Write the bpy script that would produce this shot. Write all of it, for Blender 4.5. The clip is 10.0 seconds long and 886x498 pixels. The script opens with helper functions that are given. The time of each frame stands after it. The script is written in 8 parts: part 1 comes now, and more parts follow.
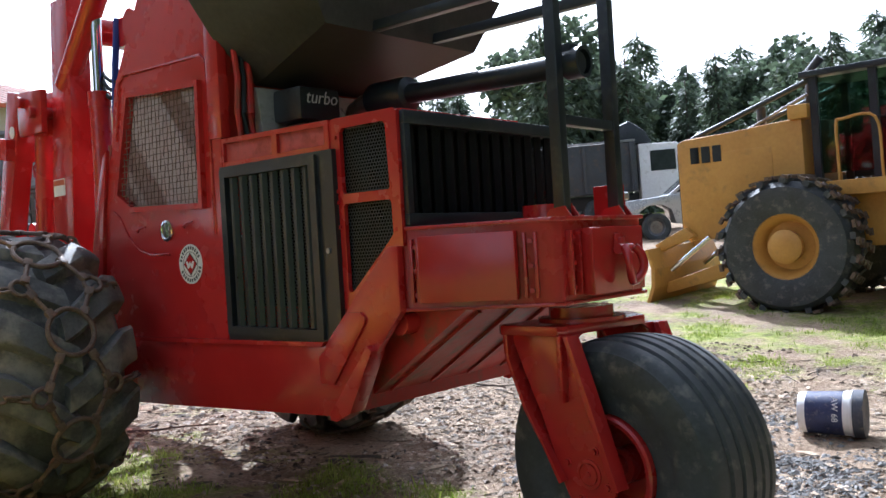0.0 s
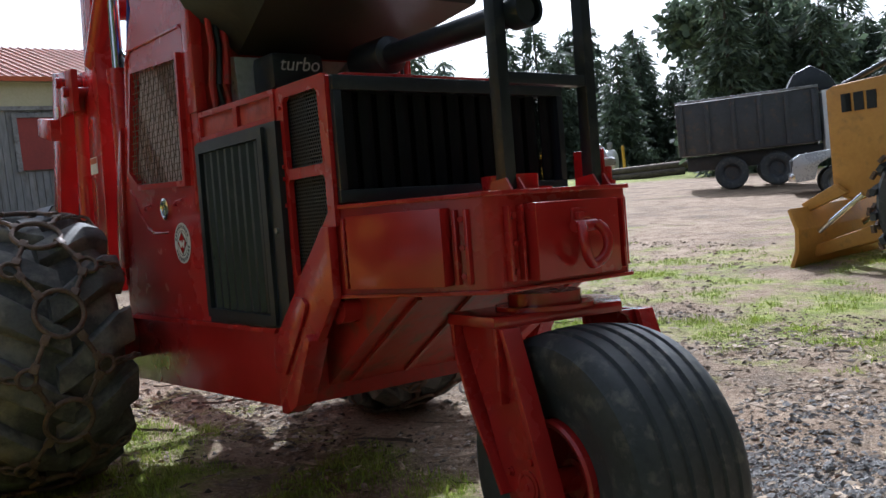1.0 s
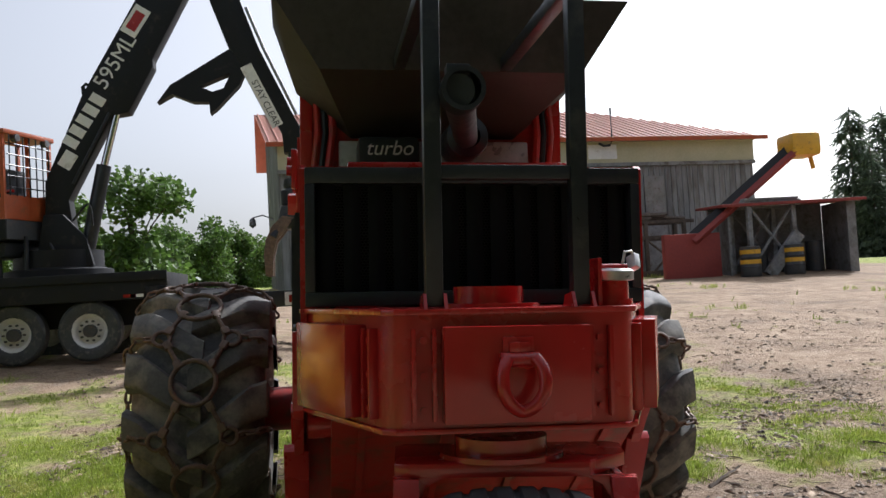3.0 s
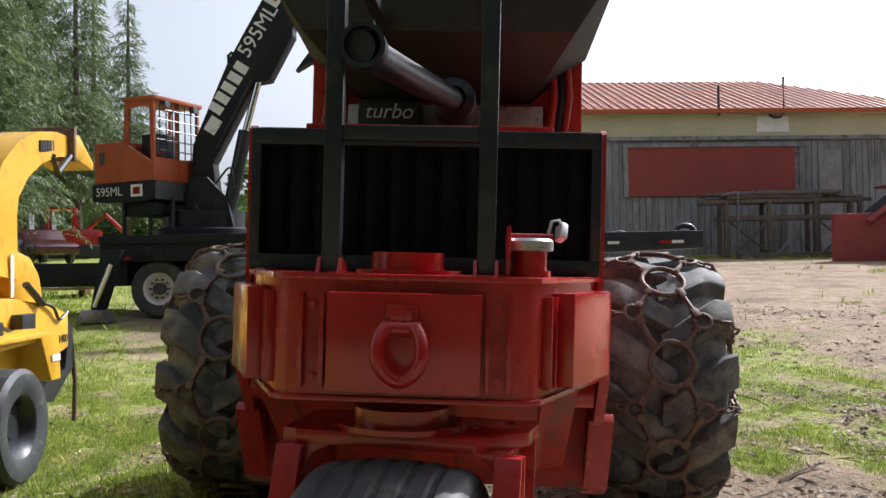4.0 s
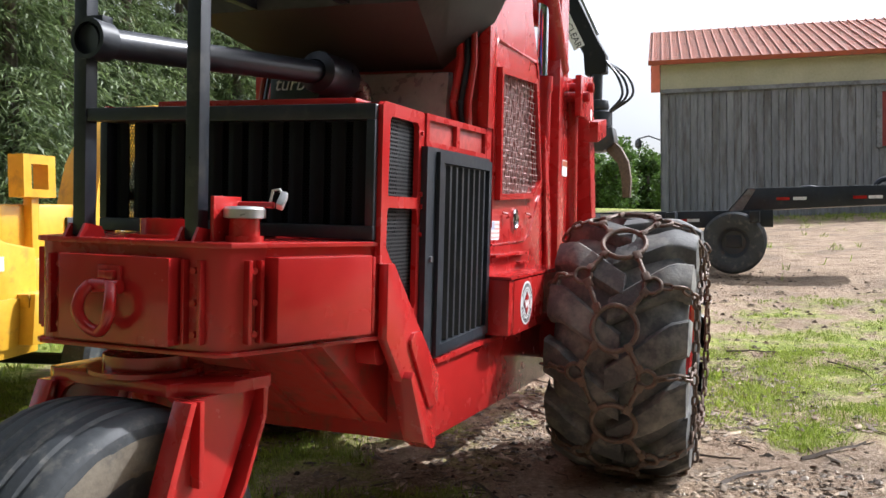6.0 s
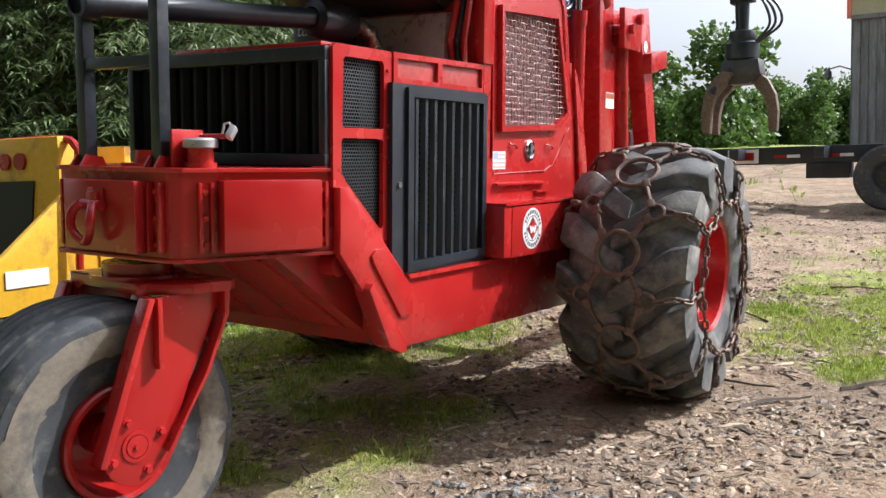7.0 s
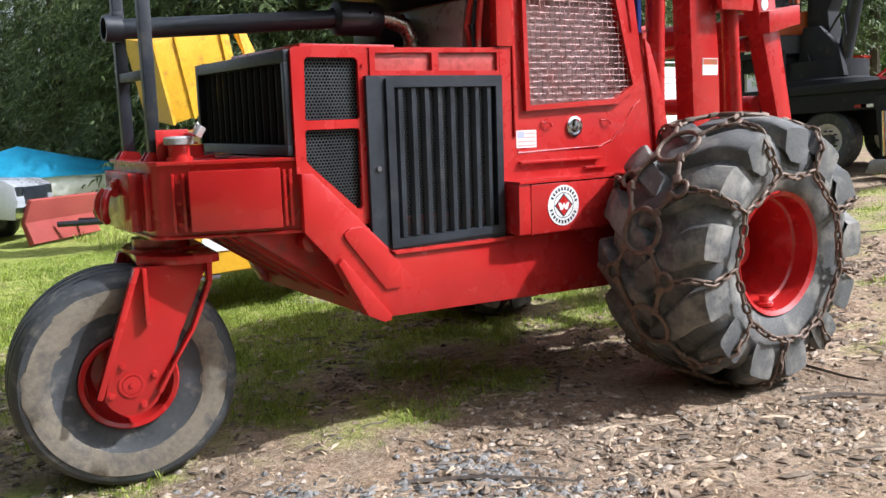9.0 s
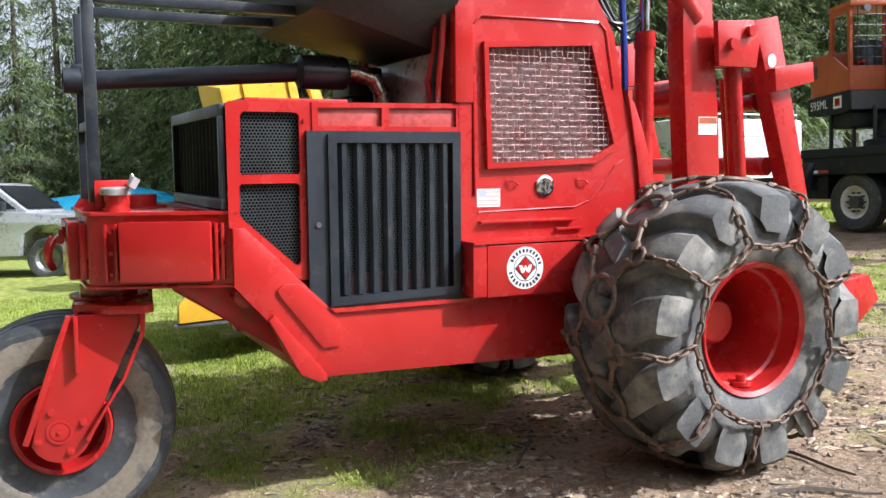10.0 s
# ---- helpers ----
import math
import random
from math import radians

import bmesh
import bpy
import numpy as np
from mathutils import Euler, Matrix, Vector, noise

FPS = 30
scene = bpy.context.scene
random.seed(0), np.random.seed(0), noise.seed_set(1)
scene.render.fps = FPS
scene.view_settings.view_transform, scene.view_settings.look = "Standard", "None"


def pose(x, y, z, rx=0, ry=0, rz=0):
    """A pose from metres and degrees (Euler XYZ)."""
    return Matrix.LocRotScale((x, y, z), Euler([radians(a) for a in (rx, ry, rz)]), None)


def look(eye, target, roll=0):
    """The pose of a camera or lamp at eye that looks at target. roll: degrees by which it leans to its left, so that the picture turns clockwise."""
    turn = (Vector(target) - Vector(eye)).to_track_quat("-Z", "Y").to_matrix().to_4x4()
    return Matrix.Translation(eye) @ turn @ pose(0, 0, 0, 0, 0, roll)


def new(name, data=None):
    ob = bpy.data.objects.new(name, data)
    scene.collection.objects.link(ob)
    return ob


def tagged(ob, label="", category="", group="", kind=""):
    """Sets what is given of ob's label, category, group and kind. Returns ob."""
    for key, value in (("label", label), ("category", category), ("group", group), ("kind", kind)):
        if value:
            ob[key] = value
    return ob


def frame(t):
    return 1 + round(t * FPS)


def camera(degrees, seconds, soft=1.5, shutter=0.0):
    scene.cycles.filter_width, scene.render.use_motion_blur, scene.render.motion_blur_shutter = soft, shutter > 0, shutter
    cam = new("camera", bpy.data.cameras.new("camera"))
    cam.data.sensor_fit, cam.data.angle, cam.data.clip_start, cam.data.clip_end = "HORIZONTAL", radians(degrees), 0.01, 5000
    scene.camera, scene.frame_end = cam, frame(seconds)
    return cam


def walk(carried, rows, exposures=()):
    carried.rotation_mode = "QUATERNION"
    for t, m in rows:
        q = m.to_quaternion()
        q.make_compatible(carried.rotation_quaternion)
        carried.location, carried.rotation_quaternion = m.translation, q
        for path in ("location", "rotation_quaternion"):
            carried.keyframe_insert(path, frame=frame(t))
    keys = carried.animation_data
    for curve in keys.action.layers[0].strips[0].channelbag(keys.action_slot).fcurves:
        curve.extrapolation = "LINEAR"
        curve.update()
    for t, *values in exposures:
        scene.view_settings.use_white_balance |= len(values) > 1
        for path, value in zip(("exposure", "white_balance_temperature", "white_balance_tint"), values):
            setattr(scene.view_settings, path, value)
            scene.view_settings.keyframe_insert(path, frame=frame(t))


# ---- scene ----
cam = camera(52.5, 10.0)
# the machine leans a little to its right; its frame is X ahead, Y left, Z up
TILT = Matrix.Rotation(radians(2.4), 4, "X")
PATH = [
    (0, (-1.971, 3.381, 1.485), (-0.676, 1.857, 1.481), -3.4),
    (0.5, (-2.157, 2.863, 1.464), (-0.712, 1.481, 1.417), -4.3),
    (1, (-2.364, 2.37, 1.497), (-0.773, 1.159, 1.43), -4.4),
    (1.5, (-2.523, 1.836, 1.52), (-0.778, 0.868, 1.387), -2.8),
    (2, (-2.551, 1.376, 1.541), (-0.729, 0.557, 1.455), -2.0),
    (2.5, (-2.597, 0.977, 1.588), (-0.676, 0.42, 1.593), -2.2),
    (3, (-2.58, 0.551, 1.623), (-0.601, 0.281, 1.723), -0.9),
    (3.2, (-2.536, 0.351, 1.617), (-0.549, 0.158, 1.733), -0.6),
    (4.5, (-2.492, -0.572, 1.625), (-0.505, -0.343, 1.6), 2.5),
    (5, (-2.397, -0.984, 1.663), (-0.419, -0.682, 1.652), 3.0),
    (5.2, (-2.356, -1.159, 1.652), (-0.395, -0.766, 1.637), 2.7),
    (6.3, (-2.359, -2.268, 1.71), (-0.54, -1.442, 1.613), 0.8),
    (6.5, (-2.376, -2.487, 1.679), (-0.609, -1.556, 1.569), 0.4),
    (7, (-2.275, -2.986, 1.657), (-0.599, -1.917, 1.438), 0.6),
    (7.5, (-2.031, -3.486, 1.639), (-0.404, -2.353, 1.376), 0.5),
    (8, (-1.85, -3.958, 1.656), (-0.435, -2.582, 1.333), 0.0),
    (8.5, (-1.573, -4.26, 1.69), (-0.341, -2.713, 1.393), -1.4),
    (9, (-1.189, -4.491, 1.753), (-0.09, -2.846, 1.457), -1.9),
    (9.5, (-0.783, -4.734, 1.808), (0.208, -3.017, 1.547), -2.0),
    (10, (-0.373, -4.779, 1.799), (0.514, -2.997, 1.605), -0.5),
]
EXPOSURES = [(0, 0.85, 5350, 12), (0.5, 0.42, 5400, 12), (1, 0.14, 5450, 12), (1.5, 0.14, 5550, 12), (2, 0.52, 5700, 12), (2.5, 0.25, 5900, 12), (3.2, 0.0, 5950, 12), (4.5, 0.44, 5950, 12), (5.2, 0.48, 5950, 12), (8, 0.50, 5900, 12), (9, 0.53, 5850, 12), (10, 0.66, 5850, 12)]
walk(cam, [(t, TILT @ look(eye, target, roll)) for t, eye, target, roll in PATH], EXPOSURES)

# ---- world, sun and exposure ----
SUN_AZ, SUN_EL = radians(-42), radians(42)
world = bpy.data.worlds.new("world")
scene.world = world
world.use_nodes = True
wn = world.node_tree.nodes
sky = wn.new("ShaderNodeTexSky")
sky.sky_type, sky.sun_disc = "NISHITA", False
sky.sun_elevation, sky.sun_rotation = SUN_EL, radians(90) - SUN_AZ
sky.air_density, sky.dust_density, sky.ozone_density = 1.0, 4.5, 1.0
wn["Background"].inputs["Strength"].default_value = 0.155
pale = wn.new("ShaderNodeHueSaturation")
pale.inputs["Saturation"].default_value = 0.28
world.node_tree.links.new(sky.outputs[0], pale.inputs["Color"])
world.node_tree.links.new(pale.outputs[0], wn["Background"].inputs["Color"])
sun_data = bpy.data.lights.new("sun", "SUN")
sun_data.energy, sun_data.angle, sun_data.color = 4.8, radians(0.6), (1.0, 0.965, 0.92)
sun = new("sun", sun_data)
sun_from = Vector((math.cos(SUN_EL) * math.cos(SUN_AZ), math.cos(SUN_EL) * math.sin(SUN_AZ), math.sin(SUN_EL)))
sun.matrix_world = look(sun_from * 40, (0, 0, 0))


# ---- materials ----
def rgb(c):
    return (c[0], c[1], c[2], 1.0)


def material(name, low, high, rough=0.5, metal=0.0, scale=3.0, fine=40.0, bump=0.1, dirt=None, dirt_amount=0.3, coat=0.0, spec=0.5, rough_var=0.12):
    """A surface with broad and fine variation between two colours, patches of dirt and fine relief, in object space."""
    m = bpy.data.materials.new(name)
    m.use_nodes = True
    n, l = m.node_tree.nodes, m.node_tree.links
    b = n["Principled BSDF"]
    tc = n.new("ShaderNodeTexCoord")
    info = n.new("ShaderNodeObjectInfo")
    off = n.new("ShaderNodeVectorMath")
    off.operation = "ADD"
    mul = n.new("ShaderNodeMath")
    mul.operation = "MULTIPLY"
    mul.inputs[1].default_value = 17.0
    l.new(info.outputs["Random"], mul.inputs[0])
    l.new(tc.outputs["Object"], off.inputs[0])
    l.new(mul.outputs[0], off.inputs[1])
    big = n.new("ShaderNodeTexNoise")
    big.inputs["Scale"].default_value, big.inputs["Detail"].default_value = scale, 5.0
    small = n.new("ShaderNodeTexNoise")
    small.inputs["Scale"].default_value, small.inputs["Detail"].default_value = fine, 4.0
    for t in (big, small):
        l.new(off.outputs[0], t.inputs["Vector"])
    mixn = n.new("ShaderNodeMix")
    mixn.data_type = "FLOAT"
    mixn.inputs[0].default_value = 0.4
    l.new(big.outputs["Fac"], mixn.inputs[2])
    l.new(small.outputs["Fac"], mixn.inputs[3])
    ramp = n.new("ShaderNodeValToRGB")
    ramp.color_ramp.elements[0].position, ramp.color_ramp.elements[1].position = 0.36, 0.64
    ramp.color_ramp.elements[0].color, ramp.color_ramp.elements[1].color = rgb(low), rgb(high)
    l.new(mixn.outputs[0], ramp.inputs[0])
    colour = ramp.outputs[0]
    if dirt:
        spots = n.new("ShaderNodeTexNoise")
        spots.inputs["Scale"].default_value, spots.inputs["Detail"].default_value = scale * 2.3, 8.0
        spots.inputs["Roughness"].default_value = 0.65
        l.new(off.outputs[0], spots.inputs["Vector"])
        cut = n.new("ShaderNodeMapRange")
        cut.inputs["From Min"].default_value, cut.inputs["From Max"].default_value = 0.62 - dirt_amount * 0.4, 0.78 - dirt_amount * 0.4
        l.new(spots.outputs["Fac"], cut.inputs["Value"])
        mx = n.new("ShaderNodeMix")
        mx.data_type = "RGBA"
        mx.inputs[7].default_value = rgb(dirt)
        l.new(cut.outputs[0], mx.inputs[0])
        l.new(colour, mx.inputs[6])
        colour = mx.outputs[2]
    l.new(colour, b.inputs["Base Color"])
    rr = n.new("ShaderNodeMapRange")
    rr.inputs["To Min"].default_value, rr.inputs["To Max"].default_value = max(0.02, rough - rough_var), min(1.0, rough + rough_var)
    rr.inputs["From Min"].default_value, rr.inputs["From Max"].default_value = 0.3, 0.7
    l.new(mixn.outputs[0], rr.inputs["Value"])
    l.new(rr.outputs[0], b.inputs["Roughness"])
    b.inputs["Metallic"].default_value = metal
    b.inputs["Coat Weight"].default_value = coat
    b.inputs["Coat Roughness"].default_value = 0.08
    b.inputs["Specular IOR Level"].default_value = spec
    if bump:
        bp = n.new("ShaderNodeBump")
        bp.inputs["Strength"].default_value, bp.inputs["Distance"].default_value = bump, 0.01
        l.new(mixn.outputs[0], bp.inputs["Height"])
        l.new(bp.outputs[0], b.inputs["Normal"])
    return m


RED = material("red_paint", (0.37, 0.0145, 0.0135), (0.43, 0.020, 0.018), 0.25, 0, 2.0, 9.0, 0.08, None, 0, 0.26)
RED_DULL = material("red_paint_dusty", (0.36, 0.014, 0.010), (0.46, 0.022, 0.014), 0.5, 0, 3.0, 25.0, 0.15, (0.16, 0.05, 0.03), 0.3)
BLACK = material("black_paint", (0.011, 0.014, 0.019), (0.020, 0.025, 0.033), 0.38, 0, 3.0, 30.0, 0.06, (0.05, 0.05, 0.048), 0.12)
HOOD_STEEL = material("worn_dark_hood", (0.060, 0.057, 0.055), (0.105, 0.098, 0.094), 0.5, 0, 3.0, 30.0, 0.1, (0.11, 0.10, 0.09), 0.1)
# pale grey for the rear cab window, light coming through it put into the colour
PALE_SHEET = material("bright_window_grey", (0.40, 0.40, 0.41), (0.56, 0.56, 0.56), 0.35, 0.35, 2.5, 30.0, 0.08, (0.25, 0.24, 0.23), 0.15)
BLACK_MATT = material("matt_black", (0.014, 0.0145, 0.016), (0.030, 0.031, 0.033), 0.8, 0, 4.0, 40.0, 0.1)
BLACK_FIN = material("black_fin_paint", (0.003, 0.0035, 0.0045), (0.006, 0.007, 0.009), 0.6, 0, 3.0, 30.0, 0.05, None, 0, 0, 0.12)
WIRE = material("painted_wire", (0.34, 0.15, 0.14), (0.50, 0.32, 0.30), 0.5, 0.1, 6.0, 60.0, 0.1, (0.14, 0.07, 0.05), 0.3)
GREY_STEEL = material("grey_steel", (0.16, 0.16, 0.17), (0.28, 0.28, 0.29), 0.4, 0.7, 3.0, 30.0, 0.1, (0.12, 0.09, 0.07), 0.2)
ALUMINIUM = material("bare_aluminium", (0.50, 0.50, 0.50), (0.66, 0.66, 0.65), 0.38, 0.6, 6.0, 50.0, 0.05)
CHROME = material("chrome", (0.6, 0.6, 0.62), (0.75, 0.75, 0.77), 0.12, 1.0, 5.0, 50.0, 0.02)
RUST = material("rusted_steel", (0.085, 0.056, 0.042), (0.20, 0.135, 0.098), 0.6, 0.3, 20.0, 120.0, 0.4, (0.16, 0.125, 0.095), 0.25)
RUBBER = material("tyre_rubber", (0.052, 0.054, 0.055), (0.112, 0.113, 0.110), 0.70, 0, 2.2, 60.0, 0.45, (0.22, 0.21, 0.185), 0.38)
LOADER_STEEL = material("dark_loader_steel", (0.005, 0.006, 0.008), (0.011, 0.013, 0.016), 0.62, 0.0, 2.0, 20.0, 0.08, (0.04, 0.035, 0.03), 0.12, 0.0, 0.3)
# near-black colour that stands for the shade inside the machine's hollows
VOID_BLACK = material("hollow_shade_black", (0.002, 0.002, 0.002), (0.004, 0.004, 0.004), 0.95, 0, 4.0, 40.0, 0.0, None, 0, 0.0, 0.05)
RUBBER_DRY = material("tyre_rubber_dusty", (0.026, 0.030, 0.033), (0.055, 0.061, 0.065), 0.6, 0, 5.0, 45.0, 0.25, (0.13, 0.125, 0.11), 0.22)
MUD = material("dried_mud", (0.125, 0.105, 0.078), (0.205, 0.178, 0.135), 0.9, 0, 2.2, 50.0, 0.5, (0.065, 0.066, 0.066), 0.30)
YELLOW = material("yellow_paint", (0.62, 0.33, 0.018), (0.74, 0.42, 0.03), 0.4, 0, 2.0, 20.0, 0.06, (0.35, 0.20, 0.04), 0.15, 0.15)
CAT_YELLOW = material("faded_yellow_paint", (0.48, 0.235, 0.045), (0.58, 0.31, 0.065), 0.5, 0, 2.0, 20.0, 0.06, (0.34, 0.19, 0.05), 0.12)
ORANGE = material("orange_paint", (0.34, 0.062, 0.014), (0.44, 0.09, 0.02), 0.5, 0, 2.0, 20.0, 0.05, (0.22, 0.08, 0.03), 0.2)
WHITE = material("white_paint", (0.68, 0.68, 0.67), (0.80, 0.80, 0.79), 0.45, 0, 2.0, 20.0, 0.04, (0.5, 0.48, 0.44), 0.15)
SILVER = material("silver_car_paint", (0.36, 0.38, 0.41), (0.43, 0.45, 0.48), 0.3, 0.25, 2.0, 20.0, 0.02, None, 0, 0.5)
DARK_GREY = material("dark_grey_steel", (0.035, 0.038, 0.042), (0.06, 0.064, 0.07), 0.5, 0.1, 2.0, 20.0, 0.1, (0.10, 0.07, 0.05), 0.2)
WOOD_GREY = material("weathered_boards", (0.16, 0.165, 0.17), (0.30, 0.305, 0.31), 0.85, 0, 1.2, 12.0, 0.3, (0.12, 0.11, 0.10), 0.3)
WOOD_TAN = material("raw_wood", (0.28, 0.20, 0.12), (0.42, 0.31, 0.19), 0.8, 0, 3.0, 30.0, 0.3)
CREAM = material("cream_siding", (0.42, 0.40, 0.26), (0.52, 0.50, 0.34), 0.7, 0, 1.0, 12.0, 0.1)
ROOF_RED = material("red_metal_roof", (0.52, 0.22, 0.155), (0.62, 0.29, 0.21), 0.5, 0.1, 0.6, 6.0, 0.05, (0.40, 0.2, 0.13), 0.25)
DOOR_RED = material("red_barn_door", (0.22, 0.035, 0.03), (0.30, 0.055, 0.045), 0.7, 0, 1.0, 12.0, 0.1)
TARP = material("blue_tarp", (0.02, 0.30, 0.50), (0.04, 0.42, 0.62), 0.5, 0, 2.0, 10.0, 0.4)
BARK = material("bark", (0.07, 0.055, 0.045), (0.16, 0.13, 0.105), 0.9, 0, 4.0, 30.0, 0.6)
GRAVEL = material("blue_grey_stone", (0.085, 0.084, 0.080), (0.25, 0.243, 0.230), 0.85, 0, 10.0, 60.0, 0.3)
STONE = material("stone", (0.15, 0.125, 0.10), (0.36, 0.31, 0.255), 0.9, 0, 10.0, 60.0, 0.3)
SOIL = material("dry_soil", (0.09, 0.064, 0.044), (0.28, 0.212, 0.152), 0.95, 0, 6.0, 60.0, 0.4)
CHIP = material("wood_chip", (0.13, 0.095, 0.064), (0.37, 0.29, 0.205), 0.9, 0, 10.0, 60.0, 0.3)
LID_BLUE = material("dusty_blue_plastic", (0.035, 0.042, 0.062), (0.07, 0.078, 0.10), 0.55, 0, 8.0, 50.0, 0.05, (0.16, 0.15, 0.13), 0.25)
LABEL_BLUE = material("scuffed_blue_label", (0.018, 0.026, 0.085), (0.035, 0.05, 0.13), 0.5, 0, 14.0, 70.0, 0.03, (0.15, 0.15, 0.17), 0.18)
STRAW = material("straw", (0.16, 0.11, 0.065), (0.46, 0.36, 0.22), 0.85, 0, 10.0, 60.0, 0.1)
LAMP_RED = material("red_lens", (0.25, 0.01, 0.01), (0.35, 0.02, 0.015), 0.2, 0, 5.0, 20.0, 0.0)
AMBER = material("amber_lens", (0.6, 0.16, 0.01), (0.7, 0.2, 0.02), 0.2, 0, 5.0, 20.0, 0.0)
BLUE_HOSE = material("blue_hose", (0.01, 0.03, 0.22), (0.02, 0.05, 0.30), 0.5, 0, 5.0, 20.0, 0.0)
MAROON = material("maroon_car_paint", (0.05, 0.008, 0.016), (0.07, 0.012, 0.022), 0.2, 0.3, 2.0, 20.0, 0.0, None, 0, 0.6)
PRIMER = material("worn_red_panel", (0.36, 0.05, 0.045), (0.48, 0.075, 0.065), 0.45, 0, 7.0, 30.0, 0.5, (0.28, 0.03, 0.025), 0.4)


def per_piece(m, lo=0.45, hi=1.6):
    """Lighter and darker from piece to piece."""
    n, l = m.node_tree.nodes, m.node_tree.links
    b = n["Principled BSDF"]
    src = b.inputs["Base Color"].links[0].from_socket
    geo, hsv, vr = n.new("ShaderNodeNewGeometry"), n.new("ShaderNodeHueSaturation"), n.new("ShaderNodeMapRange")
    vr.inputs["To Min"].default_value, vr.inputs["To Max"].default_value = lo, hi
    l.new(geo.outputs["Random Per Island"], vr.inputs["Value"])
    l.new(vr.outputs[0], hsv.inputs["Value"])
    l.new(src, hsv.inputs["Color"])
    l.new(hsv.outputs[0], b.inputs["Base Color"])


for m in (STONE, SOIL, CHIP, STRAW):
    per_piece(m, 0.3, 1.9)


def leafy(name, low, high, dry=(0.10, 0.075, 0.02), lo=0.55, hi=1.45):
    """Leaves: colour varies from clump to clump, light passes through."""
    m = material(name, low, high, 0.55, 0, 0.7, 5.0, 0.0, dry, 0.12)
    n, l = m.node_tree.nodes, m.node_tree.links
    b, out = n["Principled BSDF"], n["Material Output"]
    src = b.inputs["Base Color"].links[0].from_socket
    geo = n.new("ShaderNodeNewGeometry")
    hsv = n.new("ShaderNodeHueSaturation")
    vr = n.new("ShaderNodeMapRange")
    vr.inputs["To Min"].default_value, vr.inputs["To Max"].default_value = lo, hi
    l.new(geo.outputs["Random Per Island"], vr.inputs["Value"])
    l.new(vr.outputs[0], hsv.inputs["Value"])
    l.new(src, hsv.inputs["Color"])
    l.new(hsv.outputs[0], b.inputs["Base Color"])
    tr = n.new("ShaderNodeBsdfTranslucent")
    l.new(hsv.outputs[0], tr.inputs["Color"])
    ms = n.new("ShaderNodeMixShader")
    ms.inputs[0].default_value = 0.35
    l.new(b.outputs[0], ms.inputs[1])
    l.new(tr.outputs[0], ms.inputs[2])
    l.new(ms.outputs[0], out.inputs["Surface"])
    return m


# far foliage green, lightened and greyed to carry the distance haze
NEEDLES = leafy("hazed_far_foliage", (0.070, 0.098, 0.062), (0.13, 0.172, 0.104), (0.15, 0.14, 0.09), 0.6, 1.45)
NEEDLES_NEAR = leafy("pine_needles", (0.075, 0.115, 0.046), (0.165, 0.215, 0.082), (0.17, 0.15, 0.08), 0.5, 1.55)
LEAVES = leafy("broad_leaves", (0.065, 0.13, 0.026), (0.14, 0.23, 0.05))
GRASS = leafy("grass_blades", (0.19, 0.265, 0.034), (0.345, 0.42, 0.07), (0.50, 0.44, 0.16))


def glass_material(name, tint=(0.8, 0.85, 0.85), rough=0.03, clear=0.75):
    m = bpy.data.materials.new(name)
    m.use_nodes = True
    n, l = m.node_tree.nodes, m.node_tree.links
    n.remove(n["Principled BSDF"])
    a, g, mx, f = n.new("ShaderNodeBsdfTransparent"), n.new("ShaderNodeBsdfGlossy"), n.new("ShaderNodeMixShader"), n.new("ShaderNodeFresnel")
    a.inputs[0].default_value = rgb([c * clear for c in tint])
    g.inputs["Roughness"].default_value = rough
    l.new(f.outputs[0], mx.inputs[0])
    l.new(a.outputs[0], mx.inputs[1])
    l.new(g.outputs[0], mx.inputs[2])
    l.new(mx.outputs[0], n["Material Output"].inputs["Surface"])
    return m


GLASS = glass_material("window_glass", (0.55, 0.62, 0.62))
GLASS_GREEN = glass_material("green_tinted_glass", (0.42, 0.6, 0.52))


def sheet_material(name):
    """Dirty translucent plastic sheet behind the wire guards."""
    m = material(name, (0.19, 0.105, 0.10), (0.29, 0.185, 0.175), 0.5, 0, 3.0, 20.0, 0.05, (0.24, 0.07, 0.06), 0.3)
    n, l = m.node_tree.nodes, m.node_tree.links
    b, out = n["Principled BSDF"], n["Material Output"]
    tr, ms = n.new("ShaderNodeBsdfTranslucent"), n.new("ShaderNodeMixShader")
    tr.inputs["Color"].default_value = (0.62, 0.60, 0.55, 1)
    ms.inputs[0].default_value = 0.35
    l.new(b.outputs[0], ms.inputs[1])
    l.new(tr.outputs[0], ms.inputs[2])
    l.new(ms.outputs[0], out.inputs["Surface"])
    return m


SHEET = sheet_material("dusty_plastic_sheet")


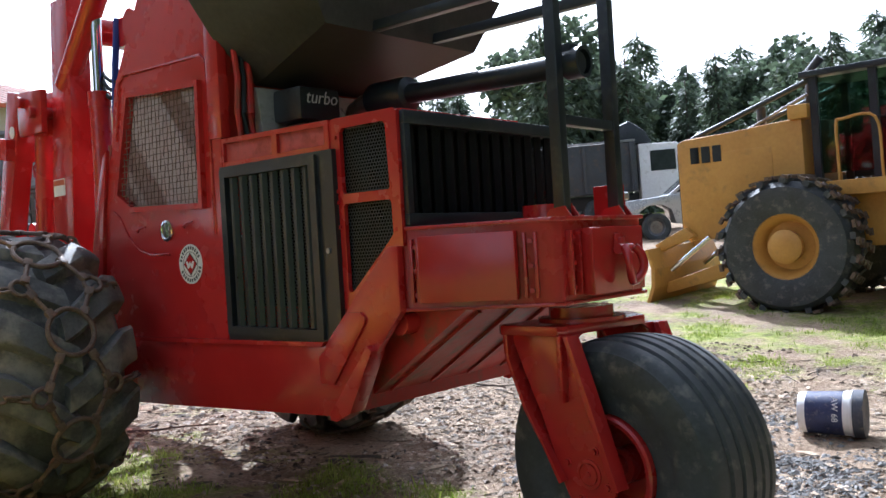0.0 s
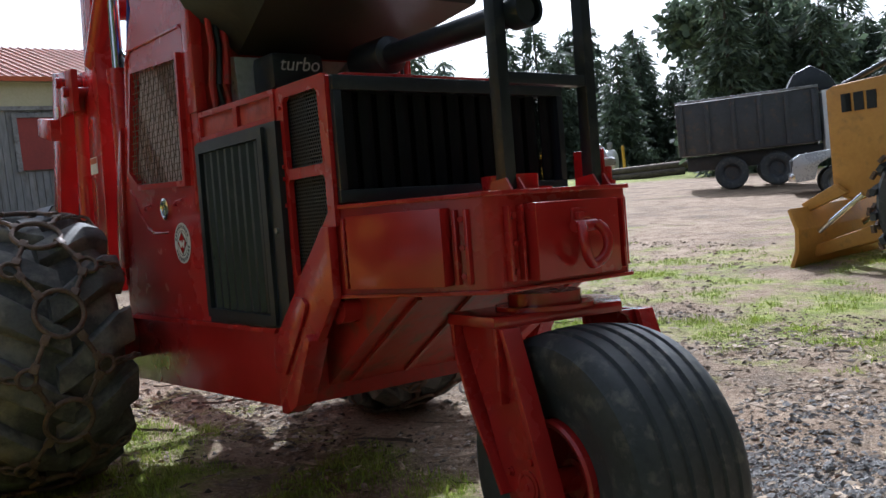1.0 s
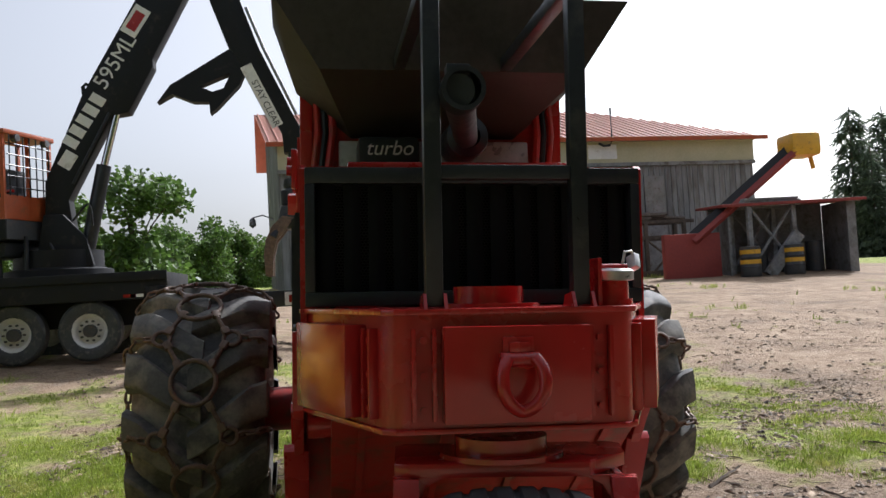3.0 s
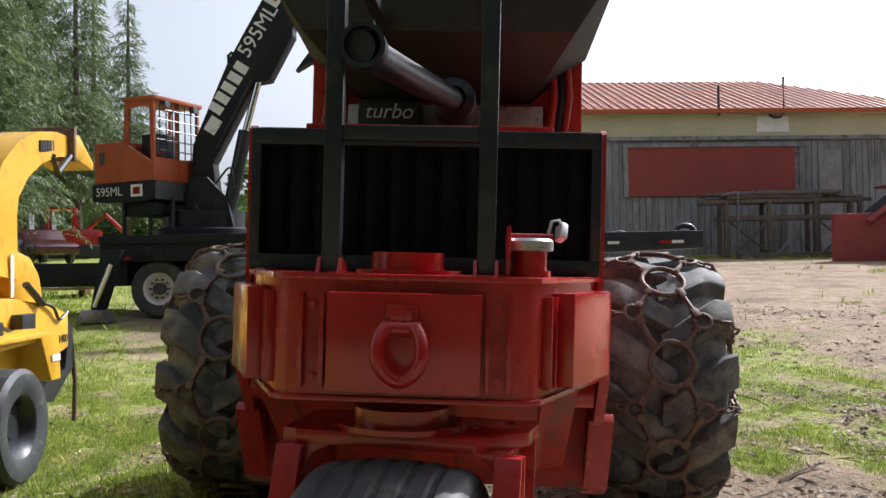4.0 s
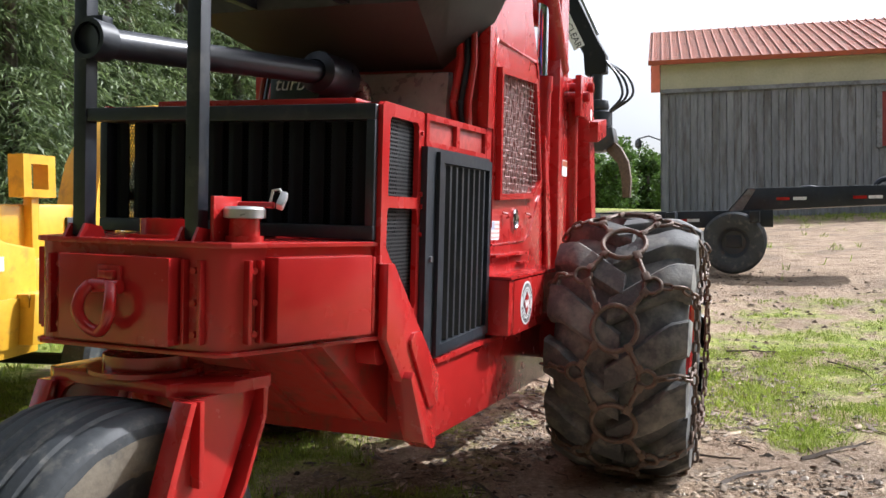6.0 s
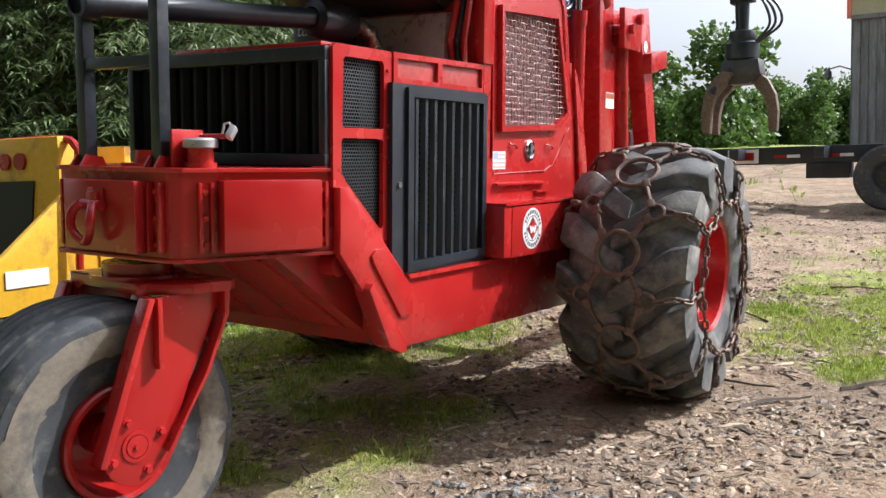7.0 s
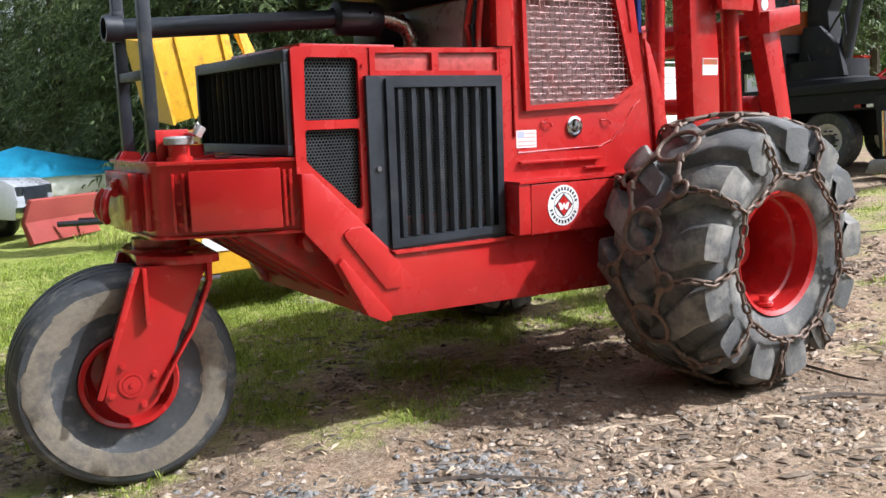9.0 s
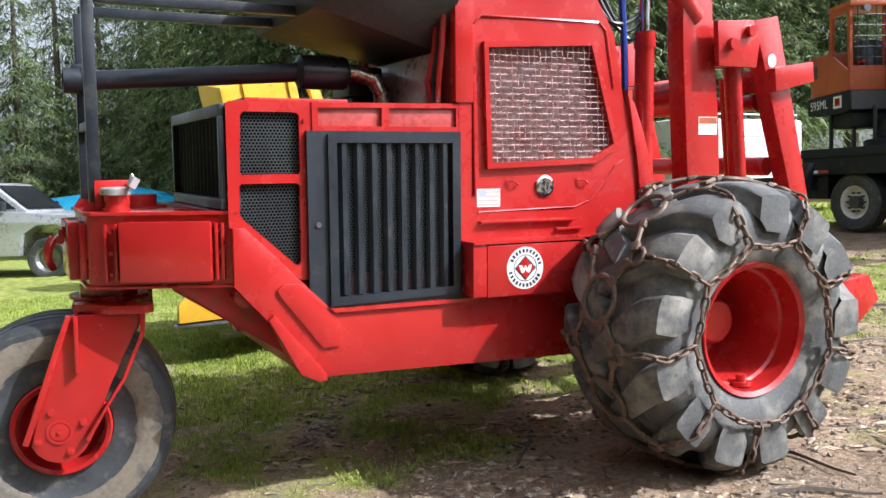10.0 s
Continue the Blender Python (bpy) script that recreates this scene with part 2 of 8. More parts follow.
def perforated(name, pitch, axis_a, axis_b, metal_colour=(0.02, 0.022, 0.025)):
    """Perforated sheet: round holes in staggered rows, see-through, in object space."""
    m = material(name, metal_colour, [c * 1.8 for c in metal_colour], 0.5, 0.2, 4.0, 60.0, 0.05)
    n, l = m.node_tree.nodes, m.node_tree.links
    b, out = n["Principled BSDF"], n["Material Output"]
    tc, sep = n.new("ShaderNodeTexCoord"), n.new("ShaderNodeSeparateXYZ")
    l.new(tc.outputs["Object"], sep.inputs[0])

    def math_node(op, a, c=None):
        k = n.new("ShaderNodeMath")
        k.operation = op
        for i, v in enumerate((a, c)):
            if v is None:
                continue
            if isinstance(v, (int, float)):
                k.inputs[i].default_value = v
            else:
                l.new(v, k.inputs[i])
        return k.outputs[0]

    u = math_node("DIVIDE", sep.outputs[axis_a], pitch)
    v = math_node("DIVIDE", sep.outputs[axis_b], pitch * 0.866)
    row = math_node("MODULO", math_node("FLOOR", v), 2.0)
    u = math_node("ADD", u, math_node("MULTIPLY", row, 0.5))
    du = math_node("SUBTRACT", math_node("FRACT", u), 0.5)
    dv = math_node("SUBTRACT", math_node("FRACT", v), 0.5)
    r = math_node("SQRT", math_node("ADD", math_node("MULTIPLY", du, du), math_node("MULTIPLY", dv, dv)))
    hole = math_node("LESS_THAN", r, 0.40)
    tp, ms = n.new("ShaderNodeBsdfTransparent"), n.new("ShaderNodeMixShader")
    l.new(hole, ms.inputs[0])
    l.new(b.outputs[0], ms.inputs[1])
    l.new(tp.outputs[0], ms.inputs[2])
    l.new(ms.outputs[0], out.inputs["Surface"])
    return m


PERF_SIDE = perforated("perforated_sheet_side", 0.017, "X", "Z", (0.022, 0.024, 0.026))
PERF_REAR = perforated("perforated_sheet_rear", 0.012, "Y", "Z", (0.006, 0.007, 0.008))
HEAT_STEEL = material("heat_tinted_steel", (0.36, 0.30, 0.24), (0.55, 0.49, 0.42), 0.3, 0.9, 6.0, 50.0, 0.05, (0.20, 0.12, 0.07), 0.3)


# ---- mesh helpers ----
def bx(bm, x0, x1, y0, y1, z0, z1, bev=0.0, m=None):
    vs = [bm.verts.new((x, y, z)) for x in (x0, x1) for y in (y0, y1) for z in (z0, z1)]
    fs = [bm.faces.new([vs[i] for i in f]) for f in ((0, 1, 3, 2), (4, 6, 7, 5), (0, 4, 5, 1), (2, 3, 7, 6), (0, 2, 6, 4), (1, 5, 7, 3))]
    if m is not None:
        for v in vs:
            v.co = m @ v.co
    if bev:
        es = list({e for f in fs for e in f.edges})
        bmesh.ops.bevel(bm, geom=es, offset=bev, segments=2, affect="EDGES", profile=0.6)
    return vs


def prism(bm, poly, a0, a1, axis="y", bev=0.0):
    """A polygon drawn out between a0 and a1 along an axis. poly: (x, z) for y, (x, y) for z, (y, z) for x."""
    def at(p, a):
        return (p[0], a, p[1]) if axis == "y" else (p[0], p[1], a) if axis == "z" else (a, p[0], p[1])
    lo, hi = [bm.verts.new(at(p, a0)) for p in poly], [bm.verts.new(at(p, a1)) for p in poly]
    k = len(poly)
    fs = [bm.faces.new(lo[::-1]), bm.faces.new(hi)]
    fs += [bm.faces.new((lo[i], lo[(i + 1) % k], hi[(i + 1) % k], hi[i])) for i in range(k)]
    bmesh.ops.recalc_face_normals(bm, faces=fs)
    if bev:
        bmesh.ops.bevel(bm, geom=list({e for f in fs for e in f.edges}), offset=bev, segments=2, affect="EDGES", profile=0.6)


def basis(d):
    d = Vector(d).normalized()
    a = Vector((0, 0, 1)) if abs(d.z) < 0.9 else Vector((1, 0, 0))
    u = d.cross(a).normalized()
    return d, u, d.cross(u)


def cyl(bm, p0, p1, r0, r1=None, seg=16, caps=True):
    p0, p1 = Vector(p0), Vector(p1)
    d, u, v = basis(p1 - p0)
    r1 = r0 if r1 is None else r1
    ring = [[bm.verts.new(p + (u * math.cos(a) + v * math.sin(a)) * r) for a in [2 * math.pi * i / seg for i in range(seg)]] for p, r in ((p0, r0), (p1, r1))]
    for i in range(seg):
        f = bm.faces.new((ring[0][i], ring[0][(i + 1) % seg], ring[1][(i + 1) % seg], ring[1][i]))
        f.smooth = True
    if caps:
        bm.faces.new(ring[0][::-1])
        bm.faces.new(ring[1])


def arc_pts(pts, n=5):
    """A smooth curve through the places given."""
    p = [Vector(q) for q in pts]
    p = [p[0] * 2 - p[1]] + p + [p[-1] * 2 - p[-2]]
    out = []
    for i in range(1, len(p) - 2):
        a, b, c, d = p[i - 1:i + 3]
        for k in range(n):
            t = k / n
            out.append(0.5 * (b * 2 + (c - a) * t + (a * 2 - b * 5 + c * 4 - d) * t * t + (b * 3 - a - c * 3 + d) * t ** 3))
    return out + [p[-2]]


def tube(bm, pts, r, seg=8, closed=False):
    pts = [Vector(p) for p in pts]
    k = len(pts)
    rings = []
    for i, p in enumerate(pts):
        a = pts[i - 1] if (i or closed) else p
        b = pts[(i + 1) % k] if (i < k - 1 or closed) else p
        d, u, v = basis(b - a)
        rings.append([bm.verts.new(p + (u * math.cos(2 * math.pi * j / seg) + v * math.sin(2 * math.pi * j / seg)) * r) for j in range(seg)])
    for i in range(k if closed else k - 1):
        A, B = rings[i], rings[(i + 1) % k]
        s = min(range(seg), key=lambda s: (A[0].co - B[s].co).length)
        for j in range(seg):
            f = bm.faces.new((A[j], A[(j + 1) % seg], B[(j + 1 + s) % seg], B[(j + s) % seg]))
            f.smooth = True
    if not closed:
        bm.faces.new(rings[0][::-1])
        bm.faces.new(rings[-1])


def lathe(bm, profile, centre, seg=48, axis="y"):
    """Turn a profile of (radius, offset along the axis) about an axis through centre."""
    c = Vector(centre)
    rings = []
    for r, h in profile:
        ring = []
        for i in range(seg):
            a = 2 * math.pi * i / seg
            ring.append(bm.verts.new(c + (Vector((r * math.cos(a), h, r * math.sin(a))) if axis == "y" else Vector((r * math.cos(a), r * math.sin(a), h)) if axis == "z" else Vector((h, r * math.cos(a), r * math.sin(a))))))
        rings.append(ring)
    fs = []
    for A, B in zip(rings, rings[1:]):
        for i in range(seg):
            f = bm.faces.new((A[i], A[(i + 1) % seg], B[(i + 1) % seg], B[i]))
            f.smooth = True
            fs.append(f)
    return rings, fs


def holed(bm, outer, holes, a0, a1, axis="y"):
    """A plate with openings, between a0 and a1."""
    from mathutils.geometry import tessellate_polygon
    loops = [outer, *holes]
    flat = [p for loop in loops for p in loop]
    tris = tessellate_polygon([[Vector((p[0], p[1], 0)) for p in loop] for loop in loops])

    def at(p, a):
        return (p[0], a, p[1]) if axis == "y" else (a, p[0], p[1]) if axis == "x" else (p[0], p[1], a)
    lo, hi = [bm.verts.new(at(p, a0)) for p in flat], [bm.verts.new(at(p, a1)) for p in flat]
    for t in tris:
        bm.faces.new([lo[i] for i in t])
        bm.faces.new([hi[i] for i in reversed(t)])
    s = 0
    for loop in loops:
        k = len(loop)
        for i in range(k):
            j = (i + 1) % k
            bm.faces.new((lo[s + i], lo[s + j], hi[s + j], hi[s + i]))
        s += k
    bmesh.ops.recalc_face_normals(bm, faces=bm.faces[:])


def mesh_of(name, bm, mat):
    me = bpy.data.meshes.new(name)
    bm.normal_update()
    bm.to_mesh(me)
    bm.free()
    me.materials.append(mat)
    me.set_sharp_from_angle(angle=radians(38))
    return me


def part(name, bm, mat, parent, label=""):
    ob = new(name, mesh_of(name, bm, mat) if isinstance(bm, bmesh.types.BMesh) else bm)
    ob.parent = parent
    return tagged(ob, label) if label else ob


def thing(name, label, category, m=None, group="", kind=""):
    ob = new(name)
    ob.empty_display_size = 0.2
    ob.matrix_world = m or Matrix()
    return tagged(ob, label, category, group, kind)


def solid(name, bm, mat, label, category, m=None, group="", kind=""):
    ob = new(name, mesh_of(name, bm, mat) if isinstance(bm, bmesh.types.BMesh) else bm)
    ob.matrix_world = m or Matrix()
    return tagged(ob, label, category, group, kind)


def B():
    return bmesh.new()


def lettering(words, size, mat, parent, m, depth=0.002, shear=0.0):
    cu = bpy.data.curves.new("lettering", "FONT")
    cu.body, cu.size, cu.extrude, cu.align_x, cu.align_y, cu.shear = words, size, depth, "CENTER", "CENTER", shear
    tmp = bpy.data.objects.new("tmp", cu)
    scene.collection.objects.link(tmp)
    bpy.context.view_layer.update()
    me = bpy.data.meshes.new_from_object(tmp.evaluated_get(bpy.context.evaluated_depsgraph_get()))
    bpy.data.objects.remove(tmp)
    bpy.data.curves.remove(cu)
    me.materials.clear()
    me.materials.append(mat)
    ob = new("lettering", me)
    ob.parent = parent
    ob.matrix_basis = m
    return ob


def height(x, y):
    """The lie of the land."""
    def step(a, b, v):
        t = min(1, max(0, (v - a) / (b - a)))
        return t * t * (3 - 2 * t)
    side = 0.042 * min(max(y, -1.8), 6.5) * (1 - 0.75 * step(1.8, 7, -y))
    rise = 0.052 * min(max(x, 0), 4) * (1 - step(1.7, 3.0, y)) + 0.0575 * min(max(x - 4, 0), 35)
    dip = -0.10 * math.exp(-((x - 12.4) / 2.0) ** 2 / 2 - ((y - 4.6) / 2.0) ** 2 / 2)
    fall = 0.018 * min(max(-y - 15, 0), 45) * step(14, 28, x)
    return 0.035 + side + rise - dip - fall

# ---- the red three-wheeled tree feller ----
feller = thing("tree_feller", "bright red three-wheeled tree feller with black grilles and chained drive tyres", "logging machine", TILT)

# rear tank box with slab weights
bm = B()
plan = [(0.004, -0.335), (0.03, -0.37), (0.63, -0.61), (0.63, 0.61), (0.03, 0.37), (0.004, 0.335), (0.0, 0.30), (0.0, -0.30)]
prism(bm, plan, 1.235, 1.565, "z")
grow = [(x - (0.018 if x < 0.3 else 0), y * 1.03) for x, y in plan]
prism(bm, grow, 1.563, 1.580, "z", 0.003)
prism(bm, grow, 1.222, 1.237, "z", 0.003)
rear_box = part("rear_box", bm, RED, feller, "red welded steel tank box")
bm = B()
bx(bm, -0.075, 0.0, -0.215, 0.21, 1.255, 1.53, 0.006)
slab = part("slab_weight", bm, RED, rear_box)
for s in (1, -1):
    d = Vector((0.60, s * 0.24, 0)).normalized()
    o = Vector((d.y * s, -d.x * s, 0)) * -1
    base = Vector((0.03, s * 0.37, 0))
    mm = Matrix(((d.x, o.x, 0, base.x), (d.y, o.y, 0, base.y), (0, 0, 1, 0), (0, 0, 0, 1)))
    bm = B()
    bx(bm, 0.125, 0.535, 0.0, 0.072, 1.258, 1.535, 0.006, mm)
    part("slab_weight", bm, RED, rear_box)
    for u0, u1 in ((0.045, 0.105), (0.548, 0.59)):
        bm = B()
        bx(bm, u0, u0 + 0.014, 0.0, 0.030, 1.26, 1.525, 0.003, mm)
        bx(bm, u1 - 0.014, u1, 0.0, 0.030, 1.26, 1.525, 0.003, mm)
        part("hinge_strip", bm, RED, rear_box)
        for z in (1.29, 1.39, 1.49):
            bm = B()
            cyl(bm, mm @ Vector(((u0 + u1) / 2, 0, z)), mm @ Vector(((u0 + u1) / 2, 0.022, z)), 0.011, seg=8)
            part("bolt", bm, RED, rear_box)
    bm = B()
    bx(bm, -0.030, 0.0, s * 0.225, s * 0.238, 1.26, 1.525, 0.003)
    bx(bm, -0.030, 0.0, s * 0.285, s * 0.298, 1.26, 1.525, 0.003)
    part("hinge_strip", bm, RED, rear_box)
    for z in (1.29, 1.39, 1.49):
        bm = B()
        cyl(bm, (-0.02, s * 0.262, z), (0.0, s * 0.262, z), 0.011, seg=8)
        part("bolt", bm, RED, rear_box)
# towing shackle on the rear slab
bm = B()
bx(bm, -0.088, -0.075, -0.045, 0.045, 1.44, 1.50, 0.006)
bx(bm, -0.105, -0.075, -0.03, 0.03, 1.455, 1.485, 0.006)
cyl(bm, (-0.10, -0.055, 1.435), (-0.10, 0.055, 1.435), 0.022, seg=12)
part("shackle_mount", bm, RED, rear_box)
bm = B()
pts = [(-0.125 - 0.03 * math.sin(math.pi * t), 0.050 * k, z) for t, k, z in ((0, 0.8, 1.44), (0.2, 1.1, 1.415), (0.4, 1.2, 1.38), (0.55, 1.1, 1.345), (0.75, 0.65, 1.312), (0.9, 0, 1.296), (0.75, -0.65, 1.312), (0.55, -1.1, 1.345), (0.4, -1.2, 1.38), (0.2, -1.1, 1.415), (0, -0.8, 1.44))]
pts = arc_pts(pts, 3)
tube(bm, pts, 0.019, 10)
part("shackle_ring", bm, RED, rear_box)
# access cover, filler neck with padlocked clamp
bm = B()
cyl(bm, (0.26, 0.02, 1.58), (0.26, 0.02, 1.592), 0.165, seg=32)
cyl(bm, (0.26, 0.02, 1.592), (0.26, 0.02, 1.645), 0.112, seg=32)
part("access_cover", bm, RED, rear_box)
bm = B()
cyl(bm, (0.13, -0.35, 1.58), (0.13, -0.35, 1.655), 0.05, seg=20)
cyl(bm, (0.13, -0.35, 1.58), (0.13, -0.35, 1.60), 0.062, seg=20)
bx(bm, 0.045, 0.20, -0.292, -0.278, 1.58, 1.725, 0.004)
cyl(bm, (0.19, -0.42, 1.70), (0.19, -0.28, 1.70), 0.011, seg=10)
neck = part("filler_neck", bm, RED, feller)
bm = B()
lathe(bm, [(0.054, 0), (0.068, 0.003), (0.068, 0.030), (0.060, 0.038), (0.0, 0.040)], (0.13, -0.35, 1.655), 12, "z")
part("filler_cap", bm, ALUMINIUM, neck, "bare metal screw cap")
bm = B()
bx(bm, -0.02, 0.02, -0.012, 0.012, -0.026, 0.026, 0.005, pose(0.20, -0.445, 1.715, 20, 25, 30))
tube(bm, [(0.20, -0.445, 1.735), (0.197, -0.438, 1.752), (0.193, -0.415, 1.748), (0.19, -0.405, 1.705)], 0.005, 6)
part("padlock", bm, ALUMINIUM, neck, "small steel padlock")

# black guard posts over the box
for s in (1, -1):
    bm = B()
    bx(bm, 0.025, 0.08, s * 0.222 - 0.026, s * 0.222 + 0.026, 1.585, 2.56, 0.006)
    bx(bm, 0.05, 1.35, s * 0.222 - 0.024, s * 0.222 + 0.024, 2.55, 2.60, 0.006)
    part("guard_post", bm, BLACK, feller, "black square tube guard post")
    bm = B()
    for k in (1, -1):
        prism(bm, [(-0.01, 1.58), (0.115, 1.58), (0.095, 1.615), (0.02, 1.625)], s * 0.222 + k * 0.030 - 0.005, s * 0.222 + k * 0.030 + 0.005)
    part("post_bracket", bm, RED, rear_box)
bm = B()
bx(bm, 0.03, 0.075, -0.197, 0.197, 1.962, 2.005, 0.005)
part("guard_crossbar", bm, BLACK, feller, "black square tube crossbar")

# radiator grille facing back
bm = B()
for y0, y1, z0, z1 in ((-0.605, 0.605, 2.015, 2.072), (-0.605, 0.605, 1.585, 1.635), (-0.605, -0.57, 1.635, 2.015), (0.57, 0.605, 1.635, 2.015)):
    bx(bm, 0.560, 0.588, y0, y1, z0, z1, 0.005)
    bx(bm, 0.586, 0.66, max(y0, -0.590), min(y1, 0.590), z0, min(z1, 2.06), 0.003)
rad = part("radiator_grille", bm, BLACK, feller, "black steel radiator grille")
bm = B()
# core coloured almost black for the shade behind the grille
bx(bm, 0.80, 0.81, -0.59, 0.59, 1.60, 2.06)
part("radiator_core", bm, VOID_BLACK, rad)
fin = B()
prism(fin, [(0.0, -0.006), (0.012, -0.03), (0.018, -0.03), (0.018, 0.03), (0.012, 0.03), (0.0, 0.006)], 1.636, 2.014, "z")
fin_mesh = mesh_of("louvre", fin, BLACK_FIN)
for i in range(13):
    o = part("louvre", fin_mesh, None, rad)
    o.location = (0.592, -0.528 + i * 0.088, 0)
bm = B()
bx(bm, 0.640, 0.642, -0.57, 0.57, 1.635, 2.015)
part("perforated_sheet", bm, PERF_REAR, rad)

# engine bay sides, left and right alike
for s in (1, -1):
    a, b = (s * 0.60, s * 0.622)
    outer = [(0.59, 1.50), (0.64, 1.50), (0.93, 1.235), (1.0, 1.235), (1.0, 2.075), (0.975, 2.085), (0.61, 2.085), (0.59, 2.07)]
    up = [(0.655, 1.745), (0.928, 1.745), (0.938, 1.76), (0.938, 2.022), (0.923, 2.037), (0.672, 2.037), (0.657, 2.022), (0.648, 1.755)]
    low = [(0.642, 1.555), (0.67, 1.525), (0.90, 1.315), (0.922, 1.308), (0.934, 1.325), (0.934, 1.69), (0.924, 1.702), (0.654, 1.702), (0.644, 1.69)]
    bm = B()
    holed(bm, outer, [up, low], a, b)
    side = part("side_frame", bm, RED, feller, "red steel frame round black mesh")
    bm = B()
    prism(bm, [(0.615, 1.50), (0.66, 1.49), (0.93, 1.26), (0.955, 1.26), (0.955, 2.05), (0.615, 2.05)], s * 0.592, s * 0.594)
    part("perforated_sheet", bm, PERF_SIDE, side)
    # added sheet behind the mesh, its colour holding the bay's deep shade
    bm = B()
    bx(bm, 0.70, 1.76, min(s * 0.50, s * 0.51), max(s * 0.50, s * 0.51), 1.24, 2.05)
    part("bay_shroud", bm, VOID_BLACK, side, "near-black sheet standing in for the shade inside the engine bay")
    for z in (2.0, 1.76, 1.71, 1.60):
        bm = B()
        cyl(bm, (0.962, b, z), (0.962, b + s * 0.01, z), 0.009, seg=8)
        part("bolt", bm, RED, side)
    for z in (1.42, 1.88):
        bm = B()
        cyl(bm, (0.985, b + s * 0.004, z - 0.03), (0.985, b + s * 0.004, z + 0.03), 0.009, seg=8)
        part("door_hinge", bm, RED, side)
    # louvred door, standing proud
    bm = B()
    o2 = [(0.965, 1.17), (1.07, 1.07), (1.79, 1.085), (1.79, 1.95), (0.965, 1.95)]
    i2 = [(1.110, 1.143), (1.735, 1.155), (1.735, 1.893), (1.110, 1.893)]
    holed(bm, o2, [i2], s * 0.623, s * 0.650)
    holed(bm, [(1.066, 1.10), (1.775, 1.115), (1.775, 1.935), (1.066, 1.935)], [i2], s * 0.650, s * 0.667)
    door = part("louvred_door", bm, BLACK, feller, "black louvred engine door")
    lou = B()
    prism(lou, [(-0.026, 0.0), (-0.011, s * 0.020), (0.011, s * 0.020), (0.026, 0.0), (0.014, s * -0.004), (-0.014, s * -0.004)], 1.15, 1.89, "z")
    lou_mesh = mesh_of("louvre", lou, BLACK)
    for i in range(8):
        o = part("louvre", lou_mesh, None, door)
        o.location = (1.150 + i * 0.078, s * 0.636, 0)
    bm = B()
    bx(bm, 1.10, 1.74, min(s * 0.6285, s * 0.6305), max(s * 0.6285, s * 0.6305), 1.145, 1.895)
    part("perforated_sheet", bm, PERF_SIDE, door)
    bm = B()
    cyl(bm, (1.015, s * 0.650, 1.50), (1.015, s * 0.660, 1.50), 0.013, seg=12)
    part("door_latch", bm, GREY_STEEL, door)
    # hood edge with two worn pressed panels
    bm = B()
    holed(bm, [(1.0, 1.945), (1.80, 1.945), (1.80, 2.095), (1.0, 2.085)], [[(1.03, 1.975), (1.36, 1.975), (1.36, 2.065), (1.03, 2.06)], [(1.40, 1.975), (1.775, 1.975), (1.775, 2.07), (1.40, 2.065)]], s * 0.60, s * 0.63)
    edge = part("hood_edge", bm, RED, feller)
    for x0, x1 in ((1.03, 1.36), (1.40, 1.775)):
        bm = B()
        bx(bm, x0, x1, min(s * 0.603, s * 0.612), max(s * 0.603, s * 0.612), 1.972, 2.07, 0.003)
        part("pressed_panel", bm, PRIMER, edge, "scuffed dull red panel")
    # lower chassis plate with its kink
    bm = B()
    prism(bm, [(0.60, 1.50), (0.655, 1.50), (1.075, 1.08), (3.05, 1.07), (3.05, 0.70), (1.015, 0.755), (0.60, 1.225)], s * 0.615, s * 0.652, bev=0.004)
    rail = part("chassis_plate", bm, RED, feller)
    bm = B()
    prism(bm, [(0.80, 1.20), (0.83, 1.225), (0.905, 1.225), (1.11, 1.02), (1.11, 0.90), (1.02, 0.90), (0.81, 1.17)], s * 0.653, s * 0.666, bev=0.003)
    part("stiffener", bm, RED, rail)
    bm = B()
    prism(bm, [(0.75, 1.06), (0.775, 1.085), (1.03, 0.775), (1.03, 0.745), (0.99, 0.74), (0.90, 0.785)], s * 0.60, s * 0.69, bev=0.004)
    part("keel_bar", bm, RED, rail)
    bm = B()
    prism(bm, [(1.06, 1.092), (1.085, 1.07), (3.0, 1.062), (3.0, 1.082), (1.09, 1.09)], s * 0.64, s * 0.672)
    part("rail_lip", bm, RED, rail)
# deck, belly, cross plates
bm = B()
bx(bm, 0.66, 1.80, -0.60, 0.60, 2.055, 2.088)
bx(bm, 0.72, 1.25, -0.45, 0.45, 2.088, 2.115, 0.006)
part("engine_deck", bm, RED, feller)
bm = B()
prism(bm, [(0.35, 1.225), (0.98, 0.80), (1.05, 0.80), (1.05, 1.225)], -0.52, 0.52)
bx(bm, 1.05, 3.1, -0.61, 0.61, 0.76, 0.80)
bx(bm, 0.92, 0.96, -0.61, 0.61, 0.78, 1.22)
bx(bm, 2.3, 3.05, -0.60, 0.60, 0.8, 1.5)
belly = part("belly_plate", bm, RED_DULL, feller, "dusty dark red belly plating")
for i in range(4):
    bm = B()
    y = -0.42 + i * 0.28
    prism(bm, [(0.38, 1.222), (0.90, 0.87), (0.90, 0.84), (0.36, 1.20)], y - 0.012, y + 0.012)
    part("belly_rib", bm, RED_DULL, belly)
for s in (1, -1):
    bm = B()
    cyl(bm, (0.66, s * 0.50, 1.17), (0.66, s * 0.60, 1.17), 0.05, seg=14)
    part("pivot_boss", bm, RED, belly)

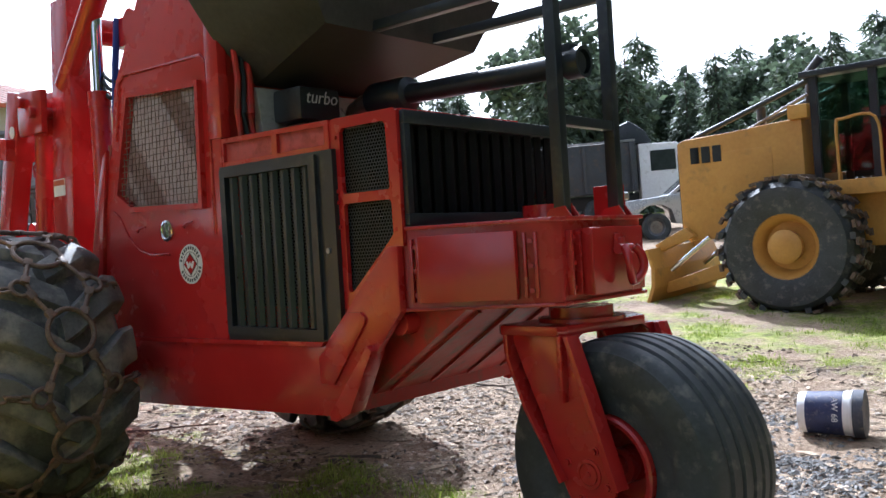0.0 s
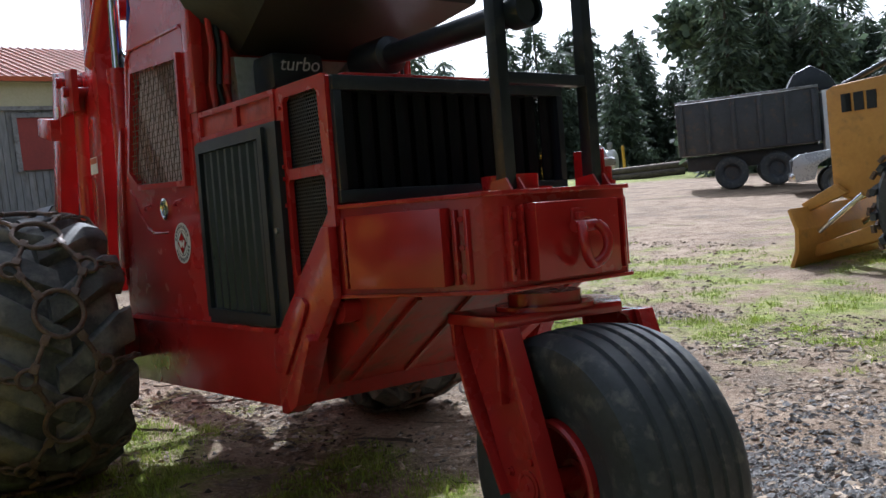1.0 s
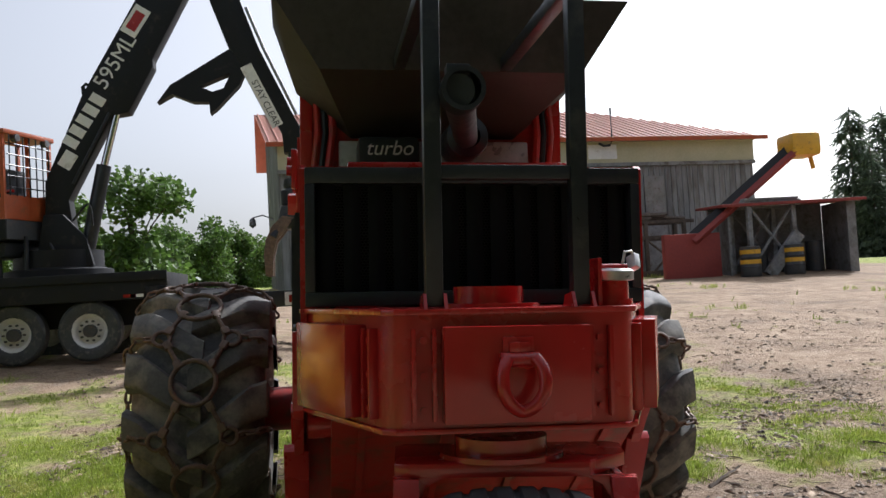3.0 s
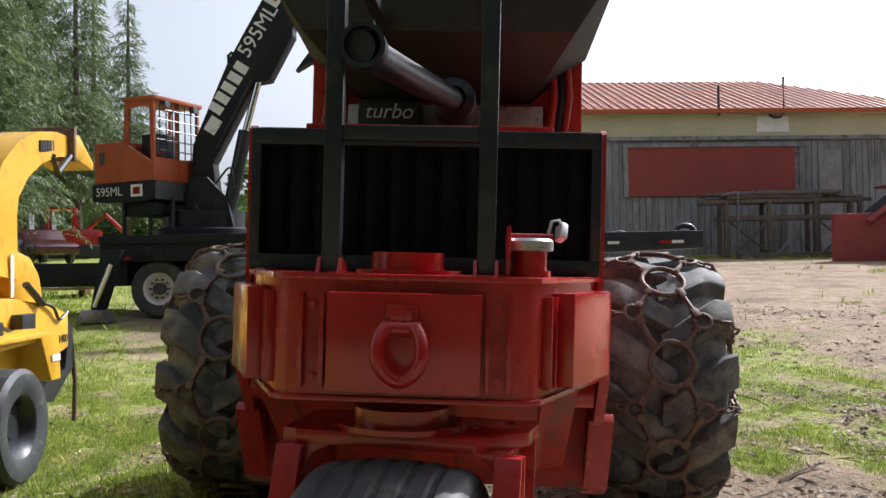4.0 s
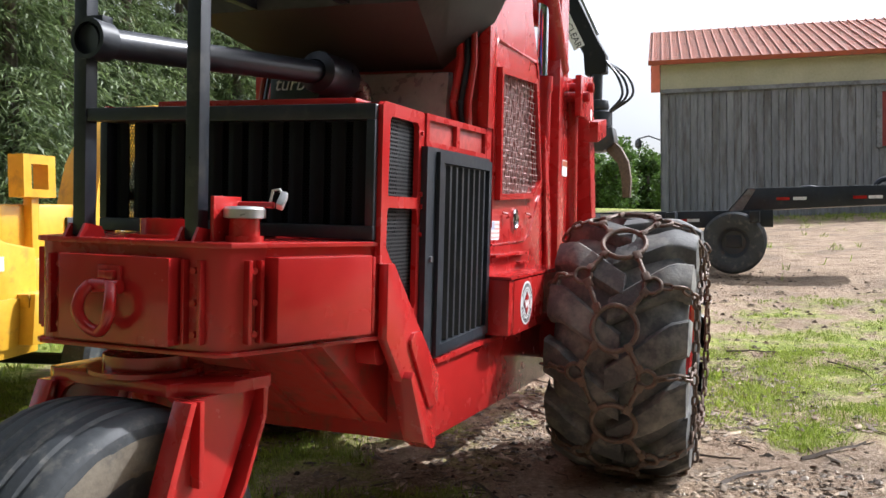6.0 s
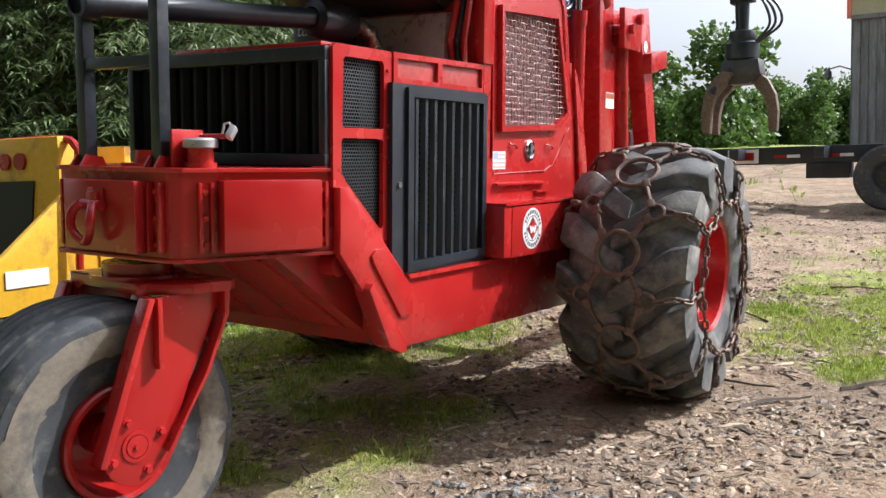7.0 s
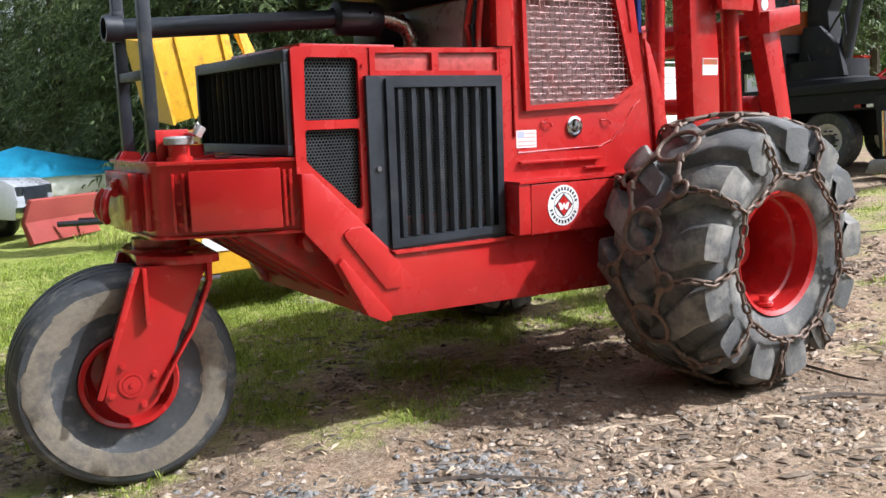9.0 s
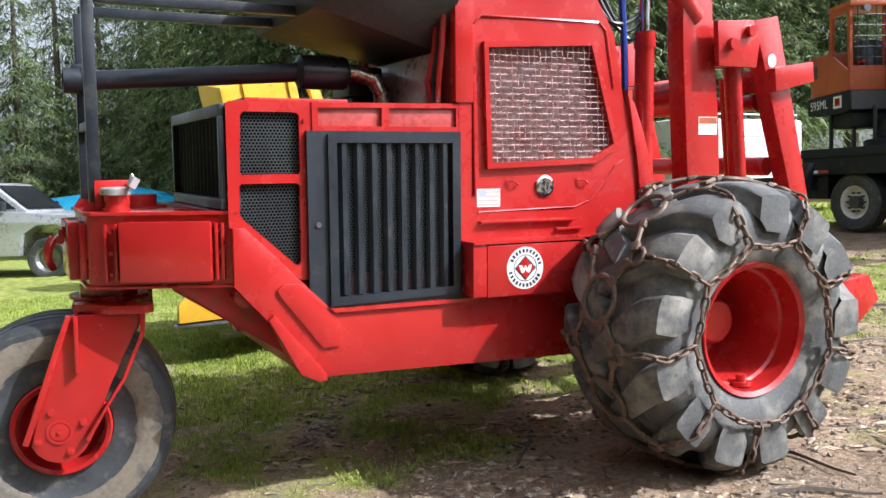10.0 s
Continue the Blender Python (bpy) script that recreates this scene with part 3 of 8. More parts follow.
# steering fork and tail wheel, turned a little to the right
FORK = Matrix.Translation((-0.112, 0.018, -0.028)) @ Matrix.Rotation(radians(-8), 4, "Z")
bm = B()
cyl(bm, (0.23, 0.03, 1.165), (0.23, 0.03, 1.225), 0.14, seg=28)
cyl(bm, (0.23, 0.03, 1.165), (0.23, 0.03, 1.18), 0.19, seg=28)
prism(bm, [(0.076, -0.215), (0.080, 0.30), (0.10, 0.345), (0.40, 0.36), (0.44, 0.33), (0.44, -0.33), (0.40, -0.36), (0.24, -0.345)], 1.125, 1.165, "z", 0.004)
fork = part("steering_fork", bm, RED, feller)
fork.matrix_basis = FORK
for s in (1, -1):
    foot_arc = [(0.02 + 0.135 * math.cos(radians(t)) - 0.018, 0.565 + 0.135 * math.sin(radians(t))) for t in range(200, 341, 20)]
    bm = B()
    prism(bm, [(0.06, 1.127), (0.012, 0.995), (-0.06, 0.782), *foot_arc, (0.232, 0.785), (0.315, 0.956), (0.39, 1.127)], s * 0.292, s * 0.314, bev=0.003)
    leg = part("fork_leg", bm, RED, fork)
    bm = B()
    prism(bm, [(0.375, 1.127), (0.402, 1.127), (0.396, 1.03), (0.30, 0.81), (0.205, 0.665), (0.13, 0.53), (0.112, 0.54), (0.285, 0.815), (0.375, 1.03)], s * 0.272, s * 0.352, bev=0.003)
    part("leg_flange", bm, RED, fork)
    bm = B()
    prism(bm, [(0.05, 1.127), (0.075, 1.127), (-0.045, 0.78), (-0.135, 0.53), (-0.16, 0.54), (-0.072, 0.79), (0.0, 0.995)], s * 0.272, s * 0.345, bev=0.003)
    part("leg_flange", bm, RED, fork)
    bm = B()
    prism(bm, [(s * 0.20, 1.127), (s * 0.35, 1.127), (s * 0.35, 0.86), (s * 0.318, 0.86), (s * 0.308, 0.96), (s * 0.285, 1.05), (s * 0.25, 1.10)], 0.082, 0.102, "x", 0.003)
    part("fork_gusset", bm, RED, fork)
    bm = B()
    lathe(bm, [(0.060, s * 0.314), (0.060, s * 0.320), (0.046, s * 0.320), (0.046, s * 0.310), (0.0, s * 0.310)], (0.0, 0, 0.58), 28)
    cyl(bm, (0.0, s * 0.305, 0.58), (0.0, s * 0.322, 0.58), 0.042, seg=24)
    cyl(bm, (0.0, s * 0.322, 0.58), (0.0, s * 0.328, 0.58), 0.012, seg=12)
    part("axle_cap", bm, RED, fork)
    for u, z in ((-0.034, 0.675), (0.105, 0.616), (0.044, 0.481), (-0.094, 0.540)):
        bm = B()
        cyl(bm, (u, s * 0.312, z), (u, s * 0.318, z), 0.019, seg=16)
        cyl(bm, (u, s * 0.318, z), (u, s * 0.330, z), 0.013, seg=6)
        part("bolt", bm, RED, fork)
R = 0.515
bm = B()
prof = [(0.215, -0.13), (0.225, -0.19), (0.262, -0.200), (0.30, -0.198), (0.325, -0.214), (0.37, -0.226), (0.44, -0.228), (0.468, -0.220), (0.472, -0.214), (0.486, -0.206), (0.498, -0.180)]
k0 = len(prof)
for g in (-0.135, -0.068, 0.0, 0.068, 0.135):
    prof += [(R - 0.55 * (g - 0.014) ** 2, g - 0.014), (R - 0.55 * g * g - 0.010, g - 0.007), (R - 0.55 * g * g - 0.010, g + 0.007), (R - 0.55 * (g + 0.014) ** 2, g + 0.014)]
prof += [(r, -h) for r, h in prof[k0 - 1::-1]]
lathe(bm, prof, (0, 0, 0.57), 72)
tail_tyre = part("tail_tyre", bm, RUBBER_DRY, feller, "ribbed black tyre with dried mud on the sidewall")
tail_tyre.matrix_basis = FORK @ Matrix.Translation((0, 0, 0.57)) @ Matrix.Diagonal((1.04, 1.03, 1.04, 1)) @ Matrix.Translation((0, 0, -0.57))
for s in (-1,):
    bm = B()
    lathe(bm, [(0.318, s * 0.2105), (0.335, s * 0.219), (0.37, s * 0.2285), (0.44, s * 0.2302), (0.455, s * 0.2265)], (0, 0, 0.57), 72)
    for v in bm.verts:
        dx, dz = v.co.x, v.co.z - 0.57
        r = math.hypot(dx, dz)
        w = noise.noise(Vector((dx * 7, s * 3.0, dz * 7))) + 0.6 * noise.noise(Vector((dx * 21, s * 5.0, dz * 21)))
        k = (r + (0.030 * w + 0.012 if r < 0.325 else 0.026 * w - 0.014 if r > 0.45 else 0)) / r
        v.co.x, v.co.z = dx * k, 0.57 + dz * k
    part("mud_band", bm, MUD, tail_tyre, "dried pale mud on the sidewall")
bm = B()
lathe(bm, [(0.0, -0.12), (0.07, -0.12), (0.075, -0.03), (0.15, -0.02), (0.175, -0.05), (0.185, -0.17), (0.196, -0.215), (0.214, -0.222), (0.222, -0.212), (0.222, 0.212), (0.214, 0.222), (0.196, 0.215), (0.185, 0.17), (0.175, 0.05), (0.15, 0.02), (0.075, 0.03), (0.07, 0.12), (0.0, 0.12)], (0, 0, 0.57), 48)
part("tail_rim", bm, RED, tail_tyre, "red steel wheel rim")
bm = B()
cyl(bm, (0, -0.30, 0.575), (0, 0.30, 0.575), 0.045, seg=14)
part("axle", bm, RED, tail_tyre)

# the front end sits close behind the wheel line
def fx(x):
    return x if x < 2.65 else 2.65 + (x - 2.65) * 0.84


FRONT = Matrix.Translation((2.65 * 0.16, 0, 0)) @ Matrix.Diagonal((0.84, 1, 1, 1))

# cab
for s in (1, -1):
    win = [(1.95, 2.385), (2.60, 2.425), (2.755, 1.89), (2.62, 1.812), (1.972, 1.787)]
    outer = [(1.79, 1.075), (1.79, 3.0), (2.45, 3.0), (2.72, 2.58), (2.77, 2.5), (2.84, 2.14), (2.94, 1.95), (3.02, 1.72), (3.05, 1.55), (3.03, 1.075)]
    bm = B()
    holed(bm, outer, [win], s * 0.60, s * 0.632)
    cab_side = part("cab_side", bm, RED, feller, "red steel cab side")
    fr = [(1.925, 2.415), (2.62, 2.455), (2.79, 1.875), (2.635, 1.782), (1.942, 1.757)]
    bm = B()
    holed(bm, fr, [win], s * 0.632, s * 0.662)
    wf = part("window_frame", bm, RED, cab_side)
    bm = B()
    for i in range(19):
        t = i / 18
        x0, x1 = 1.975 + t * 0.645, 1.955 + t * 0.64
        z0 = 1.79 + 0.025 * t
        tube(bm, [(x0 + (x1 - x0) * k / 9, s * (0.641 + 0.0032 * (1 if (i + k) % 2 else -1)), z0 + (2.39 + 0.04 * t - z0) * k / 9) for k in range(10)], 0.0027, 5)
    for t in (0.3, 0.6, 0.88):
        xb = 2.625 + 0.125 * t
        tube(bm, [(xb, s * 0.641, 1.815 + 0.075 * t), (xb - 0.01, s * 0.641, 2.40 - 0.5 * t)], 0.0027, 5)
    for i in range(18):
        z = 1.815 + i * 0.0335
        xe = 2.60 + (2.425 - z) / 0.535 * 0.155 if z > 1.89 else 2.62 + (z - 1.812) * 1.7
        xs = 1.972 - (z - 1.787) / 0.6 * 0.022
        tube(bm, [(xs + (xe - xs) * k / 11, s * (0.641 + 0.0032 * (1 if (i + k) % 2 == 0 else -1)), z) for k in range(12)], 0.0027, 5)
    part("wire_guard", bm, WIRE if s < 0 else RUST, wf, "crimped wire mesh window guard")
    bm = B()
    prism(bm, win, s * 0.606, s * 0.609)
    part("window_sheet", bm, SHEET, wf, "dusty translucent window sheet")
    # frame band round the window, raised
    bm = B()
    tube(bm, [(1.875, s * 0.634, 1.62), (1.875, s * 0.634, 2.50), (1.92, s * 0.634, 2.545), (2.66, s * 0.634, 2.56), (2.71, s * 0.634, 2.52), (2.77, s * 0.634, 2.2)], 0.009, 8)
    part("door_seam", bm, RED, cab_side)
    bm = B()
    tube(bm, [(1.90 if s < 0 else 2.30, s * 0.633, 1.535), (2.50, s * 0.633, 1.54), (2.60, s * 0.633, 1.57), (2.70, s * 0.633, 1.65), (2.78, s * 0.633, 1.76), (2.84, s * 0.633, 1.80)], 0.006, 8)
    part("door_seam", bm, RED, cab_side)
    bm = B()
    lathe(bm, [(0.058, 0), (0.058, s * 0.010), (0.045, s * 0.014), (0.040, s * 0.008), (0.018, s * 0.006), (0.0, s * 0.012)], (2.31, s * 0.633, 1.662), 24)
    bx(bm, 2.305, 2.315, min(s * 0.64, s * 0.648), max(s * 0.64, s * 0.648), 1.63, 1.70)
    part("lock_plate", bm, CHROME, cab_side, "round chromed lock plate")
    for x in (2.10, 2.55):
        bm = B()
        tube(bm, [(x - 0.03, s * 0.638, 1.695), (x, s * 0.655, 1.69), (x + 0.03, s * 0.655, 1.675), (x + 0.04, s * 0.64, 1.67)], 0.006, 6)
        part("door_clip", bm, RED, cab_side)
    bm = B()
    if s < 0:
        bx(bm, 1.90, 2.50, -0.662, -0.632, 1.47, 1.485, 0.003)
        bx(bm, 2.38, 2.56, -0.655, -0.632, 1.42, 1.432, 0.003)
        part("door_ledge", bm, RED, cab_side)
    # square pillar at the back of the cab
    bm = B()
    bx(bm, 1.765, 1.87, min(s * 0.585, s * 0.645), max(s * 0.585, s * 0.645), 2.10, 3.02, 0.008)
    part("cab_pillar", bm, RED, feller)
    # curved guard plate ahead of the cab
    bm = B()
    prism(bm, [(fx(u), v) for u, v in ((2.90, 2.16), (2.95, 2.12), (3.02, 1.98), (3.09, 1.80), (3.16, 1.58), (3.19, 1.35), (3.05, 1.35), (2.98, 1.80))], s * 0.632, s * 0.655, bev=0.003)
    part("guard_plate", bm, RED, cab_side)
bm = B()
bx(bm, 1.78, 1.81, -0.585, 0.585, 2.09, 2.60)
part("cab_wall", bm, RED_DULL, feller)
bm = B()
bx(bm, 1.80, 2.45, -0.60, 0.60, 2.97, 3.0)
part("cab_roof", bm, RED, feller)
bm = B()
bx(bm, 2.90, 2.93, -0.60, 0.60, 1.1, 2.2)
part("cab_wall", bm, RED_DULL, feller)
bm = B()
bx(bm, 2.1, 2.55, -0.24, 0.24, 1.50, 1.62, 0.03)
bx(bm, 2.06, 2.16, -0.22, 0.22, 1.62, 2.25, 0.03)
part("driver_seat", bm, BLACK, feller, "black padded seat inside the cab")
# fuel tank on the right side
bm = B()
bx(bm, 1.88, 2.98, -0.767, -0.64, 1.095, 1.365, 0.006)
prism(bm, [(1.80, 1.385), (2.98, 1.385), (2.98, 1.372), (1.80, 1.372)], -0.772, -0.632)
tank = part("fuel_tank", bm, RED, feller, "red box tank with a round white badge")
bm = B()
bx(bm, 1.80, 1.88, -0.762, -0.632, 1.10, 1.37, 0.003)
part("tank_bracket", bm, RED, tank)


def badge(parent, x, y, z, r, s):
    """A round badge: white disc, dark rim of letter-like bars, red diamond."""
    bm = B()
    lathe(bm, [(r, 0), (r, s * 0.002), (0, s * 0.002)], (x, y, z), 32)
    part("badge", bm, WHITE, parent, "round white maker's badge")
    for n, r0, w, mat in (("badge_ring", 0.60, 0.035, BLACK),):
        bm = B()
        lathe(bm, [((r0 + w) * r, s * 0.0025), ((r0 + w) * r, s * 0.0032), (r0 * r, s * 0.0032), (r0 * r, s * 0.0025)], (x, y, z), 32)
        part(n, bm, mat, parent)
    for k in range(26):
        if k in (0, 13, 25, 12):
            continue
        t = 2 * math.pi * k / 26
        bm = B()
        bx(bm, -0.055 * r, 0.055 * r, -0.0005, 0.0005, -0.085 * r, 0.085 * r, 0, Matrix.Translation((x + 0.82 * r * math.cos(t), y + s * 0.003, z + 0.82 * r * math.sin(t))) @ Matrix.Rotation(math.pi / 2 - t, 4, "Y"))
        part("badge_bar", bm, BLACK, parent)
    for n, q, mat, d in (("badge_field", 0.58, BLACK, 0.0026), ("badge_diamond", 0.50, RED, 0.0038)):
        bm = B()
        prism(bm, [(x, z + q * r), (x + q * r, z), (x, z - q * r), (x - q * r, z)], y + s * d, y + s * (d + 0.001))
        part(n, bm, mat, parent)
    bm = B()
    prism(bm, [(x - 0.36 * r, z + 0.14 * r), (x - 0.20 * r, z + 0.14 * r), (x - 0.10 * r, z - 0.02 * r), (x, z + 0.14 * r), (x + 0.10 * r, z - 0.02 * r), (x + 0.20 * r, z + 0.14 * r), (x + 0.36 * r, z + 0.14 * r), (x + 0.22 * r, z - 0.22 * r), (x + 0.10 * r, z - 0.22 * r), (x, z - 0.06 * r), (x - 0.10 * r, z - 0.22 * r), (x - 0.22 * r, z - 0.22 * r)], y + s * 0.005, y + s * 0.006)
    part("badge_mark", bm, WHITE, parent)


badge(tank, 2.105, -0.768, 1.238, 0.112, -1)
badge(feller, 2.11, 0.634, 1.475, 0.105, 1)
# flag sticker
bm = B()
bx(bm, 1.892, 2.032, -0.6345, -0.633, 1.558, 1.653)
flag = part("flag_sticker", bm, WHITE, feller, "small striped flag sticker")
bm = B()
for i in range(4):
    bx(bm, 1.897 + (0.05 if i > 1 else 0), 2.027, -0.6352, -0.6346, 1.565 + i * 0.022, 1.575 + i * 0.022)
part("stripe", bm, material("faded_red_print", (0.60, 0.32, 0.29), (0.66, 0.40, 0.36), 0.5), flag)
bm = B()
bx(bm, 1.897, 1.947, -0.6353, -0.6346, 1.610, 1.649)
part("canton", bm, material("faded_blue_print", (0.34, 0.36, 0.50), (0.42, 0.44, 0.56), 0.5), flag)

# exhaust, air cleaner, hoses
bm = B()
tube(bm, [(-0.02, 0.150, 2.215), (0.4, 0.074, 2.238), (1.14, -0.062, 2.282)], 0.050, 20)
lathe(bm, [(0.052, -0.10), (0.066, -0.10), (0.066, -0.02), (0.05, -0.02), (0.042, -0.03), (0.042, 0.06)], (0.06, 0.136, 2.219), 20, "x")
bx(bm, 0.0, 0.05, 0.11, 0.18, 2.265, 2.30, 0.004)
exhaust = part("exhaust_pipe", bm, BLACK, feller, "long black exhaust pipe")
bm = B()
lathe(bm, [(0.052, 0), (0.088, 0.02), (0.092, 0.04), (0.092, 0.26), (0.085, 0.28), (0.05, 0.30)], (1.10, -0.066, 2.284), 24, "x")
part("muffler", bm, BLACK, exhaust)
bm = B()
tube(bm, [(1.38, -0.068, 2.286), (1.46, -0.072, 2.284), (1.54, -0.078, 2.255), (1.59, -0.08, 2.19), (1.60, -0.08, 2.06)], 0.048, 16)
part("exhaust_elbow", bm, HEAT_STEEL, exhaust, "heat-browned exhaust elbow")
bm = B()
bx(bm, 1.46, 1.68, 0.10, 0.38, 2.17, 2.345, 0.03)
bx(bm, 1.50, 1.66, 0.15, 0.31, 2.09, 2.18, 0.02)
air = part("air_cleaner", bm, BLACK, feller, "black turbo air box with white lettering")
lettering("turbo", 0.095, WHITE, air, Matrix.Translation((1.457, 0.238, 2.285)) @ Euler((radians(90), 0, radians(-90))).to_matrix().to_4x4(), 0.001, 0.25)
# opaque panel for the rear cab window, coloured pale as if light came through
bm = B()
prism(bm, [(1.66, 2.09), (1.77, 2.09), (1.77, 2.37), (1.70, 2.36)], -0.46, 0.46, bev=0.01)
part("heat_shield", bm, PALE_SHEET, feller, "pale opaque panel standing in for the bright rear cab window")
for s in (1, -1):
    for k in range(3):
        bm = B()
        y = s * (0.50 + 0.035 * k)
        tube(bm, [(1.70, y, 2.10), (1.69 + 0.01 * k, y + 0.01, 2.22), (1.72, y - 0.012, 2.40), (1.74, y, 2.62)], 0.016 if k else 0.021, 8)
        part("hose", bm, (RED_DULL, BLACK, RED_DULL)[k], feller)
# raised dark hood flaring out behind the cab
bm = B()
hv = {}
for s in (1, -1):
    for n, p in (("a", (1.775, 0.40, 2.385)), ("b", (1.06, 0.55, 2.545)), ("c", (1.0, 0.74, 2.84)), ("d", (1.95, 0.78, 2.98)), ("e", (1.775, 0.66, 2.60))):
        hv[n, s] = bm.verts.new((p[0], s * p[1], p[2]))
bm.faces.new((hv["a", 1], hv["a", -1], hv["b", -1], hv["b", 1]))
for s in (1, -1):
    bm.faces.new((hv["a", s], hv["b", s], hv["c", s], hv["e", s]))
    bm.faces.new((hv["e", s], hv["c", s], hv["d", s]))
bm.faces.new((hv["c", 1], hv["c", -1], hv["d", -1], hv["d", 1]))
bm.faces.new((hv["b", 1], hv["b", -1], hv["c", -1], hv["c", 1]))
bmesh.ops.solidify(bm, geom=bm.faces[:], thickness=0.006)
part("raised_hood", bm, HOOD_STEEL, feller, "raised dark steel engine hood")

# mast, cylinders and shear frame in front of the cab
already = set(feller.children)
for s in (1, -1):
    bm = B()
    cyl(bm, (3.10, s * 0.58, 1.25), (3.10, s * 0.58, 2.52), 0.062, seg=20)
    cyl(bm, (3.10, s * 0.58, 2.44), (3.10, s * 0.58, 2.53), 0.070, seg=20)
    lift = part("lift_cylinder", bm, RED, feller)
    bm = B()
    cyl(bm, (3.10, s * 0.58, 2.52), (3.09, s * 0.58, 3.05), 0.034, seg=16)
    part("piston_rod", bm, CHROME, lift, "polished piston rod")
    bm = B()
    prism(bm, [(3.48, 1.20), (3.76, 1.20), (3.72, 2.0), (3.66, 2.45), (3.60, 3.15), (3.36, 3.15), (3.38, 2.45)], s * 0.50, s * 0.64, bev=0.006)
    mast = part("mast_plate", bm, RED, feller)
    bm = B()
    bx(bm, 3.53, 3.70, s * 0.6415 - 0.001, s * 0.6415 + 0.001, 1.945, 2.05)
    part("warning_sticker", bm, WHITE, mast, "white and orange warning sticker")
    bm = B()
    bx(bm, 3.535, 3.695, s * 0.6425 - 0.001, s * 0.6425 + 0.001, 2.01, 2.045)
    part("sticker_band", bm, ORANGE, mast)
    bm = B()
    cyl(bm, (2.95, s * 0.60, 3.16), (3.52, s * 0.60, 2.62), 0.07, seg=20)
    tilt = part("tilt_cylinder", bm, RED, feller)
    bm = B()
    cyl(bm, (3.52, s * 0.60, 2.62), (3.68, s * 0.60, 2.47), 0.034, seg=14)
    part("piston_rod", bm, CHROME, tilt, "polished piston rod")
    bm = B()
    prism(bm, [(3.58, 2.60), (3.92, 2.62), (3.98, 2.50), (3.95, 2.34), (3.60, 2.34)], s * 0.56, s * 0.62, bev=0.006)
    prism(bm, [(3.58, 2.60), (3.92, 2.62), (3.98, 2.50), (3.95, 2.34), (3.60, 2.34)], s * 0.70, s * 0.74, bev=0.006)
    lug = part("pivot_lug", bm, RED, feller)
    for x, z in ((3.70, 2.47), (3.87, 2.55)):
        bm = B()
        cyl(bm, (x, s * 0.53, z), (x, s * 0.775, z), 0.035, seg=14)
        part("pivot_pin", bm, RED, lug)
    bm = B()
    cyl(bm, (3.84, s * 0.62, 2.50), (3.98, s * 0.62, 1.25), 0.058, seg=18)
    cyl(bm, (3.99, s * 0.45, 2.3), (4.12, s * 0.45, 1.25), 0.045, seg=18)
    part("shear_cylinder", bm, RED, feller)
    bm = B()
    prism(bm, [(3.95, 2.62), (4.17, 2.66), (4.56, 1.45), (4.58, 1.15), (4.35, 1.15), (4.36, 1.55)], s * 0.60, s * 0.72, bev=0.006)
    prism(bm, [(4.08, 2.34), (4.46, 2.39), (4.48, 2.27), (4.10, 2.20)], s * 0.50, s * 0.78, bev=0.006)
    tower = part("shear_tower", bm, RED, feller)
    bm = B()
    lathe(bm, [(0.04, 0), (0.04, s * 0.003), (0, s * 0.003)], (4.12, s * 0.721, 2.39), 20)
    part("badge", bm, WHITE, tower)
    bm = B()
    prism(bm, [(3.3, 0.98), (4.6, 0.95), (5.35, 0.92), (5.50, 0.84), (5.20, 0.62), (4.5, 0.62), (3.3, 0.72)], s * 0.34, s * 0.48, bev=0.006)
    prism(bm, [(4.95, 0.95), (5.42, 1.0), (5.55, 0.82), (5.30, 0.66), (4.95, 0.70)], s * 0.48, s * 0.60, bev=0.006)
    part("shear_arm", bm, RED, feller)
for x, z, r in ((3.52, 3.0, 0.09), (3.56, 2.2, 0.075), (3.60, 1.55, 0.09), (4.30, 1.75, 0.06), (4.18, 2.15, 0.05), (4.42, 1.35, 0.06)):
    bm = B()
    cyl(bm, (x, -0.56, z), (x, 0.56, z), r, seg=18)
    part("mast_crossbar", bm, RED, feller)
for s in (1, -1):
    bm = B()
    tube(bm, arc_pts([(2.93, s * 0.52, 2.95), (2.95, s * 0.55, 2.5), (2.99, s * 0.53, 2.0), (3.02, s * 0.50, 1.6)]), 0.022, 8)
    part("hydraulic_hose", bm, BLUE_HOSE, feller, "blue hydraulic hose")
    for k in range(3):
        bm = B()
        tube(bm, arc_pts([(2.7 + 0.05 * k, s * 0.50, 2.75), (2.85 + 0.05 * k, s * 0.54, 2.58 - 0.03 * k), (3.05, s * 0.56, 2.62 - 0.05 * k), (3.25, s * 0.54, 2.85)]), 0.013, 7)
        part("hydraulic_hose", bm, BLACK, feller, "black hydraulic hose")
bm = B()
cyl(bm, (2.62, -0.60, 2.86), (2.62, 0.60, 2.86), 0.085, seg=20)
bx(bm, 2.55, 3.0, -0.52, -0.40, 2.78, 2.95, 0.01)
bx(bm, 2.45, 3.0, 0.40, 0.52, 2.78, 2.95, 0.01)
part("boom_foot", bm, RED, feller)

front_parts = [o for o in feller.children if o not in already]
for o in front_parts:
    o.matrix_basis = FRONT

# drive tyres
WX, WY, WZ, WR = 3.0, 1.215, 0.945, 0.742
WY_RIGHT = 1.185
bm = B()
cyl(bm, (WX, -1.08, WZ), (WX, 1.08, WZ), 0.13, seg=24)
bx(bm, WX - 0.23, WX + 0.23, -0.30, 0.30, 0.70, 1.16, 0.05)
part("drive_axle", bm, RED_DULL, feller)


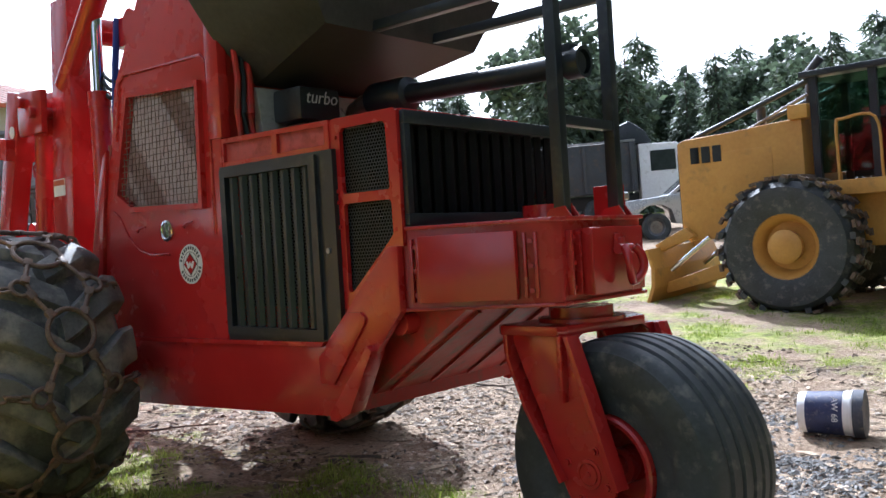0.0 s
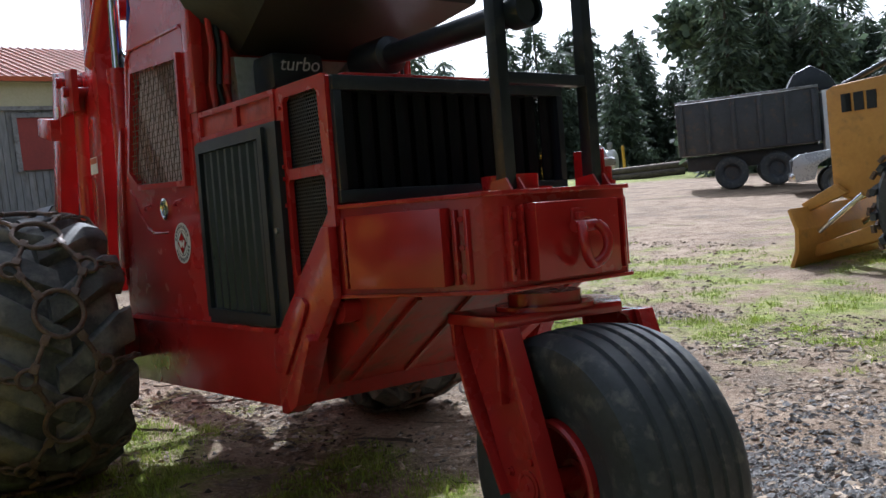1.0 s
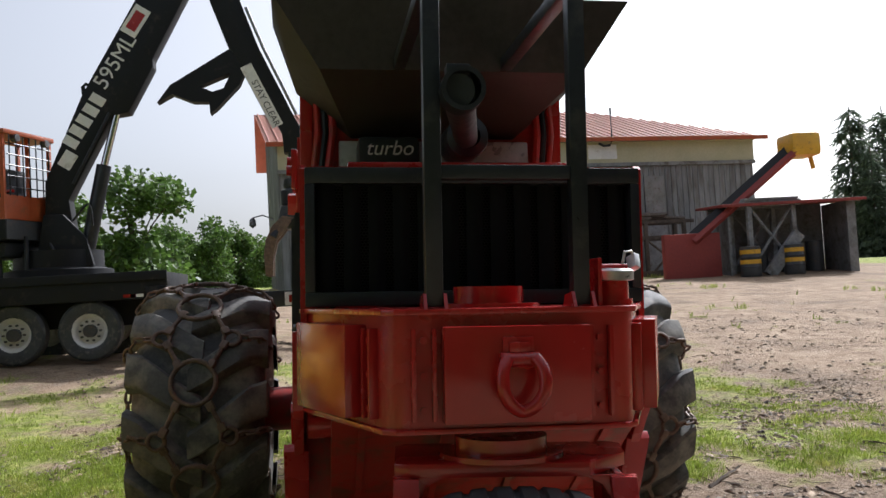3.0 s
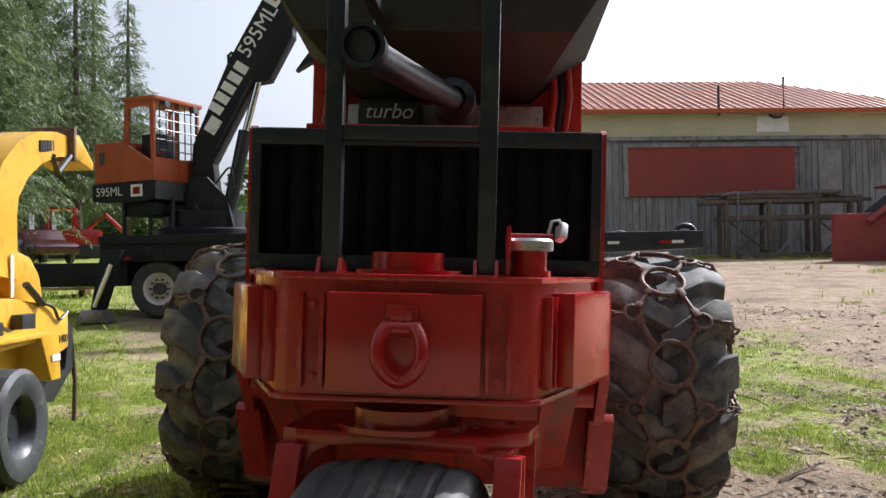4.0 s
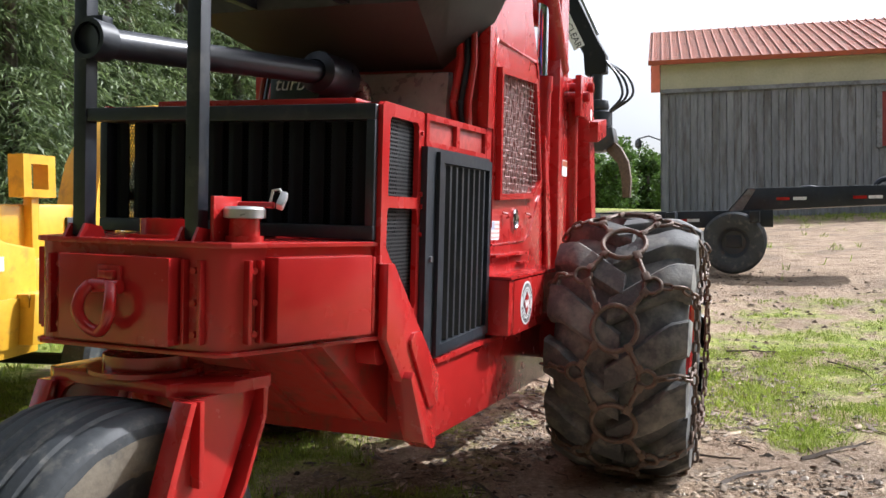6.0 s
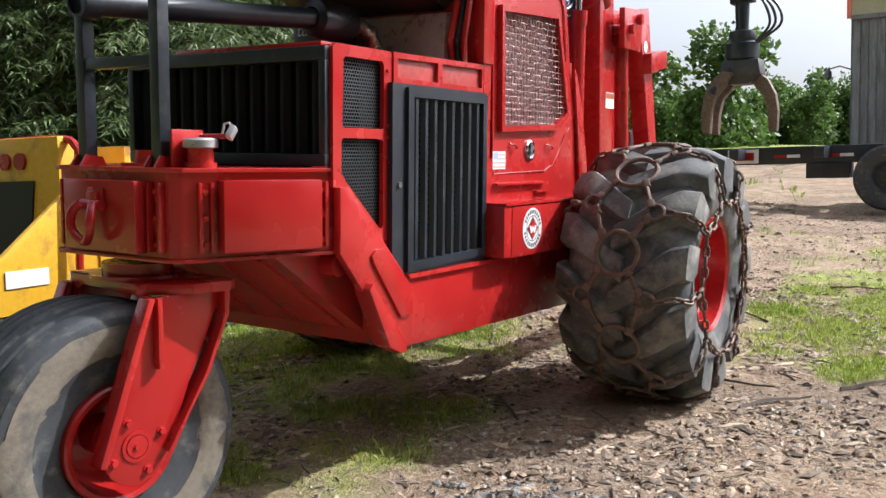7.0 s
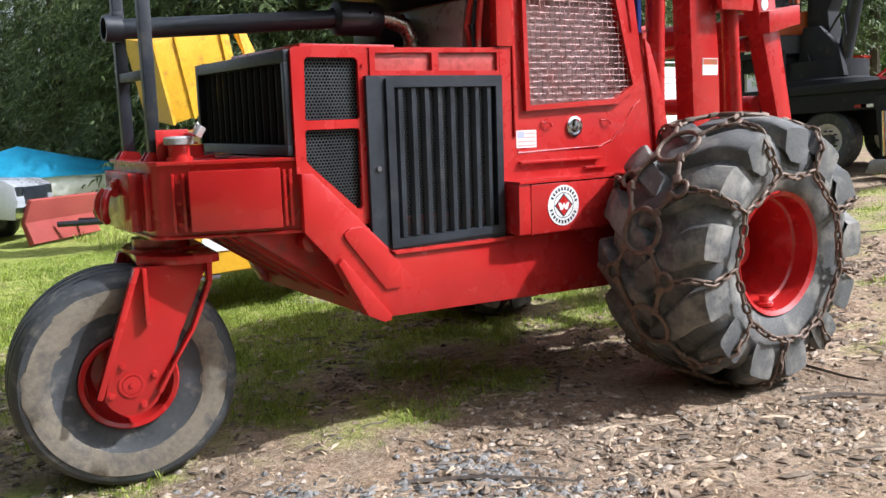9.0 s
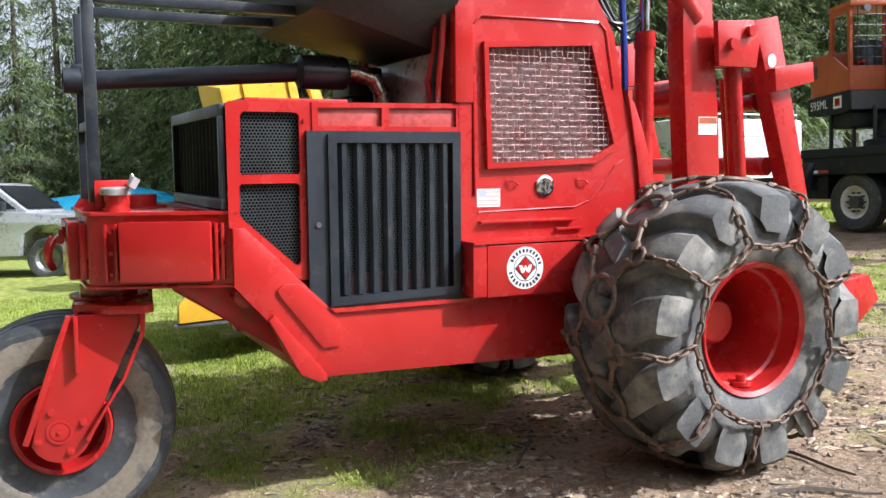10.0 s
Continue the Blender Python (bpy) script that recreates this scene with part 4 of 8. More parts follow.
def drive_tyre(s):
    yc = s * (WY if s > 0 else WY_RIGHT)
    bm = B()
    half = [(0.318, 0.29), (0.365, 0.325), (0.45, 0.350), (0.545, 0.350), (0.607, 0.328), (0.648, 0.285), (0.668, 0.22), (0.677, 0.11)]
    prof = [(r, -h) for r, h in half] + [(0.680, 0)] + [(r, h) for r, h in half[::-1]]
    lathe(bm, prof, (WX, yc, WZ), 72)
    tyre = part("drive_tyre", bm, RUBBER, feller, "large dusty tractor tyre with worn lugs")
    n = 13
    wear = random.Random(31 + s)
    for side in (1, -1):
        lug = B()
        prev = None
        for i in range(11):
            t = i / 10
            y = side * (-0.035 + t * 0.405)
            sweep = -0.26 + 0.40 * t ** 1.1
            wdt = 0.118 + 0.060 * t
            base = 0.655 - 0.40 * max(0, t - 0.6) ** 1.5
            top = WR - 0.30 * max(0, t - 0.66) ** 1.35
            if i == 9:
                y, base, top, wdt = side * 0.372, 0.56, 0.680, 0.172
            if i == 10:
                y, base, top, wdt = side * 0.378, 0.50, 0.580, 0.140
            vs = []
            for a, r in ((sweep - wdt, base), (sweep - wdt * 0.84, top - 0.014), (sweep - wdt * 0.70, top - 0.002), (sweep, top), (sweep + wdt * 0.64, top - 0.002), (sweep + wdt * 0.80, top - 0.016), (sweep + wdt, base)):
                vs.append(lug.verts.new((r * math.sin(a), y, r * math.cos(a))))
            if prev:
                for j in range(6):
                    f = lug.faces.new((prev[j], prev[j + 1], vs[j + 1], vs[j]))
                    f.smooth = 1 <= j <= 4
            else:
                lug.faces.new(vs)
            prev = vs
        lug.faces.new(prev[::-1])
        bmesh.ops.recalc_face_normals(lug, faces=lug.faces[:])
        lug_mesh = mesh_of("lug", lug, RUBBER)
        for i in range(n):
            o = part("lug", lug_mesh, None, tyre)
            o.matrix_basis = Matrix.Translation((WX, yc, WZ)) @ Matrix.Rotation(2 * math.pi * (i + (0.5 if side > 0 else 0)) / n + wear.uniform(-0.02, 0.02), 4, "Y") @ Matrix.Scale(wear.uniform(0.993, 1.004), 4)
    bm = B()
    lathe(bm, [(r, s * h) for r, h in ((0.0, 0.05), (0.105, 0.05), (0.12, 0.03), (0.124, -0.11), (0.232, -0.14), (0.246, -0.12), (0.254, -0.03), (0.266, 0.06), (0.279, 0.15), (0.290, 0.195), (0.305, 0.205), (0.315, 0.310), (0.339, 0.325), (0.343, 0.310), (0.328, 0.28))], (WX, yc, WZ), 56)
    part("drive_rim", bm, RED, tyre, "deep red steel wheel rim")
    for k in range(8):
        t = 2 * math.pi * k / 8
        bm = B()
        cyl(bm, (WX + 0.18 * math.cos(t), yc - s * 0.14, WZ + 0.18 * math.sin(t)), (WX + 0.18 * math.cos(t), yc - s * 0.095, WZ + 0.18 * math.sin(t)), 0.017, seg=6)
        part("wheel_nut", bm, RED, tyre)
    bm = B()
    cyl(bm, (WX + 0.01, yc + s * 0.22, WZ - 0.296), (WX + 0.01, yc + s * 0.22, WZ - 0.245), 0.028, seg=12)
    cyl(bm, (WX + 0.01, yc + s * 0.22, WZ - 0.302), (WX + 0.01, yc + s * 0.22, WZ - 0.282), 0.052, seg=12)
    part("valve_boss", bm, RED, tyre)
    return tyre


for s in (1, -1):
    drive_tyre(s)

# ring chains on the drive tyres
def ring_mesh(name, radius, wire, seg):
    """A forged ring, slightly out of round, with two thickened eyes."""
    bm = B()
    pts = [(radius * (1 + 0.03 * math.cos(2 * t)) * math.cos(t), radius * math.sin(t), 0) for t in [2 * math.pi * i / seg for i in range(seg)]]
    tube(bm, pts, wire, 8, True)
    return mesh_of(name, bm, RUST)


RING = ring_mesh("ring", 0.116, 0.0135, 28)
SMALL_RING = ring_mesh("small_ring", 0.044, 0.0115, 18)


def link_mesh(length, width, r):
    bm = B()
    h, q = length / 2 - width / 2, width / 2 - r
    pts = [(h + q * math.cos(a), q * math.sin(a), 0) for a in [radians(-90 + 45 * i) for i in range(5)]] + [(-h - q * math.cos(a), -q * math.sin(a), 0) for a in [radians(-90 + 45 * i) for i in range(5)]]
    tube(bm, pts, r, 6, True)
    return mesh_of("link", bm, RUST)


LINK = link_mesh(0.080, 0.046, 0.0085)
bm = B()
cyl(bm, (-0.06, 0, 0), (0.06, 0, 0), 0.0125, seg=8)
for e in (1, -1):
    bx(bm, e * 0.058 - 0.022, e * 0.058 + 0.022, -0.022, 0.022, -0.014, 0.014, 0.009)
BAR = mesh_of("bar", bm, RUST)


def tyre_chain(s, turn):
    chain = thing("tyre_chain", "rusty ring chain wrapped round a drive tyre", "tyre chain", TILT, "chains on the drive tyres")
    C = Vector((WX, s * (WY if s > 0 else WY_RIGHT), WZ))

    def at(theta, y, r):
        return C + Vector((r * math.sin(theta), y * s, r * math.cos(theta)))

    def put(mesh, p, along, out, twist=0.0, name="link", stretch=1.0):
        x = along.normalized()
        z = (out - x * out.dot(x)).normalized()
        yv = z.cross(x)
        o = part(name, mesh, None, chain)
        o.matrix_basis = Matrix(((x.x, yv.x, z.x, p.x), (x.y, yv.y, z.y, p.y), (x.z, yv.z, z.z, p.z), (0, 0, 0, 1))) @ Matrix.Rotation(twist, 4, "X") @ Matrix.Diagonal((stretch, 1, 1, 1))

    def run(path, outs, pitch=0.060):
        """Links along a broken line, each turned against the last."""
        total = sum((b - a).length for a, b in zip(path, path[1:]))
        count = max(2, round(total / pitch))
        for i in range(count):
            d = total * (i + 0.5) / count
            for k, (a, b) in enumerate(zip(path, path[1:])):
                if d <= (b - a).length or k == len(path) - 2:
                    out = outs[k]
                    put(LINK, a.lerp(b, d / (b - a).length), b - a, out, radians(25 + 90 * (i % 2)) + random.uniform(-0.3, 0.3))
                    break
                d -= (b - a).length

    n = 9
    tr = WR + 0.013
    nodes = []
    for i in range(n):
        th = 2 * math.pi * i / n + turn + random.uniform(-0.03, 0.03)
        out = Vector((math.sin(th), 0, math.cos(th)))
        tan = Vector((math.cos(th), 0, -math.sin(th)))
        drift = random.uniform(-0.02, 0.02)
        put(RING, at(th, drift, tr - 0.004), tan, out, random.uniform(-0.05, 0.05), "ring")
        th2 = th + math.pi / n
        out2 = Vector((math.sin(th2), 0, math.cos(th2)))
        tan2 = Vector((math.cos(th2), 0, -math.sin(th2)))
        for k in (1, -1):
            sw = random.uniform(-0.03, 0.03)
            put(SMALL_RING, at(th2 + sw, k * 0.185, tr - 0.004), tan2, out2, random.uniform(-0.1, 0.1), "small_ring")
            for e in (1, -1):
                p = at(th2 + sw + e * 0.055, k * 0.150, tr + 0.002)
                q = at(th2 + e * (math.pi / n - 0.125), k * 0.085, tr + 0.002)
                put(BAR, (p + q) / 2, q - p, out2, random.uniform(-0.4, 0.4), "bar", (q - p).length / 0.125)
            sidev = Vector((0, k * s, 0))
            wob = th2 + sw
            path = [at(wob, k * 0.225, tr - 0.004), at(wob + 0.02, k * 0.325, 0.715), at(wob + random.uniform(-0.03, 0.03), k * 0.388, 0.625), at(wob + random.uniform(-0.05, 0.05), k * 0.392, 0.455 + random.uniform(-0.02, 0.02))]
            if k > 0:
                run(path, [out2, out2 + sidev, sidev])
                nodes.append(path[-1])
            else:
                run(path[:3], [out2, out2 + sidev])
    side_out = Vector((0, s, 0))
    for i in range(n):
        a, b = nodes[i], nodes[(i + 1) % n]
        sag = Vector((0, 0, -0.015 if a.z + b.z > 2 * WZ else -0.03))
        m = (a + b) / 2 + sag
        m.y = C.y + s * 0.398
        run([a, m, b], [side_out, side_out])


tyre_chain(1, 0.12)
tyre_chain(-1, 0.08)

# ---- ground ----
def ground_material():
    m = bpy.data.materials.new("yard_ground")
    m.use_nodes = True
    n, l = m.node_tree.nodes, m.node_tree.links
    b = n["Principled BSDF"]
    b.inputs["Roughness"].default_value = 0.92
    b.inputs["Specular IOR Level"].default_value = 0.2
    tc = n.new("ShaderNodeTexCoord")

    def noise_node(scale, detail=6.0, rough=0.6):
        t = n.new("ShaderNodeTexNoise")
        t.inputs["Scale"].default_value, t.inputs["Detail"].default_value, t.inputs["Roughness"].default_value = scale, detail, rough
        l.new(tc.outputs["Object"], t.inputs["Vector"])
        return t.outputs["Fac"]

    def ramp(fac, *stops):
        r = n.new("ShaderNodeValToRGB")
        while len(r.color_ramp.elements) < len(stops):
            r.color_ramp.elements.new(0.5)
        for e, (p, c) in zip(r.color_ramp.elements, stops):
            e.position, e.color = p, rgb(c)
        l.new(fac, r.inputs[0])
        return r.outputs[0]

    def mix(fac, a, c):
        x = n.new("ShaderNodeMix")
        x.data_type = "RGBA"
        l.new(fac, x.inputs[0])
        l.new(a, x.inputs[6])
        l.new(c, x.inputs[7])
        return x.outputs[2]

    fine, mid, big = noise_node(28.0, 8.0, 0.7), noise_node(3.2, 7.0), noise_node(0.55, 5.0)
    soil = ramp(mid, (0.30, (0.12, 0.078, 0.048)), (0.46, (0.32, 0.225, 0.148)), (0.68, (0.56, 0.43, 0.30)))
    grit = ramp(fine, (0.38, (0.11, 0.077, 0.052)), (0.52, (0.33, 0.245, 0.17)), (0.66, (0.62, 0.50, 0.37)))
    half = n.new("ShaderNodeMix")
    half.data_type = "RGBA"
    half.inputs[0].default_value = 0.42
    l.new(soil, half.inputs[6])
    l.new(grit, half.inputs[7])
    grass = ramp(noise_node(7.0, 8.0, 0.7), (0.34, (0.13, 0.15, 0.034)), (0.5, (0.25, 0.30, 0.062)), (0.68, (0.46, 0.43, 0.15)))
    at = n.new("ShaderNodeAttribute")
    at.attribute_name = "green"
    edge = n.new("ShaderNodeMath")
    edge.operation = "ADD"
    l.new(at.outputs["Fac"], edge.inputs[0])
    l.new(noise_node(4.0, 10.0, 0.8), edge.inputs[1])
    cut = n.new("ShaderNodeMapRange")
    cut.inputs["From Min"].default_value, cut.inputs["From Max"].default_value = 0.84, 1.14
    l.new(edge.outputs[0], cut.inputs["Value"])
    # darker churned soil in broad ragged patches
    churn = n.new("ShaderNodeMapRange")
    churn.inputs["From Min"].default_value, churn.inputs["From Max"].default_value = 0.50, 0.66
    churn.inputs["To Max"].default_value = 0.75
    l.new(noise_node(0.8, 9.0, 0.72), churn.inputs["Value"])
    dark = ramp(fine, (0.36, (0.045, 0.034, 0.026)), (0.54, (0.13, 0.10, 0.077)), (0.70, (0.30, 0.25, 0.20)))
    l.new(mix(cut.outputs[0], mix(churn.outputs[0], half.outputs[2], dark), grass), b.inputs["Base Color"])
    bp = n.new("ShaderNodeBump")
    bp.inputs["Strength"].default_value, bp.inputs["Distance"].default_value = 1.0, 0.032
    l.new(fine, bp.inputs["Height"])
    l.new(bp.outputs[0], b.inputs["Normal"])
    return m


def smooth(a, b, v):
    t = min(1.0, max(0.0, (v - a) / (b - a)))
    return t * t * (3 - 2 * t)


def green(x, y):
    """How grassy the yard is, 0 to 1."""
    g = 0.16 + 0.34 * (noise.noise(Vector((x * 0.35, y * 0.35, 3.1))) * 0.5 + 0.5)
    g += 0.34 * smooth(0.2, 2.2, y + 0.12 * x) * (1 - smooth(9.5, 12.0, x)) * smooth(-6, -1, x + y)
    g += 0.45 * smooth(5, 9, y)
    g += 0.16 * noise.noise(Vector((x * 0.9, y * 0.9, 7.7))) + 0.30 * noise.noise(Vector((x * 2.6, y * 2.6, 2.2)))
    g -= 0.14 * smooth(5.0, 9.0, x) * (1 - smooth(3.5, 6, y))
    g -= 0.22 * smooth(1.2, 0.2, abs(y + 1.4)) * smooth(4.5, 3.0, x)
    g += 0.08 * smooth(1.2, 0.5, abs(y - 0.1)) * smooth(4.0, 2.5, abs(x - 2.2))
    g += 0.28 * smooth(26.5, 29.0, x) * smooth(-16, -13, y) + 0.45 * smooth(36, 42, math.hypot(x, y)) + 0.22 * smooth(4.5, 6.5, -y) * smooth(6.5, 3.5, x)
    g -= 0.16 * smooth(-0.2, -1.2, y) * smooth(3.5, 1.5, abs(x - 1.0)) * smooth(-4.6, -3.2, y)
    g += 0.30 * smooth(2.4, 0.8, abs(y + 2.7)) * smooth(3.0, 4.2, x) * smooth(12.5, 9.0, x)
    return max(0.0, min(1.0, g))


def axis_values(lo, hi, step, far):
    vals = list(np.arange(lo, hi + step / 2, step))
    d = step
    a, b = [], []
    v = hi
    while v < far:
        d *= 1.16
        v += d
        a.append(v)
    d, v = step, lo
    while v > -far:
        d *= 1.16
        v -= d
        b.append(v)
    return b[::-1] + vals + a


gx, gy = axis_values(-2.6, 7.0, 0.035, 900), axis_values(-5.0, 3.6, 0.035, 900)
verts, greens = [], []
for y in gy:
    for x in gx:
        z = height(x, y)
        near = smooth(22, 8, math.hypot(x - 1, y))
        if near > 0:
            p = Vector((x, y, 0))
            z += near * (0.030 * noise.noise(p * 1.1) + 0.018 * noise.noise(p * 3.7) + 0.014 * noise.noise(p * 9.0) + 0.008 * noise.noise(p * 21.0))
        verts.append((x, y, z))
        greens.append(green(x, y))
w = len(gx)
faces = [(j * w + i, j * w + i + 1, (j + 1) * w + i + 1, (j + 1) * w + i) for j in range(len(gy) - 1) for i in range(w - 1)]
me = bpy.data.meshes.new("ground")
me.from_pydata(verts, [], faces)
me.materials.append(ground_material())
att = me.attributes.new("green", "FLOAT", "POINT")
att.data.foreach_set("value", greens)
me.polygons.foreach_set("use_smooth", [True] * len(faces))
ground = solid("ground", me, None, "bare trampled dirt yard with gravel and patchy grass", "ground", kind="structure")


def gz(x, y):
    return height(x, y)


def stuff_mesh(name, v, f, mat):
    me = bpy.data.meshes.new(name)
    me.from_pydata(v, [], f)
    me.materials.append(mat)
    return me


# ---- trees ----
def conifer(seed, h, spread, mat, dense=1.0, bare=0.06, leaf=0.16, slim=0.34):
    """A trunk with whorls of drooping boughs, each set with many small needle sprays."""
    rng = random.Random(seed)
    bm = B()
    top = Vector((rng.uniform(-0.15, 0.15), rng.uniform(-0.15, 0.15), h))
    tube(bm, [Vector((0, 0, -0.3)), top * 0.35, top * 0.7, top], 0.05, 8)
    for v in bm.verts:
        k = max(0.08, 1 - v.co.z / h)
        c = top * max(0, v.co.z / h)
        v.co.x, v.co.y = c.x + (v.co.x - c.x) * (0.6 + 3.2 * k) * h / 11, c.y + (v.co.y - c.y) * (0.6 + 3.2 * k) * h / 11
    trunk_mesh = mesh_of("trunk", bm, BARK)
    V, F = [], []
    z = h * bare
    while z < h * 0.985:
        k = 1 - z / h
        reach = spread * (k ** 0.8) * rng.uniform(0.8, 1.1) + 0.12
        for b in range(max(4, int((3 + 4.5 * k) * dense))):
            a = rng.uniform(0, 2 * math.pi)
            L = reach * rng.uniform(0.5, 1.12)
            d = Vector((math.cos(a), math.sin(a), 0))
            side = Vector((-d.y, d.x, 0))
            lift, droop = rng.uniform(0.0, 0.3), rng.uniform(0.3, 0.6)
            z1 = z + rng.uniform(-0.25, 0.25)
            steps = max(3, int(L / leaf))
            for i in range(steps):
                t = (i + rng.random()) / steps
                if t < 0.1:
                    continue
                p = d * (L * t) + Vector((0, 0, z1 + L * (lift * t - droop * t * t)))
                for e in (1, -1):
                    q = d * rng.uniform(0.3, 0.7) + side * (e * rng.uniform(0.4, 1.0)) + Vector((0, 0, rng.uniform(-0.75, -0.1)))
                    q.normalize()
                    tl = leaf * rng.uniform(2.0, 3.6) * (1.15 - 0.75 * t)
                    for j in range(3):
                        b0 = p + q * (tl * (j + rng.random() * 0.4) / 3) + Vector((rng.gauss(0, 1), rng.gauss(0, 1), rng.gauss(0, 1))) * leaf * 0.10
                        v = (q + Vector((rng.gauss(0, 0.3), rng.gauss(0, 0.3), rng.gauss(-0.15, 0.3)))).normalized()
                        u = v.cross(Vector((rng.gauss(0, 0.5), rng.gauss(0, 0.5), 1))).normalized() * leaf * slim
                        s = tl * rng.uniform(0.5, 0.95)
                        o = len(V)
                        V += [tuple(b0 - u), tuple(b0 + u), tuple(b0 + v * s)]
                        F.append((o, o + 1, o + 2))
        z += h * 0.034 * rng.uniform(0.7, 1.3)
    return trunk_mesh, stuff_mesh("crown", V, F, mat)


def broadleaf(seed, h, spread, mat, leaf=0.16, count=5200, low=0.1):
    rng = random.Random(seed)
    bm = B()
    tube(bm, [(0, 0, -0.2), (0.05, 0.02, h * 0.3), (0.1, -0.05, h * 0.6)], h * 0.022, 8)
    lobes = []
    for i in range(13):
        a, r = rng.uniform(0, 6.28), spread * rng.uniform(0.1, 0.75)
        z = h * rng.uniform(low + 0.15, 0.88)
        r *= 1.0 - 0.55 * max(0, z / h - 0.5)
        c = Vector((r * math.cos(a), r * math.sin(a), z))
        lobes.append((c, spread * rng.uniform(0.22, 0.42)))
        tube(bm, [(0.05, 0, h * 0.25), Vector((0.05, 0, h * 0.25)).lerp(c, 0.55) + Vector((0, 0, 0.2)), c], h * 0.006, 5)
    trunk_mesh = mesh_of("trunk", bm, BARK)
    V, F = [], []
    for i in range(count):
        c, r = rng.choice(lobes)
        d = Vector((rng.gauss(0, 1), rng.gauss(0, 1), rng.gauss(0, 0.8))).normalized()
        p = c + d * r * rng.uniform(0.55, 1.08)
        q = Vector((rng.gauss(0, 1), rng.gauss(0, 1), rng.gauss(-0.2, 0.7))).normalized()
        u = q.cross(Vector((rng.gauss(0, 1), rng.gauss(0, 1), rng.gauss(0, 1)))).normalized()
        s = leaf * rng.uniform(0.7, 1.4)
        o = len(V)
        V += [tuple(p), tuple(p + q * s * 0.5 + u * s * 0.38), tuple(p + q * s), tuple(p + q * s * 0.5 - u * s * 0.38)]
        F.append((o, o + 1, o + 2, o + 3))
    return trunk_mesh, stuff_mesh("crown", V, F, mat)


def plant(kind, label, meshes, x, y, scale, turn, group):
    t = thing(kind, label, "tree", Matrix.Translation((x, y, gz(x, y))) @ Matrix.Rotation(turn, 4, "Z") @ Matrix.Scale(scale, 4), group)
    part("trunk", meshes[0], None, t)
    part("crown", meshes[1], None, t)


def polar(ex, ey, az, d):
    return ex + d * math.cos(radians(az)), ey + d * math.sin(radians(az))


rng = random.Random(5)
FAR = [conifer(11 + i, 10.0, (3.4, 2.8, 3.8)[i], NEEDLES, 1.7, 0.02, 0.34, 0.26) for i in range(3)]
for i, az in enumerate(np.arange(-35.0, -86, -2.4)):
    for row in range(3):
        d = rng.uniform(60, 66) + 5.5 * row
        sc = (rng.uniform(0.5, 0.8), rng.uniform(0.75, 1.05), rng.uniform(0.95, 1.3))[row]
        if az < -49:
            sc *= 1.12
        x, y = polar(-2.3, 1.3, az + rng.uniform(-1.2, 1.2) + 0.6 * row, d)
        plant("spruce_tree", "dark green spruce in a far belt of trees", FAR[(i + row) % 3], x, y, sc, rng.uniform(0, 6), "far spruce belt")
for az, d, sc in ((-56.5, 46, 1.0), (-58.8, 49, 0.8), (-61.5, 50, 0.85), (-73.5, 48, 0.85), (-78, 46, 0.95), (-67, 55, 0.9), (-83, 47, 0.9)):
    x, y = polar(-2.0, 2.8, az, d)
    plant("spruce_tree", "tall full dark green spruce behind the yard", FAR[int(d) % 3], x, y, sc, az, "tall spruces behind the yard")
NEAR = [conifer(51 + i, 13.0, 3.4, NEEDLES_NEAR, 3.3, 0.05, 0.20, 0.125) for i in range(3)]
HIGH = conifer(58, 13.0, 3.4, NEEDLES_NEAR, 3.3, 0.19, 0.20, 0.125)
spots = [(24.5, 29, 0.62), (27.5, 27, 0.70), (30.5, 26, 0.78), (33.5, 25, 0.80), (37, 24, 0.85), (40, 22, 0.85), (43.5, 21, 0.9), (47, 20, 0.95), (51, 20, 1.0), (55, 20.5, 1.0), (59, 21, 1.05), (63, 21, 1.0), (67.5, 22, 1.0), (72, 24, 1.0), (76.5, 27, 0.9), (81, 33, 0.85), (86, 33, 0.85), (91, 34, 0.85), (49, 27, 1.1), (57, 28, 1.1), (65, 29, 1.1), (35, 33, 0.95), (42, 30, 1.0), (26, 36, 0.8), (29, 35, 0.9), (32, 34, 0.95), (38.5, 31, 1.0), (45, 28, 1.05), (53, 27, 1.1), (61, 27, 1.1), (70, 30, 1.15), (75, 33, 1.1), (79, 38, 1.1), (84, 40, 1.1), (73, 40, 1.2), (66, 38, 1.2)]
for i, (az, d, sc) in enumerate(spots):
    far = 1.75 if az < 32 else 1.28 if az < 46 else 1.0
    x, y = polar(-1.8, -2.0, az, d * far)
    sc *= far
    plant("pine_tree", "tall soft green pine in a close row", HIGH if az < 38 else NEAR[i % 3], x, y, sc, i * 1.7, "pine row beside the yard")
# unseen pines, added to block low sky and darken the feller's shaded sides
for i in range(23):
    az = 126 + i * 6.2
    x, y = polar(1.0, 0.0, az, (14.0, 17.5)[i % 2] + 1.5 * math.sin(i * 2.3))
    plant("pine_tree", "unseen pine added to block sky light behind the yard", NEAR[i % 3], x, y, 1.15 + 0.12 * math.sin(i * 1.7), i * 2.1, "pines behind the yard")
BUSH = [broadleaf(71 + i, 6.0, 3.6, LEAVES, 0.30, 4200, -0.1) for i in range(3)]
for i, az in enumerate(np.arange(1.5, 26, 1.8)):
    for row in range(2):
        x, y = polar(-2.4, -1.5, az + row * 0.9, rng.uniform(52, 58) + row * 6)
        plant("leafy_bush", "bright green bushy tree at the field edge", BUSH[(i + row) % 3], x, y, rng.uniform(0.5, 0.72) + 0.12 * row, rng.uniform(0, 6), "hedge beyond the yard")
